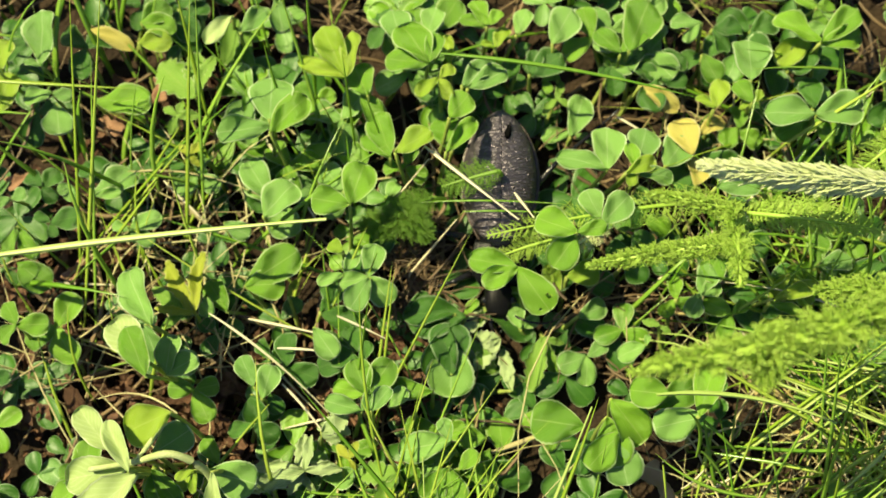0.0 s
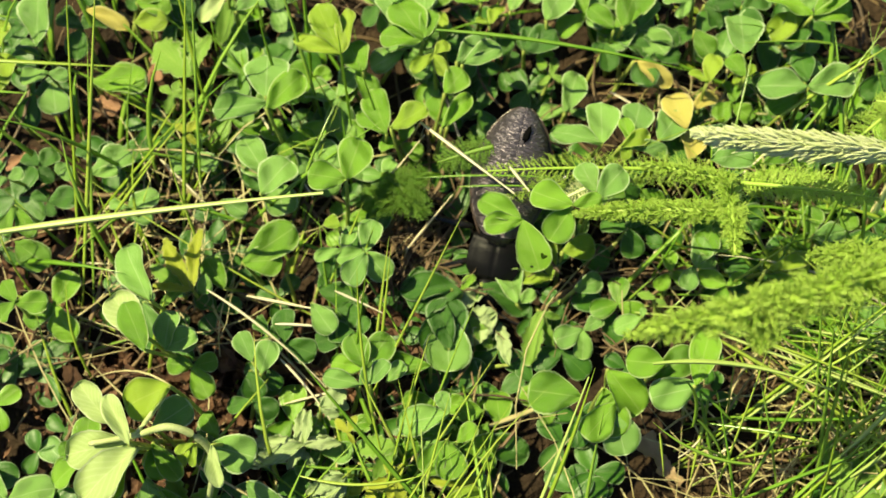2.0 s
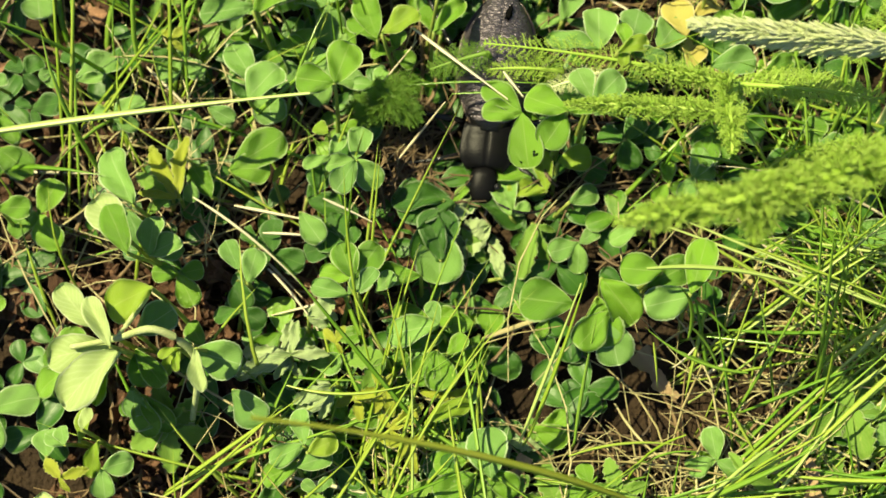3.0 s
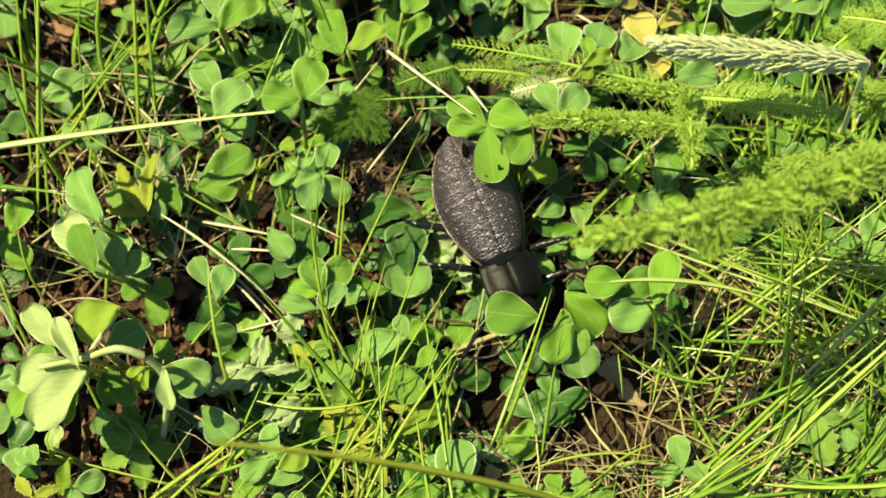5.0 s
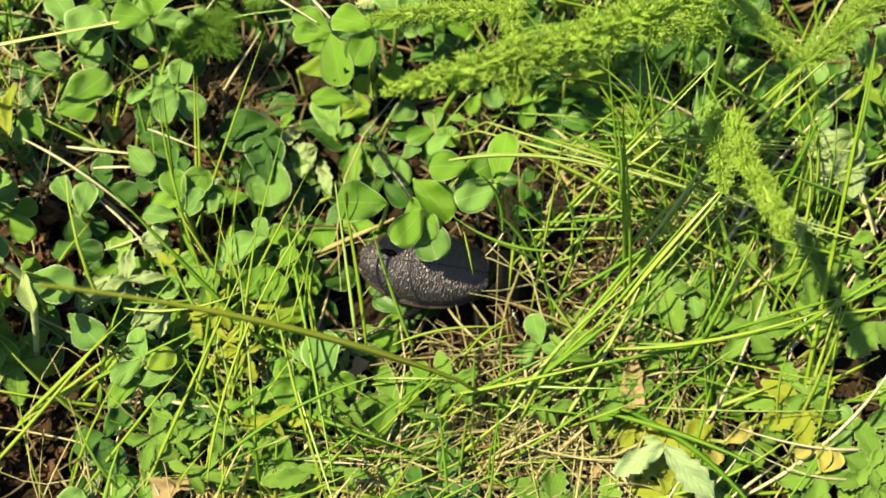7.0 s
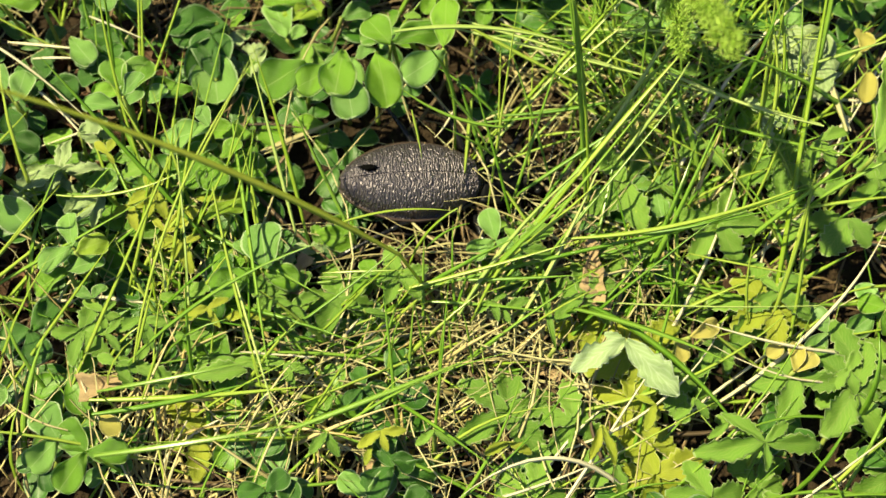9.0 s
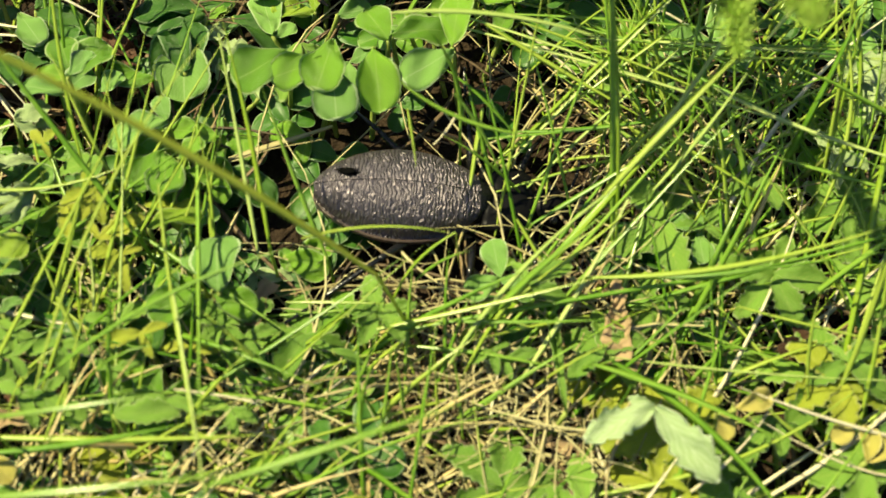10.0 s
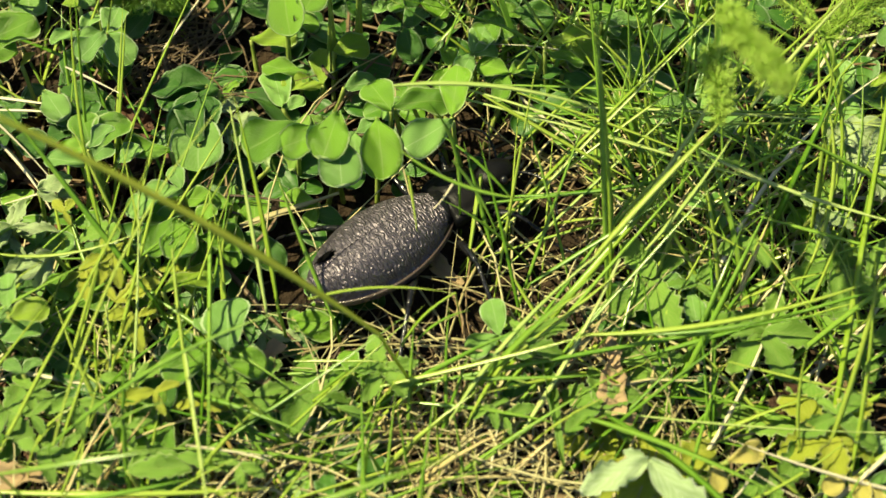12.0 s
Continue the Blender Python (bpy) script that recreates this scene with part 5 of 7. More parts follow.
SPRAY_B = frond("s", (0.0307, 0.0117, 0.014), (0.0202, 0.0096, 0.013), 0.00399, 0.001, 0, 18, 0.9, 0.15, 0, False)
SPRAY_C = frond("f", (0.0237, 0.0123, 0.014), (0.0098, 0.0139, 0.013), 0.00459, 0.001, 0.0006, 24, 0.7, 0.2, 0, False)
frond("k", (0.0098, 0.0137, 0.015), (-0.0002, 0.0114, 0.013), 0.00597, 0.001, 0, 24, 0.7, 0.3, 0)
frond("f", (0.0719, -0.0126, 0.056), (0.0233, -0.0257, 0.062), 0.00801, 0.004, -0.0028, 70, 1.8, 0.6, 0)
frond("f", (0.0774, -0.0127, 0.044), (0.0531, -0.0128, 0.046), 0.00728, 0.003, 0, 40, 1.5, 0.5, 0)
frond("f", (0.0826, 0.0035, 0.036), (0.0738, 0, 0.03), 0.00798, 0.002, 0, 26, 1.1, 0.7, 0)
frond("f", (0.0883, 0.0146, 0.026), (0.0761, 0.0193, 0.022), 0.00759, 0.002, 0, 30, 0.9, 0.3, 0)
frond("k", (-0.0019, 0.0096, 0.012), (-0.0125, 0.0026, 0.011), 0.00813, 0.002, 0, 34, 0.7, 0.9, 0)
frond("k", (-0.0095, 0.0096, 0.012), (-0.0024, 0.0019, 0.012), 0.0081, 0.002, 0, 30, 0.7, 0.9, 0)
frond("k", (-0.0075, 0.0055, 0.012), (-0.0146, 0.0047, 0.011), 0.00609, 0.002, 0, 24, 0.7, 0.9, 0)
frond("f", (0.0803, 0.0188, 0.02), (0.0715, 0.0117, 0.016), 0.00595, 0.002, 0, 24, 0.9, 0.4, 0)
frond("f", (0.075, -0.0273, 0.046), (0.074, -0.0399, 0.054), 0.0077, 0.002, 0.0004, 30, 1.6, 0.5, 0.5, False)
frond("f", (0.0746, -0.0367, 0.052), (0.075, -0.0491, 0.06), 0.00813, 0.002, 0.0004, 26, 1.5, 0.6, 0.5, False)
frond("f", (0.0778, -0.0215, 0.03), (0.0758, -0.0374, 0.036), 0.00571, 0.002, 0, 30, 1.2, 0.5, 0, False)
frond("f", (0.1006, -0.0108, 0.018), (0.0765, 0.0097, 0.022), 0.00423, 0.002, 0.0011, 50, 0.9, 0.9, 0)
frond("f", (0.1001, -0.0107, 0.018), (0.1172, 0.0019, 0.022), 0.00846, 0.002, 0, 36, 1.1, 0.5, 0)
frond("f", (0.043, -0.0192, 0.062), (0.0409, -0.0276, 0.06), 0.00521, 0.001, 0, 30, 1.3, 0.9, 0, False)
blade("y", (-0.0664, -0.0116, 0.002), (-0.0544, 0.0387, 0.04), 0.00068, 0, 0)
blade("y", (-0.0673, -0.0063, 0.002), (-0.0602, 0.0387, 0.038), 0.00059, 0, 0)
blade("g", (-0.0643, -0.0116, 0.002), (-0.058, 0.0286, 0.032), 0.00059, 0, 0)
blade("c", (-0.0792, -0.004, 0.024), (-0.0187, 0.0013, 0.031), 0.0012, 0, -0.001)
blade("y", (-0.084, 0.0291, 0.02), (-0.054, 0.0273, 0.02), 0.0008, 0, 0)
blade("g", (-0.0444, 0.0041, 0.004), (-0.0405, 0.0406, 0.036), 0.00059, 0, 0)
blade("g", (-0.0222, 0.0232, 0.006), (-0.0277, 0.0416, 0.032), 0.0007, 0, 0)
blade("g", (-0.0237, 0.0292, 0.008), (-0.0228, 0.0416, 0.034), 0.0008, 0, 0)
blade("y", (-0.0173, 0.0199, 0.006), (-0.023, 0.0278, 0.018), 0.00041, 0, 0)
blade("g", (-0.0161, 0.0188, 0.006), (-0.0169, 0.0304, 0.03), 0.0005, 0, 0)
blade("g", (-0.0099, 0.0177, 0.006), (-0.0136, 0.0252, 0.028), 0.0004, 0, 0)
blade("y", (-0.0118, -0.0312, 0.004), (-0.0082, -0.0052, 0.021), 0.00059, 0, 0)
blade("d", (-0.0349, -0.0118, 0.008), (-0.0195, -0.0151, 0.009), 0.00061, 0, 0)
blade("d", (-0.0407, -0.0116, 0.014), (-0.0203, -0.0284, 0.008), 0.0005, 0.004, -0.0019)
blade("d", (-0.0024, 0.0174, 0.016), (0.012, 0.0055, 0.017), 0.0006, 0, 0)
blade("g", (0.0036, 0.0066, 0.014), (0.0213, 0.0055, 0.017), 0.0004, 0.002, 0)
blade("g", (-0.0004, 0.0339, 0.02), (0.0447, 0.0248, 0.022), 0.00079, 0.002, -0.0015)
blade("y", (0.0616, 0.0191, 0.014), (0.0785, 0.0287, 0.024), 0.0008, 0, 0)
blade("d", (0.032, 0.0257, 0.01), (0.0381, 0.0219, 0.01), 0.00052, 0, 0)
blade("d", (0.0123, 0.0086, 0.02), (0.0156, 0.0041, 0.02), 0.00058, 0, 0)
blade("y", (-0.0094, -0.0431, 0.003), (-0.0018, -0.0203, 0.018), 0.00059, 0, 0)
blade("g", (-0.0064, -0.0441, 0.003), (0.0068, -0.0129, 0.02), 0.00049, 0, 0)
blade("d", (-0.0504, 0.0128, 0.008), (-0.0399, 0.0026, 0.006), 0.00052, 0, 0)
blade("y", (-0.0612, 0.0032, 0.008), (-0.0447, 0.02, 0.016), 0.00051, 0, 0)
blade("g", (-0.0547, 0.0149, 0.008), (-0.0365, 0.0267, 0.018), 0.00051, 0, 0)
blade("y", (-0.0195, -0.0096, 0.01), (-0.0131, 0.0031, 0.018), 0.0006, 0, 0)
blade("d", (-0.0766, -0.0045, 0.004), (-0.0599, -0.005, 0.004), 0.00063, 0, 0)
blade("d", (-0.0125, 0.0044, 0.012), (-0.0024, 0.0164, 0.014), 0.0004, 0, 0)
blade("y", (-0.037, -0.06, 0.004), (-0.0132, -0.0412, 0.016), 0.00077, 0, 0)
blade("g", (-0.0313, -0.0407, 0.01), (-0.0021, -0.0416, 0.01), 0.00049, 0, 0.0028)
blade("y", (-0.0122, -0.0246, 0.005), (-0.0085, -0.004, 0.022), 0.00059, 0, 0)
blade("o", (0.0314, -0.0618, 0.0262), (-0.0188, -0.0494, 0.0716), 0.0011, 0.0046, 0.0032)
blade("y", (-0.0154, -0.0594, 0.003), (0.0106, -0.0221, 0.02), 0.00058, 0, 0)
blade("y", (-0.0104, -0.0595, 0.003), (-0.0037, -0.029, 0.016), 0.00059, 0, 0)
blade("g", (0.0035, -0.0597, 0.003), (0.0095, -0.0332, 0.018), 0.00058, 0, 0)
blade("d", (-0.0033, 0.0181, 0.016), (0.0131, 0.004, 0.019), 0.00069, 0, 0)
blade("d", (-0.0059, -0.0035, 0.008), (0.0025, 0.0052, 0.014), 0.0005, 0, 0)
blade("g", (-0.0035, 0.0083, 0.014), (0.024, 0.0067, 0.018), 0.0004, 0.002, -0.0006)
blade("d", (-0.018, -0.0289, 0.008), (-0.0302, -0.0316, 0.006), 0.0005, 0, 0)
blade("y", (-0.0471, -0.0629, 0.006), (-0.0169, -0.0458, 0.016), 0.00071, 0, 0)
blade("g", (-0.0054, -0.0778, 0.005), (0.0346, -0.0559, 0.018), 0.00071, 0.002, 0.002)
blade("y", (0.0918, -0.077, 0.006), (0.1088, -0.0086, 0.03), 0.00096, 0, 0)
blade("g", (0.0453, -0.0659, 0.006), (0.0778, -0.0341, 0.024), 0.00064, 0, 0)
blade("g", (0.0472, -0.0681, 0.006), (0.0805, -0.0364, 0.024), 0.00063, 0, 0)
blade("g", (-0.0043, -0.0505, 0.008), (0.0133, -0.056, 0.012), 0.00056, 0, 0)
blade("g", (0.0657, -0.0382, 0.008), (0.061, -0.0059, 0.034), 0.00048, 0, 0)
blade("g", (0.0527, -0.0164, 0.014), (0.0938, -0.044, 0.016), 0.00049, 0, 0)
blade("g", (0.082, -0.0079, 0.014), (0.1061, -0.029, 0.016), 0.0005, 0, 0)
blade("y", (0.095, -0.0226, 0.01), (0.1089, -0.0098, 0.018), 0.00042, 0, 0)
blade("d", (0.1088, -0.0341, 0.012), (0.1117, -0.0411, 0.01), 0.00107, 0, 0)
blade("g", (0.0349, -0.065, 0.008), (0.057, -0.0695, 0.01), 0.00064, 0.003, 0)
blade("y", (0.0498, -0.0082, 0.008), (0.0647, -0.0131, 0.008), 0.00043, 0, 0)
blade("g", (-0.0198, -0.0541, 0.008), (0.0061, -0.0373, 0.016), 0.00056, 0, 0)
blade("y", (-0.0126, -0.0304, 0.008), (0.005, 0.0009, 0.026), 0.00048, 0, 0)
blade("y", (-0.0153, -0.0088, 0.008), (-0.011, -0.0015, 0.02), 0.00049, 0, 0)
blade("g", (0.0587, -0.0609, 0.006), (0.1086, -0.0516, 0.02), 0.00072, 0, 0)
blade("d", (-0.0427, -0.0565, 0.004), (-0.0086, -0.0617, 0.005), 0.00062, 0, 0)
blade("g", (0.0995, -0.0609, 0.006), (0.1186, -0.0503, 0.014), 0.00066, 0, 0)
blade("g", (-0.016, -0.0269, 0.004), (-0.0114, -0.0111, 0.034), 0.00053, 0, 0)
blade("y", (-0.0158, -0.0692, 0.004), (-0.0032, -0.0235, 0.024), 0.00057, 0, 0)
blade("y", (-0.0133, -0.0676, 0.004), (0.0127, -0.0305, 0.024), 0.0005, 0, 0)
blade("g", (-0.0012, -0.0511, 0.014), (-0.0224, -0.0254, 0.03), 0.00086, 0, 0)
blade("g", (-0.001, -0.0503, 0.012), (0.019, -0.0642, 0.012), 0.00074, 0, 0)
blade("y", (0.0092, -0.0756, 0.005), (0.0371, -0.0536, 0.016), 0.00049, 0, 0)
blade("g", (0.0648, -0.0509, 0.004), (0.0597, -0.0217, 0.046), 0.00092, 0, 0)
blade("y", (0.0441, -0.0649, 0.005), (0.077, -0.0323, 0.022), 0.00076, 0, 0)
blade("g", (0.0458, -0.0624, 0.005), (0.0823, -0.0261, 0.024), 0.00076, 0, 0)
blade("g", (0.0493, -0.0581, 0.005), (0.0746, -0.0291, 0.02), 0.00058, 0, 0)
blade("g", (0.0328, -0.0631, 0.008), (0.0994, -0.0565, 0.02), 0.00073, 0.003, 0)
blade("g", (0.0466, -0.0127, 0.01), (0.1044, -0.0285, 0.022), 0.00054, 0.003, -0.0009)
blade("g", (0.0509, -0.0182, 0.01), (0.0752, -0.0231, 0.016), 0.00048, 0, 0)
blade("g", (0.0568, -0.0106, 0.01), (0.1015, -0.0463, 0.02), 0.0006, 0, 0)
blade("y", (0.101, -0.0314, 0.008), (0.0985, -0.0112, 0.02), 0.00061, 0, -0.0017)
blade("y", (0.0937, -0.0741, 0.005), (0.1008, -0.0505, 0.018), 0.00086, 0, 0)
blade("g", (0.1047, -0.0533, 0.008), (0.0763, -0.0587, 0.01), 0.00038, 0, 0)
blade("y", (0.055, -0.0441, 0.006), (0.0574, -0.023, 0.014), 0.0004, 0, 0)
blade("y", (0.0502, -0.0383, 0.006), (0.0524, -0.0177, 0.014), 0.00034, 0, 0)
blade("d", (0.0531, -0.0138, 0.008), (0.061, -0.0211, 0.006), 0.00073, 0, 0)
blade("g", (0.0498, -0.0352, 0.014), (0.0399, -0.0272, 0.018), 0.00059, 0.003, 0)
blade("g", (0.0474, -0.0411, 0.008), (0.0433, -0.0283, 0.018), 0.00079, 0, 0)
blade("d", (0.0474, -0.0416, 0.006), (0.0513, -0.0393, 0.008), 0.00069, 0, 0)
blade("d", (-0.0299, -0.0207, 0.008), (-0.0228, -0.0279, 0.006), 0.00054, 0, 0)
blade("g", (0.0051, -0.076, 0.004), (0.0076, -0.0563, 0.018), 0.00048, 0, 0)
blade("g", (0.0099, -0.0603, 0.006), (0.0377, -0.0597, 0.01), 0.00044, 0, 0)
blade("y", (0.0217, -0.0734, 0.005), (0.0322, -0.0603, 0.012), 0.00043, 0, 0)
blade("g", (0.0318, -0.0755, 0.003), (0.0286, -0.0721, 0.014), 0.00048, 0, 0)
blade("t", (0.0735, -0.0582, 0.004), (0.0814, -0.0619, 0.004), 0.0005, 0, 0)
blade("d", (0.0602, -0.0682, 0.004), (0.0564, -0.0776, 0.003), 0.00064, 0, 0)
blade("d", (0.0438, -0.0734, 0.003), (0.0567, -0.0715, 0.004), 0.00064, 0, 0)
flake("bark_flake", "pale tan flake of dry bark on the litter", "bark", M_BARK, 0.0358, -0.0377, 0.005, 0.00602, 0.00422, -50, 0.5, 0)
flake("dry_leaf", "curled tan dry leaf lying in the grass", "dry leaf", M_BARK, 0.0625, -0.0679, 0.009, 0.01234, 0.00432, 80, 0.6, 0)
flake("dry_leaf", "curled tan dry leaf lying in the grass", "dry leaf", M_BARK, 0.0605, -0.0665, 0.009, 0.00592, 0.00355, -20, 0.6, 0)
flake("dry_leaf", "pale curled dry leaf under the grass", "dry leaf", M_BARK, 0.0388, -0.0424, 0.005, 0.00519, 0.00303, -40, 0.5, 0)
flake("rust_leaf", "rust-brown dead leaf on the soil", "dead leaf", M_RUST, -0.0697, -0.0043, 0.003, 0.00945, 0.00525, 70, 0.4, 0)
flake("rust_leaf", "rust-brown dead leaf on the soil", "dead leaf", M_RUST, -0.0614, 0.0241, 0.003, 0.00864, 0.00486, 110, 0.4, 0)
flake("rust_leaf", "rust-brown dead leaf on the soil", "dead leaf", M_RUST, -0.0115, 0.0489, 0.003, 0.00996, 0.00664, 20, 0.4, 0)
flake("rust_leaf", "rust-brown dead leaf on the soil", "dead leaf", M_RUST, -0.0398, -0.0504, 0.003, 0.0116, 0.00633, 150, 0.4, 0)
flake("rust_leaf", "rust-brown dead leaf on the soil", "dead leaf", M_RUST, -0.0115, -0.0512, 0.003, 0.00637, 0.00424, 40, 0.4, 0)
flake("rust_leaf", "rust-brown dead leaf on the soil", "dead leaf", M_RUST, 0.0867, -0.0679, 0.008, 0.00555, 0.00436, 60, 0.4, 0)
blade("g", (0.0537, -0.0428, 0.004), (0.0396, -0.038, 0.018), 0.00049, 0.005, 0)
blade("y", (-0.002, -0.0567, 0.005), (0.008, -0.0312, 0.02), 0.00048, 0, 0)
blade("y", (-0.0003, -0.0571, 0.005), (0.01, -0.0364, 0.02), 0.00045, 0, 0)
blade("g", (-0.0061, -0.057, 0.005), (0.0035, -0.0407, 0.018), 0.00051, 0, 0)
blade("g", (0.0248, -0.0772, 0.004), (0.0324, -0.0626, 0.016), 0.00048, 0, 0)
blade("g", (0.028, -0.0773, 0.004), (0.0297, -0.0705, 0.014), 0.00042, 0, 0)
blade("g", (0.035, -0.0774, 0.004), (0.0331, -0.0666, 0.016), 0.00042, 0, 0)
blade("y", (0.039, -0.0775, 0.004), (0.0384, -0.066, 0.014), 0.00042, 0, 0)
blade("g", (0.0727, -0.0718, 0.004), (0.067, -0.0454, 0.016), 0.0005, 0.003, 0)
blade("g", (0.0773, -0.0735, 0.004), (0.0756, -0.0509, 0.016), 0.0005, 0, 0)
blade("g", (0.075, -0.0377, 0.004), (0.0766, -0.0155, 0.03), 0.00053, 0, 0)
blade("g", (0.071, -0.0254, 0.004), (0.0674, -0.0102, 0.03), 0.00061, 0, 0)
blade("g", (0.0686, -0.0211, 0.004), (0.0721, -0.0112, 0.026), 0.00055, 0, 0)
blade("g", (0.0734, -0.0201, 0.004), (0.0739, -0.0102, 0.026), 0.00048, 0, 0)
blade("y", (0.0486, -0.0133, 0.006), (0.0613, -0.0045, 0.022), 0.00049, 0, 0)
blade("y", (0.078, -0.025, 0.01), (0.0992, -0.0118, 0.03), 0.0006, 0, 0)
blade("y", (0.0453, -0.0401, 0.006), (0.0809, -0.0113, 0.026), 0.00067, 0.002, 0)
blade("c", (0.0466, -0.0401, 0.006), (0.0836, -0.0099, 0.028), 0.0006, 0.002, 0)
blade("y", (0.0475, -0.0373, 0.008), (0.0865, -0.0141, 0.024), 0.0006, 0.002, 0)
blade("c", (0.0499, -0.0431, 0.006), (0.0838, -0.0162, 0.02), 0.00054, 0.002, 0)
blade("c", (0.0419, -0.0154, 0.014), (0.0854, -0.0356, 0.016), 0.00053, 0.002, 0)
blade("c", (0.0401, -0.0169, 0.014), (0.1031, -0.0426, 0.018), 0.00059, 0.002, 0)
blade("c", (0.0596, -0.0186, 0.012), (0.1053, -0.0282, 0.02), 0.00054, 0.002, 0)
blade("y", (0.0603, -0.0212, 0.012), (0.1057, -0.0263, 0.02), 0.00047, 0.002, 0)
blade("y", (0.0952, -0.042, 0.008), (0.0962, -0.0189, 0.03), 0.00071, 0.002, 0)
blade("y", (0.0953, -0.0411, 0.008), (0.0981, -0.0213, 0.028), 0.00052, 0.002, 0)
blade("c", (0.0553, -0.0336, 0.01), (0.0638, -0.0338, 0.011), 0.00034, 0.002, 0)
blade("g", (-0.0129, -0.0883, 0.03), (0.0168, -0.0866, 0.034), 0.00083, 0.003, 0.0009)
blade("g", (0.0135, -0.0872, 0.03), (0.0412, -0.0794, 0.034), 0.00084, 0.003, 0.0009)
blade("g", (-0.0137, -0.0787, 0.026), (0.01, -0.0767, 0.03), 0.00065, 0.003, 0.0009)
blade("c", (0.0055, -0.061, 0.02), (0.0128, -0.0876, 0.028), 0.00045, 0, 0)
blade("y", (-0.0113, -0.072, 0.014), (-0.0066, -0.0603, 0.02), 0.00054, 0, 0)
blade("y", (-0.0102, -0.0783, 0.014), (-0.0048, -0.0675, 0.02), 0.00047, 0, 0)
blade("d", (0.0052, -0.0722, 0.014), (0.0168, -0.074, 0.014), 0.00039, 0, 0)
blade("d", (-0.0158, -0.0643, 0.01), (-0.0061, -0.0669, 0.01), 0.00065, 0, 0)
blade("y", (0.0134, -0.0855, 0.012), (0.025, -0.0718, 0.018), 0.00048, 0, 0)
flake("rust_leaf", "rust-brown dead leaf on the soil", "dead leaf", M_RUST, -0.0457, -0.0519, 0.004, 0.00693, 0.00337, 30, 0.5, 0)
flake("rust_leaf", "rust-brown dead leaf on the soil", "dead leaf", M_RUST, -0.0406, -0.0568, 0.004, 0.0069, 0.00335, 100, 0.5, 0)
flake("rust_leaf", "rust-brown dead leaf on the soil", "dead leaf", M_RUST, -0.0378, -0.051, 0.004, 0.00694, 0.00337, 160, 0.5, 0)
flake("rust_leaf", "rust-brown dead leaf on the soil", "dead leaf", M_RUST, -0.0475, -0.0577, 0.004, 0.00689, 0.00335, 60, 0.5, 0)
flake("rust_leaf", "rust-brown dead leaf on the soil", "dead leaf", M_RUST, -0.0535, -0.0279, 0.004, 0.00708, 0.00344, 20, 0.5, 0)
flake("rust_leaf", "rust-brown dead leaf on the soil", "dead leaf", M_RUST, -0.0656, -0.0277, 0.004, 0.00707, 0.00344, 120, 0.5, 0)
flake("rust_leaf", "rust-brown dead leaf on the soil", "dead leaf", M_RUST, -0.0679, -0.0417, 0.004, 0.00699, 0.00339, 70, 0.5, 0)
flake("dry_leaf", "tan withered leaf among dead grass", "dry leaf", M_BARK, -0.0127, -0.0774, 0.005, 0.00406, 0.00211, 30, 0.6, 0)
flake("dry_leaf", "tan withered leaf among dead grass", "dry leaf", M_BARK, 0.0051, -0.0881, 0.005, 0.004, 0.00208, 100, 0.6, 0)
flake("dry_leaf", "tan withered leaf among dead grass", "dry leaf", M_BARK, 0.0234, -0.0908, 0.005, 0.004, 0.00208, 10, 0.6, 0)
flake("dry_leaf", "tan withered leaf among dead grass", "dry leaf", M_BARK, 0.0607, -0.0725, 0.005, 0.0042, 0.00218, 60, 0.6, 0)
flake("dry_leaf", "tan withered leaf among dead grass", "dry leaf", M_BARK, 0.0567, -0.0791, 0.005, 0.00414, 0.00215, 160, 0.6, 0)
blade("y", (0.0474, -0.0489, 0.005), (0.0541, -0.0195, 0.028), 0.00048, 0.004, 0)
blade("g", (0.0504, -0.0514, 0.005), (0.0619, -0.0252, 0.024), 0.00056, 0.004, 0)
blade("g", (0.0521, -0.0557, 0.004), (0.0453, -0.0303, 0.022), 0.00056, 0.004, 0)
blade("g", (0.0594, -0.048, 0.005), (0.051, -0.0231, 0.024), 0.00049, 0.004, 0)
blade("g", (0.0629, -0.0374, 0.006), (0.0685, -0.0165, 0.022), 0.00049, 0.004, 0)
blade("y", (0.0524, -0.0234, 0.008), (0.0673, -0.0149, 0.018), 0.0005, 0.004, 0)
blade("y", (0.0553, -0.0367, 0.006), (0.0697, -0.0401, 0.014), 0.0005, 0.004, 0)
flake("bark_flake", "reddish brown flake of bark on the litter", "bark", M_RED, -0.0534, 0.0299, 0.006, 0.00514, 0.00278, 100, 0.5, 0)
flake("bark_flake", "reddish brown flake of bark on the litter", "bark", M_RED, -0.0605, 0.0237, 0.006, 0.00511, 0.00277, 140, 0.5, 0)
flake("bark_flake", "reddish brown flake of bark on the litter", "bark", M_RED, -0.0809, 0.0133, 0.006, 0.00505, 0.00274, 30, 0.5, 0)
flake("bark_flake", "reddish brown flake of bark on the litter", "bark", M_RED, -0.0686, -0.0048, 0.006, 0.00496, 0.00269, 60, 0.5, 0)
blade("y", (-0.0584, 0.0024, 0.012), (-0.0486, 0.0101, 0.022), 0.00069, 0, 0)
blade("y", (-0.0634, 0.0036, 0.006), (-0.0432, 0.0192, 0.022), 0.00061, 0, 0)
blade("y", (-0.0531, 0.0155, 0.01), (-0.0457, 0.0208, 0.02), 0.00061, 0, 0)
blade("y", (-0.0476, 0.0008, 0.004), (-0.0402, 0.0368, 0.04), 0.00078, 0, 0)
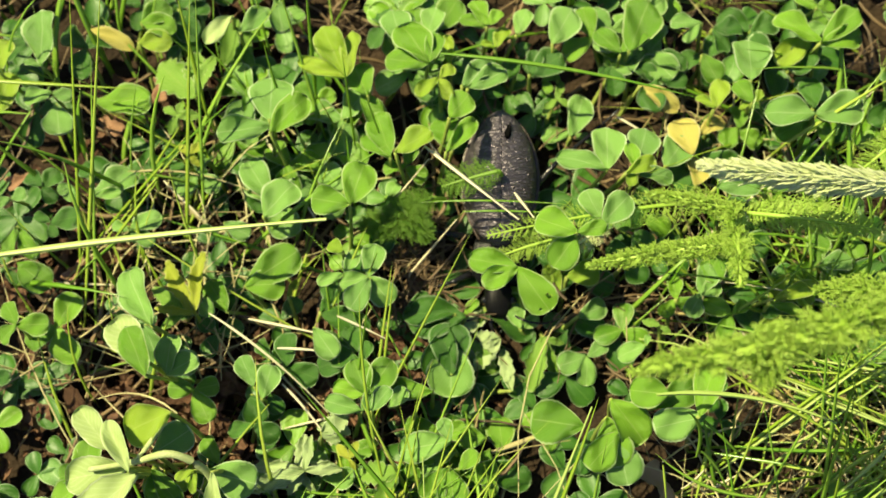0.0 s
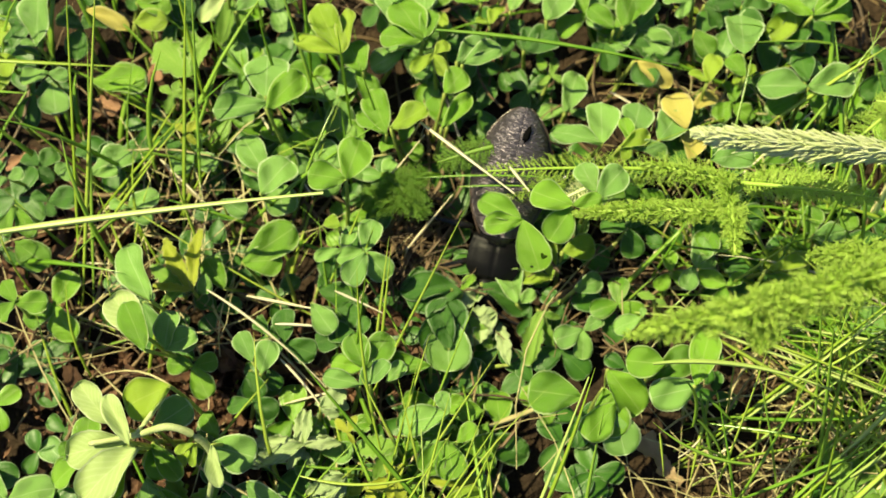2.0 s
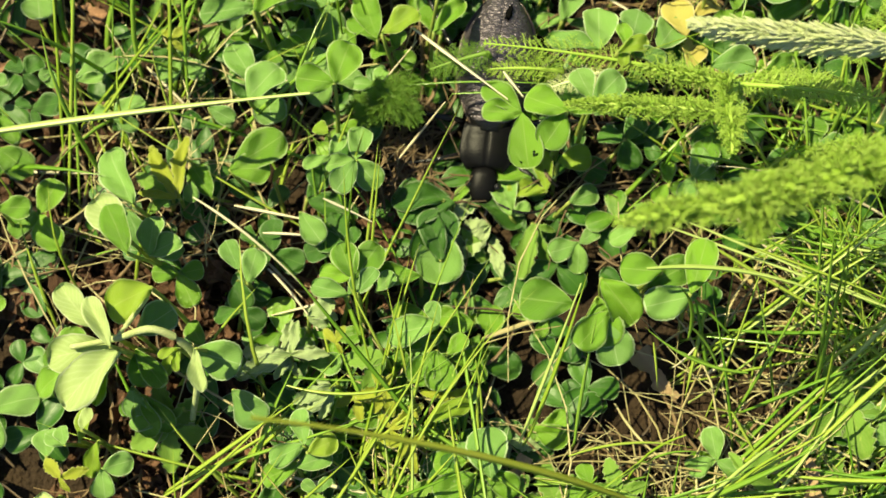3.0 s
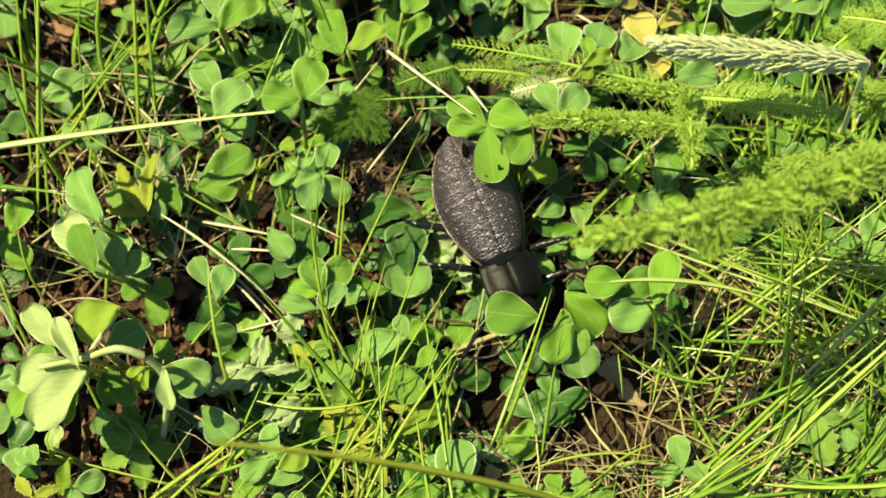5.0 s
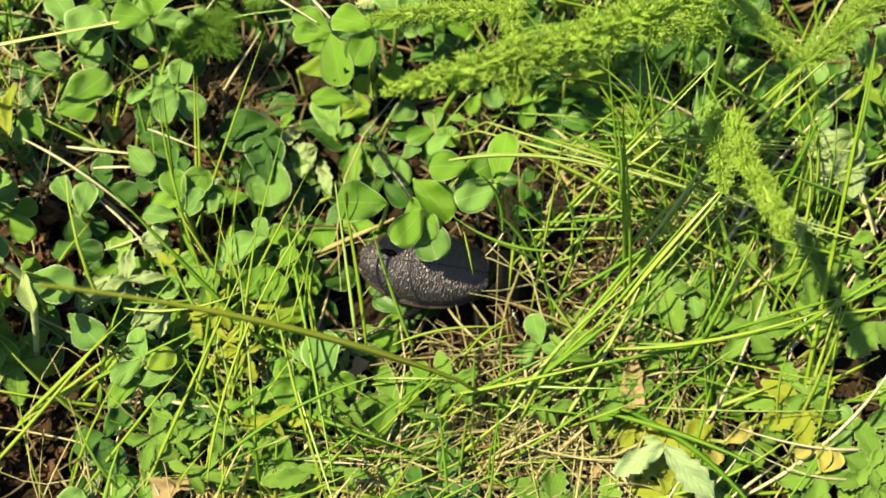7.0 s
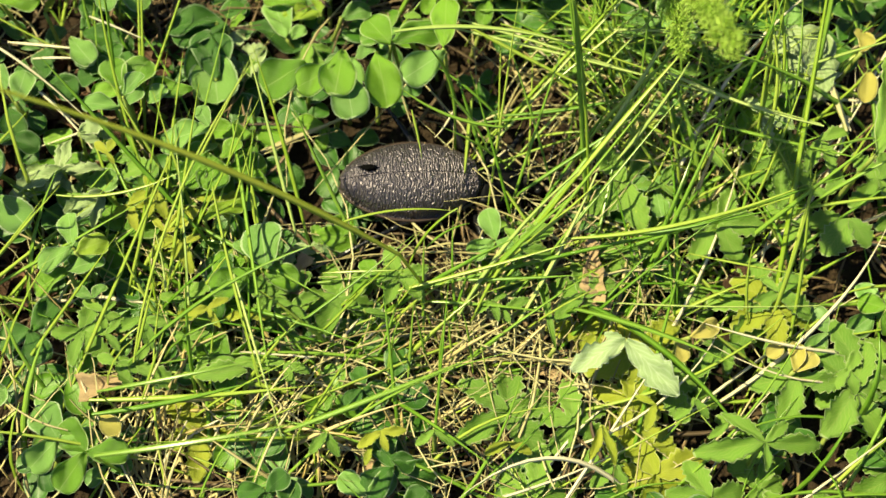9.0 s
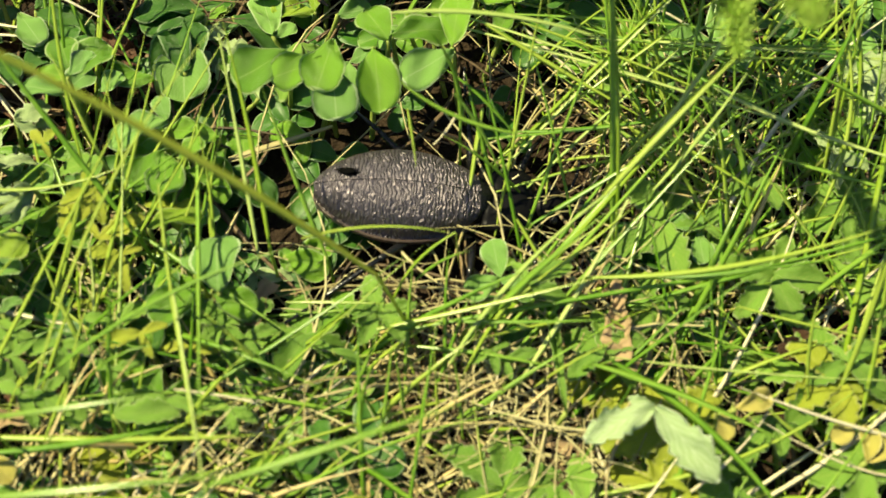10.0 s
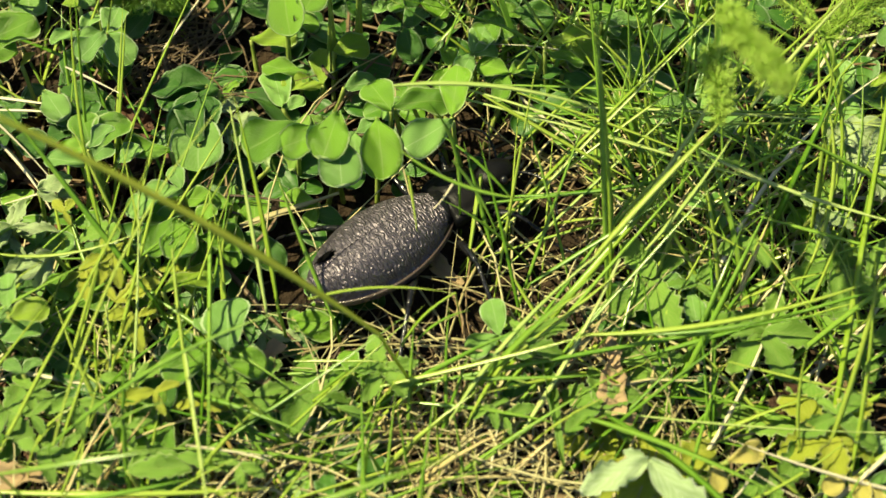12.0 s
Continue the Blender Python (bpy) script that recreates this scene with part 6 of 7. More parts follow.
blade("y", (-0.0428, 0.0249, 0.014), (-0.0436, 0.0387, 0.036), 0.00078, 0, 0)
blade("d", (-0.033, 0.022, 0.008), (-0.0229, 0.0059, 0.01), 0.00062, 0, 0)
blade("d", (-0.0515, 0.0139, 0.008), (-0.0428, 0.0053, 0.008), 0.00062, 0, 0)
blade("y", (-0.045, -0.0611, 0.006), (-0.0201, -0.0458, 0.024), 0.00085, 0, 0)
blade("g", (-0.042, -0.0588, 0.006), (-0.0073, -0.0483, 0.022), 0.0007, 0, 0)
blade("y", (-0.0342, -0.0738, 0.006), (-0.011, -0.054, 0.024), 0.00061, 0, 0)
blade("y", (-0.0248, -0.0768, 0.006), (0.0015, -0.0371, 0.03), 0.00069, 0, 0)
blade("y", (-0.014, -0.0599, 0.008), (-0.0054, -0.0459, 0.024), 0.00062, 0, 0)
blade("g", (0.0046, -0.0315, 0.01), (0.0113, -0.0804, 0.026), 0.00069, 0, 0)
blade("d", (-0.0231, -0.0589, 0.008), (-0.008, -0.0621, 0.008), 0.00072, 0, 0)
flake("rust_leaf", "rust-brown dead leaf on the soil", "dead leaf", M_RUST, -0.0391, -0.0507, 0.005, 0.00835, 0.00418, 20, 0.5, 0)
flake("rust_leaf", "rust-brown dead leaf on the soil", "dead leaf", M_RUST, -0.0414, -0.0629, 0.005, 0.00823, 0.00412, 80, 0.5, 0)
flake("rust_leaf", "rust-brown dead leaf on the soil", "dead leaf", M_RUST, -0.0351, -0.0574, 0.005, 0.0083, 0.00415, 140, 0.5, 0)
flake("rust_leaf", "rust-brown dead leaf on the soil", "dead leaf", M_RUST, -0.0432, -0.0461, 0.005, 0.00839, 0.00419, 50, 0.5, 0)
flake("rust_leaf", "rust-brown dead leaf on the soil", "dead leaf", M_RUST, -0.0318, -0.0494, 0.005, 0.00838, 0.00419, 100, 0.5, 0)
flake("dry_leaf", "yellowed dry leaf lying in dead grass", "dry leaf", M_BARK, -0.0217, -0.0751, 0.008, 0.00702, 0.00452, 10, 0.5, 0)
flake("dry_leaf", "yellowed dry leaf lying in dead grass", "dry leaf", M_BARK, 0.0125, -0.0616, 0.008, 0.0072, 0.00463, 60, 0.5, 0)

blade("y", (-0.0104, -0.0394, 0.0120), (-0.0133, -0.0103, 0.0300), 0.00057, 0, -0.0019)
blade("y", (-0.0100, -0.0737, 0.0200), (0.0157, -0.0309, 0.0400), 0.00049, 0, -0.0075, False)
blade("y", (0.0030, -0.0471, 0.0220), (0.0089, -0.0795, 0.0140), 0.00051, 0, 0.0010, False)
blade("g", (-0.0113, -0.0733, 0.0180), (0.0233, -0.0599, 0.0320), 0.00064, 0, -0.0053)
blade("y", (0.0217, -0.0550, 0.0220), (0.0414, -0.0537, 0.0200), 0.00049, 0, -0.0027, False)
blade("y", (0.0415, -0.0518, 0.0160), (0.0316, -0.0650, 0.0060), 0.00052, 0, 0.0056)
blade("c", (0.0405, -0.0682, 0.0100), (0.0612, -0.0489, 0.0220), 0.00078, 0, -0.0029, False)
blade("y", (0.0430, -0.0685, 0.0100), (0.0608, -0.0524, 0.0200), 0.00068, 0, -0.0042)
blade("y", (0.0649, -0.0407, 0.0140), (0.0827, -0.0285, 0.0240), 0.00073, 0, -0.0018)
blade("c", (0.0665, -0.0418, 0.0160), (0.0811, -0.0237, 0.0300), 0.00077, 0, 0.0007, False)
blade("c", (0.0860, -0.0244, 0.0200), (0.0963, -0.0163, 0.0340), 0.00069, 0, -0.0005, False)
blade("y", (0.0640, -0.0520, 0.0100), (0.0591, -0.0240, 0.0450), 0.00057, 0, 0.0018)
blade("y", (0.0286, -0.0637, 0.0100), (0.0602, -0.0604, 0.0220), 0.00072, 0, 0.0005)
blade("y", (0.0587, -0.0584, 0.0160), (0.0978, -0.0547, 0.0260), 0.00079, 0, 0.0042)
blade("g", (0.0629, -0.0575, 0.0140), (0.0880, -0.0578, 0.0220), 0.00068, 0, 0.0024)
blade("y", (0.0514, -0.0212, 0.0200), (0.0845, -0.0339, 0.0160), 0.00049, 0, -0.0010, False)
blade("g", (0.0557, -0.0156, 0.0140), (0.0806, -0.0246, 0.0180), 0.00044, 0, 0.0028)
blade("g", (0.0682, -0.0190, 0.0140), (0.1063, -0.0248, 0.0200), 0.00052, 0, 0.0028)
blade("y", (0.0721, -0.0235, 0.0140), (0.1058, -0.0274, 0.0200), 0.00052, 0, -0.0001)
blade("c", (0.0780, -0.0307, 0.0180), (0.1026, -0.0438, 0.0200), 0.00068, 0, 0.0019, False)
blade("y", (0.0940, -0.0171, 0.0280), (0.0918, -0.0457, 0.0100), 0.00064, 0, -0.0111, False)
blade("g", (0.1004, -0.0179, 0.0160), (0.0948, -0.0504, 0.0100), 0.00052, 0, -0.0058)
blade("y", (0.0917, -0.0744, 0.0080), (0.0954, -0.0552, 0.0300), 0.00076, 0, 0.0011)
blade("y", (0.0936, -0.0799, 0.0080), (0.0969, -0.0509, 0.0260), 0.00065, 0, 0.0018)
blade("g", (0.0588, -0.0696, 0.0140), (0.0839, -0.0818, 0.0160), 0.00095, 0, -0.0017)
blade("c", (0.0615, -0.0681, 0.0120), (0.0986, -0.0724, 0.0140), 0.00035, 0, 0.0011, False)
blade("y", (0.0789, -0.0620, 0.0140), (0.0990, -0.0683, 0.0160), 0.00041, 0, 0.0004)
blade("y", (0.0998, -0.0739, 0.0100), (0.0936, -0.0780, 0.0080), 0.00049, 0, 0.0000)
blade("d", (0.0417, -0.0382, 0.0240), (0.0386, -0.0412, 0.0210), 0.00040, 0, -0.0005, False)
blade("y", (0.0352, -0.0374, 0.0240), (0.0363, -0.0443, 0.0200), 0.00045, 0, -0.0002, False)
blade("g", (0.0492, -0.0423, 0.0260), (0.0329, -0.0356, 0.0300), 0.00060, 0, -0.0031, False)
blade("g", (0.0414, -0.0352, 0.0240), (0.0479, -0.0422, 0.0140), 0.00058, 0, -0.0016, False)
blade("g", (0.0466, -0.0355, 0.0120), (0.0622, -0.0383, 0.0200), 0.00054, 0, -0.0001)
blade("y", (0.0464, -0.0425, 0.0080), (0.0777, -0.0374, 0.0160), 0.00049, 0, -0.0008)
blade("y", (0.0248, -0.0706, 0.0060), (0.0346, -0.0619, 0.0140), 0.00040, 0, 0.0005)
blade("g", (0.0281, -0.0778, 0.0060), (0.0309, -0.0689, 0.0160), 0.00050, 0, -0.0013)
blade("g", (0.0312, -0.0782, 0.0060), (0.0332, -0.0665, 0.0180), 0.00050, 0, 0.0000)
blade("g", (0.0366, -0.0783, 0.0060), (0.0380, -0.0698, 0.0160), 0.00045, 0, -0.0009)
blade("g", (0.0421, -0.0773, 0.0060), (0.0406, -0.0683, 0.0160), 0.00045, 0, 0.0006)
blade("d", (0.0460, -0.0780, 0.0040), (0.0474, -0.0680, 0.0080), 0.00052, 0, -0.0009, False)
blade("d", (0.0472, -0.0683, 0.0050), (0.0511, -0.0778, 0.0040), 0.00047, 0, -0.0004, False)
blade("d", (0.0568, -0.0675, 0.0060), (0.0578, -0.0779, 0.0040), 0.00041, 0, -0.0009, False)
blade("c", (0.0519, -0.0633, 0.0100), (0.0463, -0.0619, 0.0120), 0.00040, 0, -0.0003, False)
blade("g", (0.0280, -0.0588, 0.0080), (0.0221, -0.0651, 0.0120), 0.00058, 0, 0.0003)
blade("y", (0.0185, -0.0593, 0.0100), (0.0331, -0.0611, 0.0140), 0.00046, 0, -0.0002)
blade("y", (0.0183, -0.0660, 0.0060), (0.0284, -0.0610, 0.0140), 0.00052, 0, 0.0003)
blade("g", (0.0361, -0.0563, 0.0100), (0.0433, -0.0545, 0.0160), 0.00046, 0, -0.0014)
blade("y", (-0.0239, -0.0436, 0.0140), (-0.0013, -0.0430, 0.0200), 0.00055, 0, 0.0036)
blade("d", (-0.0290, -0.0175, 0.0120), (-0.0196, -0.0182, 0.0120), 0.00055, 0, -0.0003, False)
blade("d", (-0.0279, -0.0237, 0.0120), (-0.0193, -0.0342, 0.0100), 0.00054, 0, -0.0009, False)
blade("d", (-0.0182, -0.0123, 0.0160), (-0.0100, -0.0160, 0.0140), 0.00047, 0, -0.0001, False)
blade("d", (0.0225, -0.0751, 0.0050), (0.0150, -0.0672, 0.0050), 0.00059, 0, 0.0008, False)
blade("y", (-0.0190, -0.0775, 0.0120), (0.0173, -0.0791, 0.0180), 0.00093, 0, 0.0011)
blade("g", (-0.0180, -0.0801, 0.0140), (0.0080, -0.0781, 0.0200), 0.00092, 0, 0.0011)
blade("y", (0.0042, -0.0578, 0.0180), (0.0093, -0.0850, 0.0100), 0.00052, 0, 0.0001)
blade("d", (0.0043, -0.0715, 0.0100), (0.0158, -0.0735, 0.0100), 0.00053, 0, -0.0009, False)
blade("y", (0.0132, -0.0847, 0.0060), (0.0212, -0.0766, 0.0120), 0.00047, 0, -0.0000)
blade("d", (-0.0165, -0.0873, 0.0040), (-0.0105, -0.0842, 0.0060), 0.00056, 0, 0.0001, False)
blade("d", (-0.0102, -0.0886, 0.0040), (-0.0046, -0.0815, 0.0080), 0.00055, 0, 0.0003, False)
blade("d", (-0.0027, -0.0875, 0.0040), (0.0013, -0.0811, 0.0080), 0.00049, 0, -0.0000, False)
blade("d", (-0.0069, -0.0850, 0.0050), (0.0022, -0.0810, 0.0070), 0.00055, 0, -0.0007, False)
blade("d", (-0.0012, -0.0807, 0.0060), (0.0025, -0.0894, 0.0040), 0.00055, 0, 0.0007, False)
blade("d", (0.0152, -0.0697, 0.0080), (0.0198, -0.0703, 0.0060), 0.00048, 0, -0.0017, False)
blade("d", (0.0242, -0.0668, 0.0080), (0.0173, -0.0736, 0.0060), 0.00054, 0, -0.0000, False)
blade("d", (0.0291, -0.0680, 0.0080), (0.0223, -0.0722, 0.0060), 0.00048, 0, 0.0006, False)
blade("s", (0.0435, -0.0774, 0.0050), (0.0557, -0.0799, 0.0050), 0.00060, 0, -0.0000, False)
blade("d", (0.0578, -0.0671, 0.0050), (0.0552, -0.0779, 0.0040), 0.00049, 0, -0.0002, False)
blade("d", (0.0527, -0.0653, 0.0060), (0.0522, -0.0786, 0.0040), 0.00043, 0, 0.0008, False)
blade("d", (0.0599, -0.0785, 0.0060), (0.0630, -0.0856, 0.0050), 0.00054, 0, 0.0006, False)
blade("d", (0.0630, -0.0860, 0.0050), (0.0557, -0.0888, 0.0050), 0.00048, 0, -0.0007, False)
blade("d", (0.0682, -0.0827, 0.0080), (0.0712, -0.0897, 0.0050), 0.00048, 0, -0.0000, False)
blade("d", (0.0642, -0.0846, 0.0060), (0.0754, -0.0895, 0.0050), 0.00042, 0, 0.0004, False)
blade("d", (0.0639, -0.0893, 0.0050), (0.0651, -0.0940, 0.0040), 0.00048, 0, 0.0003, False)
blade("d", (0.0710, -0.0590, 0.0080), (0.0721, -0.0638, 0.0060), 0.00056, 0, -0.0004, False)
blade("g", (0.0613, -0.0692, 0.0140), (0.0835, -0.0920, 0.0120), 0.00100, 0, -0.0046)
blade("y", (0.0879, -0.0735, 0.0100), (0.0878, -0.0621, 0.0200), 0.00054, 0, -0.0013)
blade("y", (0.0891, -0.0806, 0.0080), (0.0793, -0.0739, 0.0140), 0.00055, 0, -0.0003)
blade("c", (0.0755, -0.0803, 0.0060), (0.0828, -0.0929, 0.0060), 0.00043, 0, 0.0012, False)
blade("c", (0.0334, -0.0266, 0.0300), (0.0613, -0.0310, 0.0300), 0.00081, 0, -0.0037, False)
blade("y", (0.0595, -0.0521, 0.0280), (0.0786, -0.0340, 0.0350), 0.00090, 0, -0.0005, False)
blade("g", (0.0425, -0.0361, 0.0160), (0.0380, -0.0291, 0.0300), 0.00071, 0, 0.0032)
blade("g", (0.0362, -0.0588, 0.0080), (0.0247, -0.0620, 0.0120), 0.00054, 0, 0.0006)
blade("g", (0.0393, -0.0622, 0.0100), (0.0608, -0.0656, 0.0200), 0.00063, 0, 0.0004)
blade("c", (0.0618, -0.0311, 0.0120), (0.0795, -0.0453, 0.0140), 0.00053, 0, 0.0006, False)
blade("y", (0.0936, -0.0463, 0.0120), (0.0943, -0.0227, 0.0260), 0.00070, 0, 0.0057)
blade("s", (0.1082, -0.0343, 0.0140), (0.1101, -0.0419, 0.0120), 0.00129, 0, -0.0000, False)
blade("y", (0.0872, -0.0133, 0.0120), (0.0950, -0.0085, 0.0180), 0.00056, 0, 0.0002)
blade("y", (0.0937, -0.0232, 0.0140), (0.1046, -0.0134, 0.0220), 0.00064, 0, -0.0004)
blade("y", (0.0709, -0.0419, 0.0120), (0.0815, -0.0326, 0.0180), 0.00061, 0, -0.0000)
blade("g", (0.0654, -0.0419, 0.0100), (0.0611, -0.0204, 0.0340), 0.00080, 0, 0.0004)
blade("c", (0.1036, -0.0310, 0.0160), (0.1205, -0.0285, 0.0200), 0.00064, 0, -0.0003, False)
blade("g", (0.0867, -0.0396, 0.0140), (0.1108, -0.0489, 0.0160), 0.00063, 0, 0.0003)
blade("y", (0.0997, -0.0558, 0.0140), (0.1156, -0.0561, 0.0180), 0.00063, 0, -0.0005)
blade("g", (0.1030, -0.0537, 0.0120), (0.1153, -0.0492, 0.0200), 0.00071, 0, -0.0005)
blade("y", (-0.0531, -0.0714, 0.0060), (-0.0234, -0.0470, 0.0220), 0.00072, 0, 0.0009)
blade("c", (-0.0088, -0.0704, 0.0060), (-0.0078, -0.0517, 0.0140), 0.00057, 0, 0.0023, False)
blade("y", (-0.0073, -0.0621, 0.0100), (0.0018, -0.0293, 0.0240), 0.00062, 0, 0.0000)
blade("c", (-0.0035, -0.0702, 0.0100), (-0.0033, -0.0361, 0.0200), 0.00049, 0, 0.0009, False)
blade("y", (0.0083, -0.0577, 0.0080), (0.0066, -0.0364, 0.0200), 0.00049, 0, 0.0019)
blade("y", (0.0084, -0.0528, 0.0080), (0.0098, -0.0381, 0.0180), 0.00056, 0, -0.0025)
blade("y", (0.0459, -0.0316, 0.0140), (0.0433, -0.0457, 0.0080), 0.00079, 0, -0.0000)
blade("y", (0.0463, -0.0215, 0.0200), (0.0700, -0.0342, 0.0140), 0.00072, 0, 0.0004, False)
blade("c", (0.0497, -0.0706, 0.0080), (0.0642, -0.0489, 0.0200), 0.00079, 0, 0.0011, False)
blade("y", (0.0430, -0.0632, 0.0100), (0.0650, -0.0498, 0.0200), 0.00078, 0, 0.0013)
blade("g", (0.0526, -0.0480, 0.0100), (0.0714, -0.0398, 0.0200), 0.00072, 0, 0.0000)
blade("g", (0.0510, -0.0344, 0.0120), (0.0782, -0.0340, 0.0180), 0.00073, 0, 0.0019)
blade("c", (0.0692, -0.0448, 0.0140), (0.0803, -0.0334, 0.0260), 0.00072, 0, 0.0009, False)
blade("y", (0.0693, -0.0354, 0.0160), (0.0852, -0.0462, 0.0140), 0.00066, 0, 0.0004)
blade("y", (0.0502, -0.0481, 0.0120), (0.0564, -0.0578, 0.0080), 0.00066, 0, -0.0000)
blade("g", (0.0403, -0.0710, 0.0060), (0.0406, -0.0538, 0.0160), 0.00057, 0, -0.0010)
blade("g", (0.0345, -0.0708, 0.0060), (0.0358, -0.0555, 0.0160), 0.00057, 0, -0.0004)
blade("g", (0.0384, -0.0714, 0.0060), (0.0434, -0.0594, 0.0140), 0.00058, 0, -0.0001)
blade("s", (0.0087, -0.0354, 0.0060), (0.0239, -0.0300, 0.0060), 0.00111, 0, 0.0001, False)

# ---- what nobody could count ----
TURF = [
    (0.053, -0.019, 0.014, 51, 0.039, 0.00073, 60, 1.0),
    (0.068, -0.027, 0.014, 51, 0.039, 0.00073, 120, 1.1),
    (0.042, -0.033, 0.012, 40, 0.039, 0.00073, 60, 0.8999999999999999),
    (0.069, -0.011, 0.012, 37, 0.039, 0.00063, 150, 1.1),
    (0.033, -0.011, 0.01, 30, 0.0325, 0.00063, 60, 0.8999999999999999),
    (0.002, -0.035, 0.014, 27, 0.0325, 0.00063, 80, 0.8999999999999999),
    (-0.032, 0.019, 0.012, 37, 0.0286, 0.00053, 150, 1.2),
    (-0.067, 0.004, 0.014, 20, 0.039, 0.00073, 90, 0.7),
    (-0.05, 0.047, 0.014, 17, 0.039, 0.00063, 100, 0.8999999999999999),
    (0.076, 0.037, 0.012, 37, 0.0364, 0.00063, 200, 1.2),
    (0.034, 0.034, 0.012, 17, 0.039, 0.00063, 200, 1.2),
    (-0.018, 0.037, 0.012, 13, 0.039, 0.00063, 100, 0.8),
    (0.016, -0.069, 0.014, 20, 0.0325, 0.00073, 60, 0.8999999999999999),
    (0.042, -0.065, 0.012, 24, 0.0338, 0.00073, 70, 0.8999999999999999),
    (0.077, -0.047, 0.014, 24, 0.039, 0.00073, 160, 1.1),
    (0.065, -0.019, 0.012, 17, 0.0364, 0.00063, 150, 1.1),
    (0.105, -0.048, 0.014, 14, 0.039, 0.00073, 150, 1.1),
    (-0.026, -0.069, 0.014, 17, 0.0325, 0.00073, 70, 0.8999999999999999),
    (-0.01, -0.068, 0.014, 16, 0.0325, 0.00073, 70, 0.8999999999999999),
    (0.033, -0.073, 0.01, 24, 0.0312, 0.00084, 80, 0.8),
    (0.053, -0.059, 0.012, 16, 0.0338, 0.00073, 60, 1.1),
    (0.081, -0.041, 0.014, 19, 0.039, 0.00073, 60, 1.2),
    (0.076, -0.006, 0.012, 17, 0.039, 0.00073, 100, 0.8999999999999999),
    (0.102, -0.021, 0.014, 17, 0.039, 0.00073, 150, 1.2),
    (-0.018, -0.053, 0.014, 16, 0.039, 0.00073, 60, 1.0),
    (0, -0.062, 0.012, 12, 0.0338, 0.00073, 40, 1.1),
    (-0.019, -0.007, 0.014, 8, 0.039, 0.00073, 70, 0.8999999999999999),
    (0.099, -0.06, 0.014, 9, 0.039, 0.00073, 60, 1.2),
]
TURF_YELLOW = [
    (0.063, -0.031, 0.016, 78, 0.0378, 0.0006, 150, 1.25),
    (0.052, -0.035, 0.014, 54, 0.0324, 0.0006, 60, 1.05),
    (-0.06, -0.015, 0.016, 30, 0.0351, 0.0006, 100, 0.9500000000000001),
    (-0.038, -0.002, 0.014, 24, 0.027, 0.0005, 90, 0.9500000000000001),
    (0.007, -0.039, 0.016, 48, 0.0297, 0.0005, 90, 0.9500000000000001),
    (0.078, 0.034, 0.012, 42, 0.0351, 0.0006, 200, 1.25),
    (0.026, -0.07, 0.016, 85, 0.027, 0.0006, 70, 1.05),
    (-0.01, -0.072, 0.016, 70, 0.027, 0.0006, 60, 1.05),
    (0.063, -0.032, 0.014, 55, 0.0324, 0.0006, 140, 1.15),
    (0.086, -0.059, 0.016, 40, 0.0351, 0.0006, 120, 1.15),
    (-0.031, -0.07, 0.014, 40, 0.027, 0.0006, 60, 1.05),
    (0.025, -0.069, 0.014, 65, 0.027, 0.0007, 50, 1.15),
    (0.049, -0.068, 0.014, 45, 0.027, 0.0006, 60, 1.15),
    (0.071, -0.055, 0.014, 50, 0.0297, 0.0006, 60, 1.15),
    (0.087, -0.026, 0.016, 40, 0.0351, 0.0006, 90, 1.15),
    (-0.009, -0.057, 0.016, 35, 0.0297, 0.0006, 60, 1.05),
]
STRAW = [
    (0.063, -0.031, 0.022, 156, 0.0378, 0.00039),
    (-0.039, 0.004, 0.02, 54, 0.0294, 0.00033),
    (-0.061, -0.011, 0.02, 42, 0.0294, 0.00033),
    (0.026, -0.072, 0.03, 216, 0.0294, 0.00033),
    (0.064, -0.028, 0.022, 18, 0.0294, 0.00033),
    (-0.016, -0.072, 0.03, 156, 0.0252, 0.00033),
    (0.071, -0.05, 0.022, 36, 0.0294, 0.00033),
    (0.053, -0.071, 0.016, 120, 0.0294, 0.00039),
    (0.051, 0.022, 0.015, 36, 0.0252, 0.00033),
    (0.056, -0.019, 0.014, 8, 0.0252, 0.00026),
]
RUST = [
    (-0.043, -0.054, 0.014, 110, 0.006, 0.0028),
    (-0.039, -0.03, 0.014, 90, 0.006, 0.0024),
    (-0.027, -0.026, 0.012, 70, 0.006, 0.0022),
    (-0.066, -0.028, 0.014, 90, 0.006, 0.0026),
    (-0.015, -0.02, 0.012, 70, 0.01, 0.001),
    (-0.07, 0.002, 0.016, 80, 0.006, 0.0026),
    (-0.04, -0.048, 0.014, 100, 0.007, 0.0028),
    (-0.039, 0.036, 0.014, 40, 0.01, 0.001),
]
BROWN = [
    (0, 0.018, 0.13, 420, 0.0182, 0.00066),
    (0, -0.025, 0.13, 450, 0.0182, 0.00066),
    (0.05, -0.044, 0.13, 400, 0.0208, 0.00055),
    (0.061, -0.02, 0.016, 70, 0.0208, 0.00044),
    (0.058, -0.028, 0.02, 70, 0.0208, 0.00044),
    (-0.004, -0.002, 0.012, 160, 0.0156, 0.00044),
    (0.017, -0.022, 0.016, 150, 0.0156, 0.00044),
    (0.053, -0.071, 0.02, 160, 0.0182, 0.00066),
]
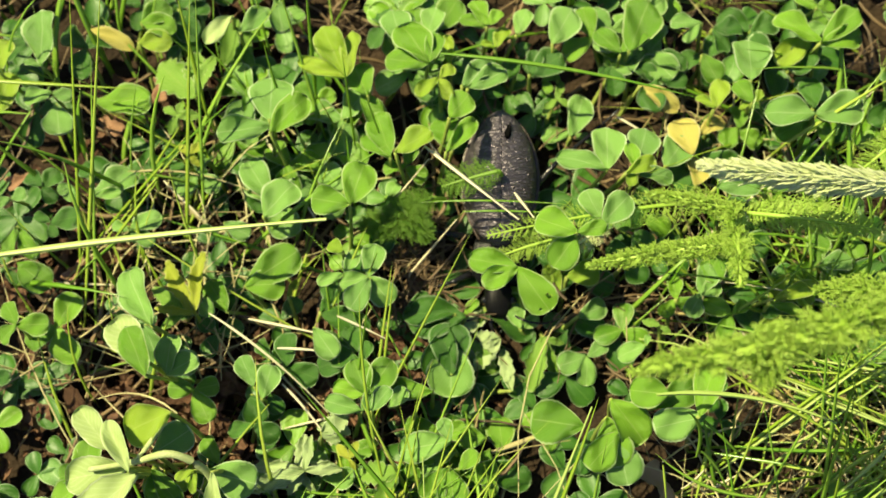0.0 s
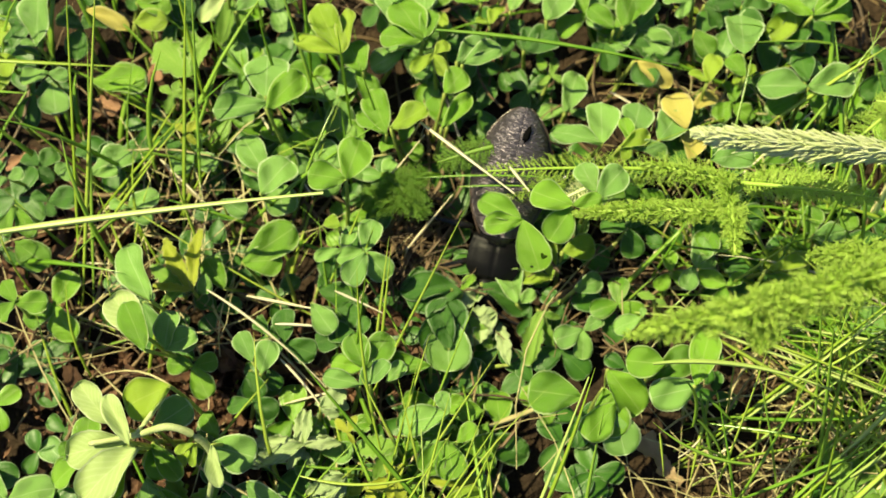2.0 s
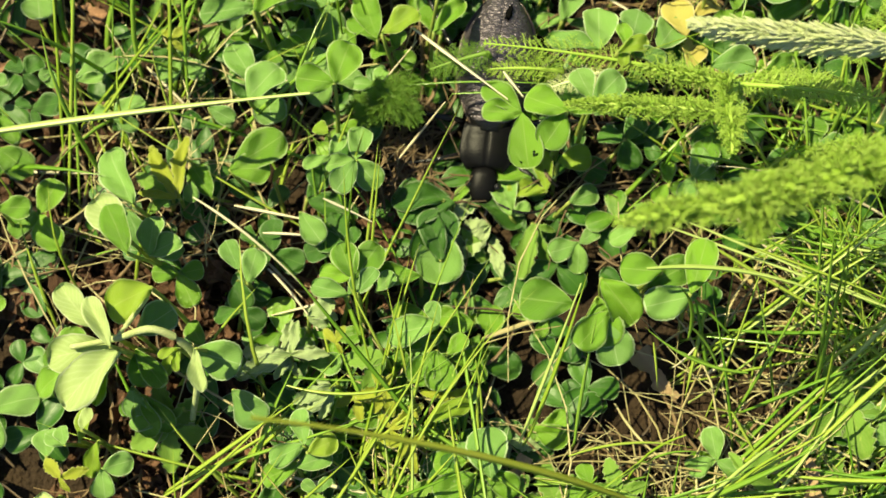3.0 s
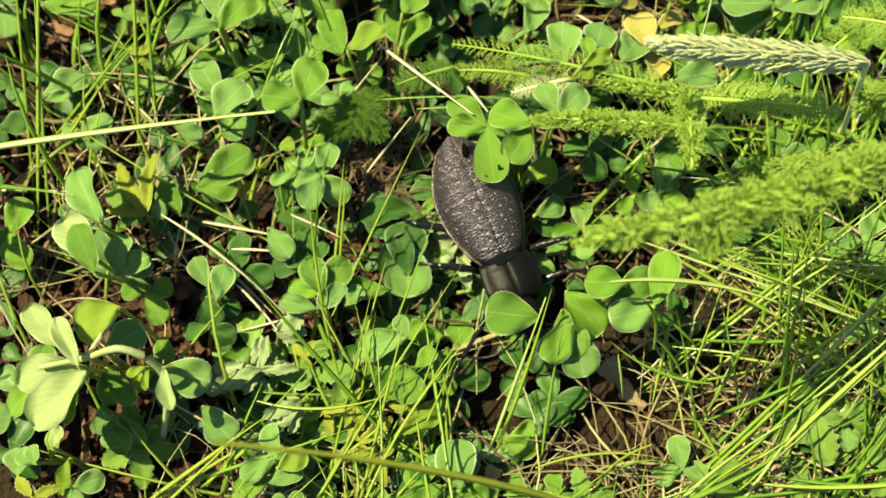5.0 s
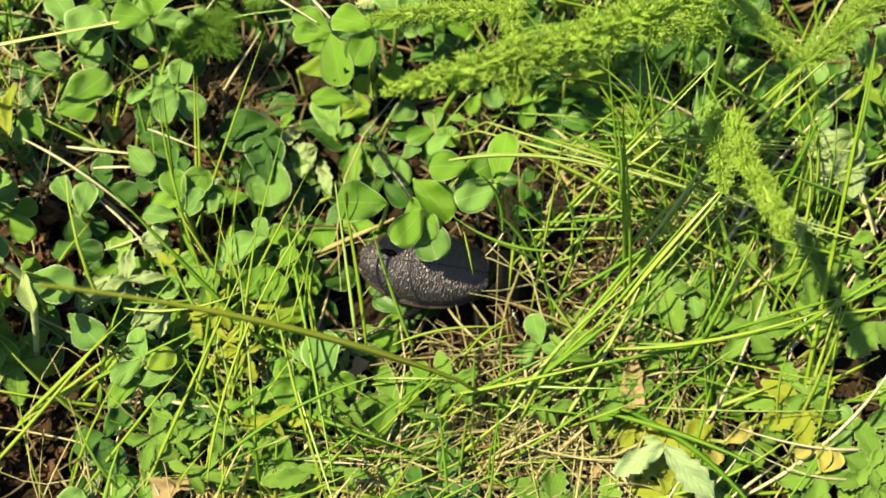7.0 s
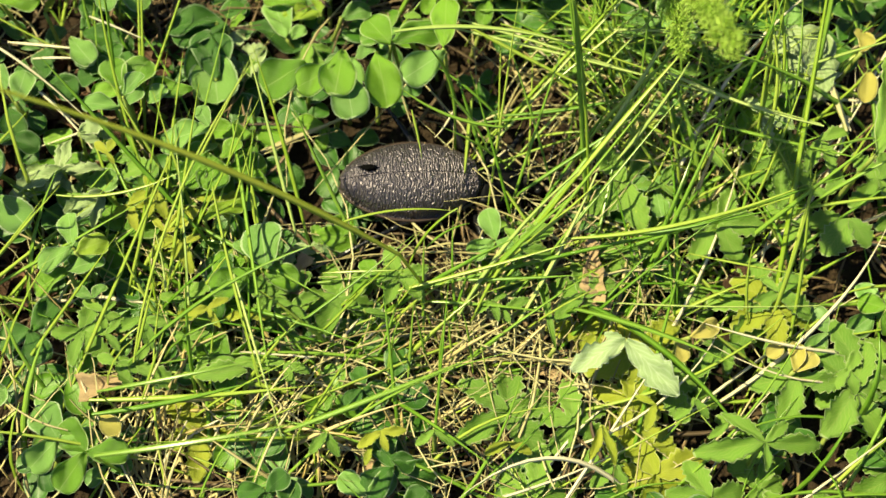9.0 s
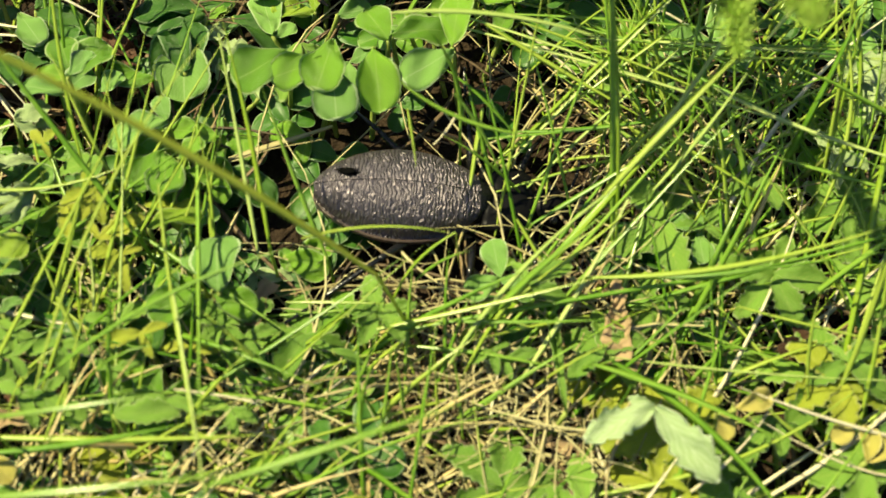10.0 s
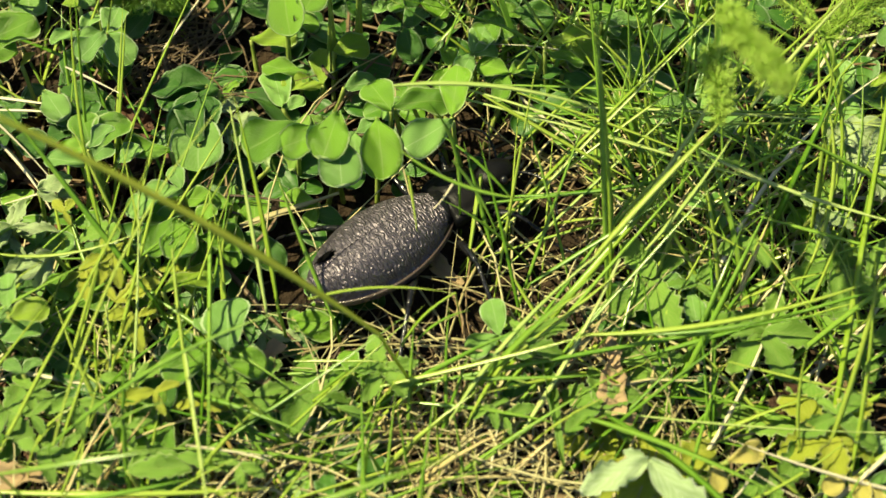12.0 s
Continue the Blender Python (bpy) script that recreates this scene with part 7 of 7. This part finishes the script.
STRAW_TUFTS = [
    (-0.012, -0.085, 0.01, 144, 0.026, 0.0006, 55, 1.25),
    (-0.001, -0.083, 0.01, 144, 0.026, 0.0006, 65, 1.25),
    (0.009, -0.088, 0.01, 112, 0.024, 0.0006, 60, 1.25),
    (0.024, -0.07, 0.008, 144, 0.022, 0.0006, 60, 1.3),
    (0.019, -0.068, 0.008, 80, 0.022, 0.0006, 100, 1.3),
    (0.03, -0.084, 0.01, 96, 0.018, 0.00088, 120, 1.3),
    (0.06, -0.034, 0.014, 128, 0.022, 0.00075, 140, 1.3),
    (0.063, -0.054, 0.012, 96, 0.02, 0.00075, 60, 1.3),
]
tuft("dead_grass", "pale straw-coloured dead grass lying in wisps", M_WISP, STRAW_TUFTS)
litter("thatch", "brown dead stalks and roots matted on the soil", M_THATCH, BROWN, 0.0003, 0.006)
crumbs("rust_litter", "rust-brown crumbled dead leaves under the clover", RUST)
litter("dry_grass", "bleached dead grass matted between the plants", M_STRAW, STRAW, 0.002, 0.010, 0.6)
tuft("turf", "fine green lawn grass growing in tufts", M_BLADE, TURF, 0.75)
tuft("fading_turf", "fine yellow-green lawn grass growing in tufts", M_BLADEY, TURF_YELLOW, 0.7)
tuft("outer_turf", "green lawn grass further out", M_BLADE, [(0.03 + 0.19 * math.cos(a * 0.45) * r, -0.03 + 0.17 * math.sin(a * 0.45) * r, 0.035 * r, 110, 0.032, 0.0010, 90, 0.7) for a in range(14) for r in (1, 1.6, 2.4, 3.5)])


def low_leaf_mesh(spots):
    """Many small low leaves, joined; kind d has shade put into its green. spots: kind, x, y, z, size, turn."""
    mats = {"d": M_SHADED, "c": M_CLOVER, "g": M_GREY, "y": M_YOUNG}
    small = sheet("leaflet", M_SHADED, obovate(0.45, 0.2, 0), 8, 4, 0.15, 0.2, 0.2, seed=1)
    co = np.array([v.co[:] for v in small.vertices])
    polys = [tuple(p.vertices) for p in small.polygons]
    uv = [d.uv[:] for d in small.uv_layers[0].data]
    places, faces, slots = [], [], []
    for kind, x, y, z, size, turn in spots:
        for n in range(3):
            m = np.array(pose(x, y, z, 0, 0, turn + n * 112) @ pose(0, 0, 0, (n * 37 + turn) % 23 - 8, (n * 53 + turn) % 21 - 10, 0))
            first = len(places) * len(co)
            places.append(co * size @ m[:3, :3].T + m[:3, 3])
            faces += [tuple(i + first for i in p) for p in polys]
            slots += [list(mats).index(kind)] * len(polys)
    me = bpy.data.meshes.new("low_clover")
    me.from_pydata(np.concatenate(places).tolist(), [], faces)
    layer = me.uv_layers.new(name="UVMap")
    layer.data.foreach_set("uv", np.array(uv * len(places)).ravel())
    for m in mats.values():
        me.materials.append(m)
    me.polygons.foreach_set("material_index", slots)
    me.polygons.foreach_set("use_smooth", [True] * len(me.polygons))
    tagged(new("low_clover", me), "small low clover leaves under the others, most darkened in colour for shade", "clover", "", "stuff")


def undergrowth():
    """Small clover leaves low down between the larger plants, and toothed leaves on the grassy side."""
    rnd = random.Random(11)
    spots = []
    for n in range(820):
        x, y = rnd.uniform(-0.105, 0.13), rnd.uniform(-0.115, 0.078)
        if x > 0.03 and y < -0.02 and rnd.random() < 0.75:
            continue
        if math.hypot(x + 0.045, y + 0.056) < 0.016 and rnd.random() < 0.85:
            continue
        if abs(x + 0.012) < 0.022 and abs(y + 0.015) < 0.015 and rnd.random() < 0.5:
            continue
        if x < -0.040 and y > -0.030 and rnd.random() < 0.5:
            continue
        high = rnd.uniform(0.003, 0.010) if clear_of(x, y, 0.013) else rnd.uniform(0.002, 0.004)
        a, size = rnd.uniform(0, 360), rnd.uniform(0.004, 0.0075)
        # the lowest leaves always take the green darkened for shade
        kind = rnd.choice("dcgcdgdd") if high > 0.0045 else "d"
        # two dim patches: most leaves there get the shade-darkened green as well
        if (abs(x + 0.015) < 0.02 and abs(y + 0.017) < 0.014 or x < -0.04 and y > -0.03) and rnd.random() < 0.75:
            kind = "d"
        if high > 0.0080:
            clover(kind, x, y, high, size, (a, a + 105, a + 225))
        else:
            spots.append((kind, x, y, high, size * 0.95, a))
    low_leaf_mesh(spots)
    for _ in range(170):
        x, y = rnd.uniform(-0.06, 0.15), rnd.uniform(-0.13, -0.045)
        if not clear_of(x, y, 0.014):
            continue
        a = rnd.uniform(0, 360)
        if x < 0.045 and rnd.random() < 0.8:
            continue
        clover(rnd.choice("pppP"), x, y, rnd.uniform(0.004, 0.011), rnd.uniform(0.005, 0.0095), (a, a + 65, a - 65, a + 130, a - 130), 0, 0)


undergrowth()


# ---- what moves ----


def motions():
    walk(BEETLE, [(t, pose(*p)) for t, *p in BEETLE_ROWS])
    walk(HOLED_LEAF, [(0, pose(0.0129, -0.0044, 0.0190, 0, 0, 30)), (1, pose(0.0130, -0.0042, 0.0190, 0, 0, 29)), (2, pose(0.0144, -0.0008, 0.0190, 0, 0, 12)), (2.7, pose(0.0154, 0.0015, 0.0190, 0, 0, 0)), (12, pose(0.0154, 0.0015, 0.0190, 0, 0, 0))])
    walk(SPRAY_A, [(0, pose(0.0473, 0.0079, 0.0170, 0, 0, 23)), (1, pose(0.0474, 0.0079, 0.0170, 0, 0, 22)), (2, pose(0.0479, 0.0080, 0.0170, 0, 0, 13)), (2.7, pose(0.0484, 0.0079, 0.0170, 0, 0, 6)), (4.3, pose(0.0487, 0.0079, 0.0170, 0, 0, 0)), (12, pose(0.0487, 0.0079, 0.0170, 0, 0, 0))])
    walk(SPRAY_B, [(0, pose(0.0292, 0.0044, 0.0140, 0, 0, 23)), (1, pose(0.0292, 0.0047, 0.0140, 0, 0, 22)), (2, pose(0.0295, 0.0076, 0.0140, 0, 0, 13)), (2.7, pose(0.0300, 0.0098, 0.0140, 0, 0, 6)), (4.3, pose(0.0307, 0.0117, 0.0140, 0, 0, 0)), (12, pose(0.0307, 0.0117, 0.0140, 0, 0, 0))])
    walk(SPRAY_C, [(0, pose(0.0226, 0.0022, 0.0140, 0, 0, 23)), (1, pose(0.0225, 0.0027, 0.0140, 0, 0, 22)), (2, pose(0.0226, 0.0067, 0.0140, 0, 0, 13)), (2.7, pose(0.0230, 0.0097, 0.0140, 0, 0, 6)), (4.3, pose(0.0237, 0.0123, 0.0140, 0, 0, 0)), (12, pose(0.0237, 0.0123, 0.0140, 0, 0, 0))])
    walk(SPRAY_D, [(0, pose(0.0479, -0.0027, 0.0320, 0, 0, 14.5)), (1, pose(0.0478, -0.0027, 0.0320, 0, 0, 13.5)), (2, pose(0.0467, -0.0026, 0.0320, 0, 0, 5)), (2.7, pose(0.0461, -0.0025, 0.0320, 0, 0, 0)), (12, pose(0.0461, -0.0025, 0.0320, 0, 0, 0))])
    for made in BENT:
        foot = Vector(made.data.vertices[0].co)
        foot.z = 0.0
        aside = Matrix.Translation(foot) @ pose(0, 0, 0, 0, 0, 30) @ Matrix.Translation(-foot)
        walk(made, [(0, pose(0, 0, 0)), (6.4, pose(0, 0, 0)), (7.3, aside), (12, aside)])
    for made, (nx, ny, nz, turn) in zip(CLUSTER, NUDGED):
        x, y, z = made.location
        still, later = pose(x, y, z), pose(nx, ny, nz, 0, 0, turn)
        walk(made, [(0, still), (7.0, still), (7.7, pose(x * 0.85 + nx * 0.15, y * 0.85 + ny * 0.15, z * 0.85 + nz * 0.15, 0, 0, turn * 0.15)), (9.3, later), (12, later)])
    for n, (leg, side, ly, lx, way) in enumerate(LEGS):
        rows = []
        for i in range(49):
            t = i * 0.25
            stride = 1.0 if t < 1.2 or 2.0 < t < 7.6 or 8.0 < t < 11.2 else 0.25
            swing = 18 * stride * math.sin(2 * math.pi * t * 1.15 + (math.pi if n in (1, 3, 5) else 0))
            lift = 7 * stride * math.cos(2 * math.pi * t * 1.15 + (math.pi if n in (1, 3, 5) else 0))
            turn = way + swing if side > 0 else 180 - way - swing
            rows.append((t, pose(side * lx, ly, -0.0022, 0, -side * 0 - max(0, lift), turn)))
        walk(leg, rows)


motions()
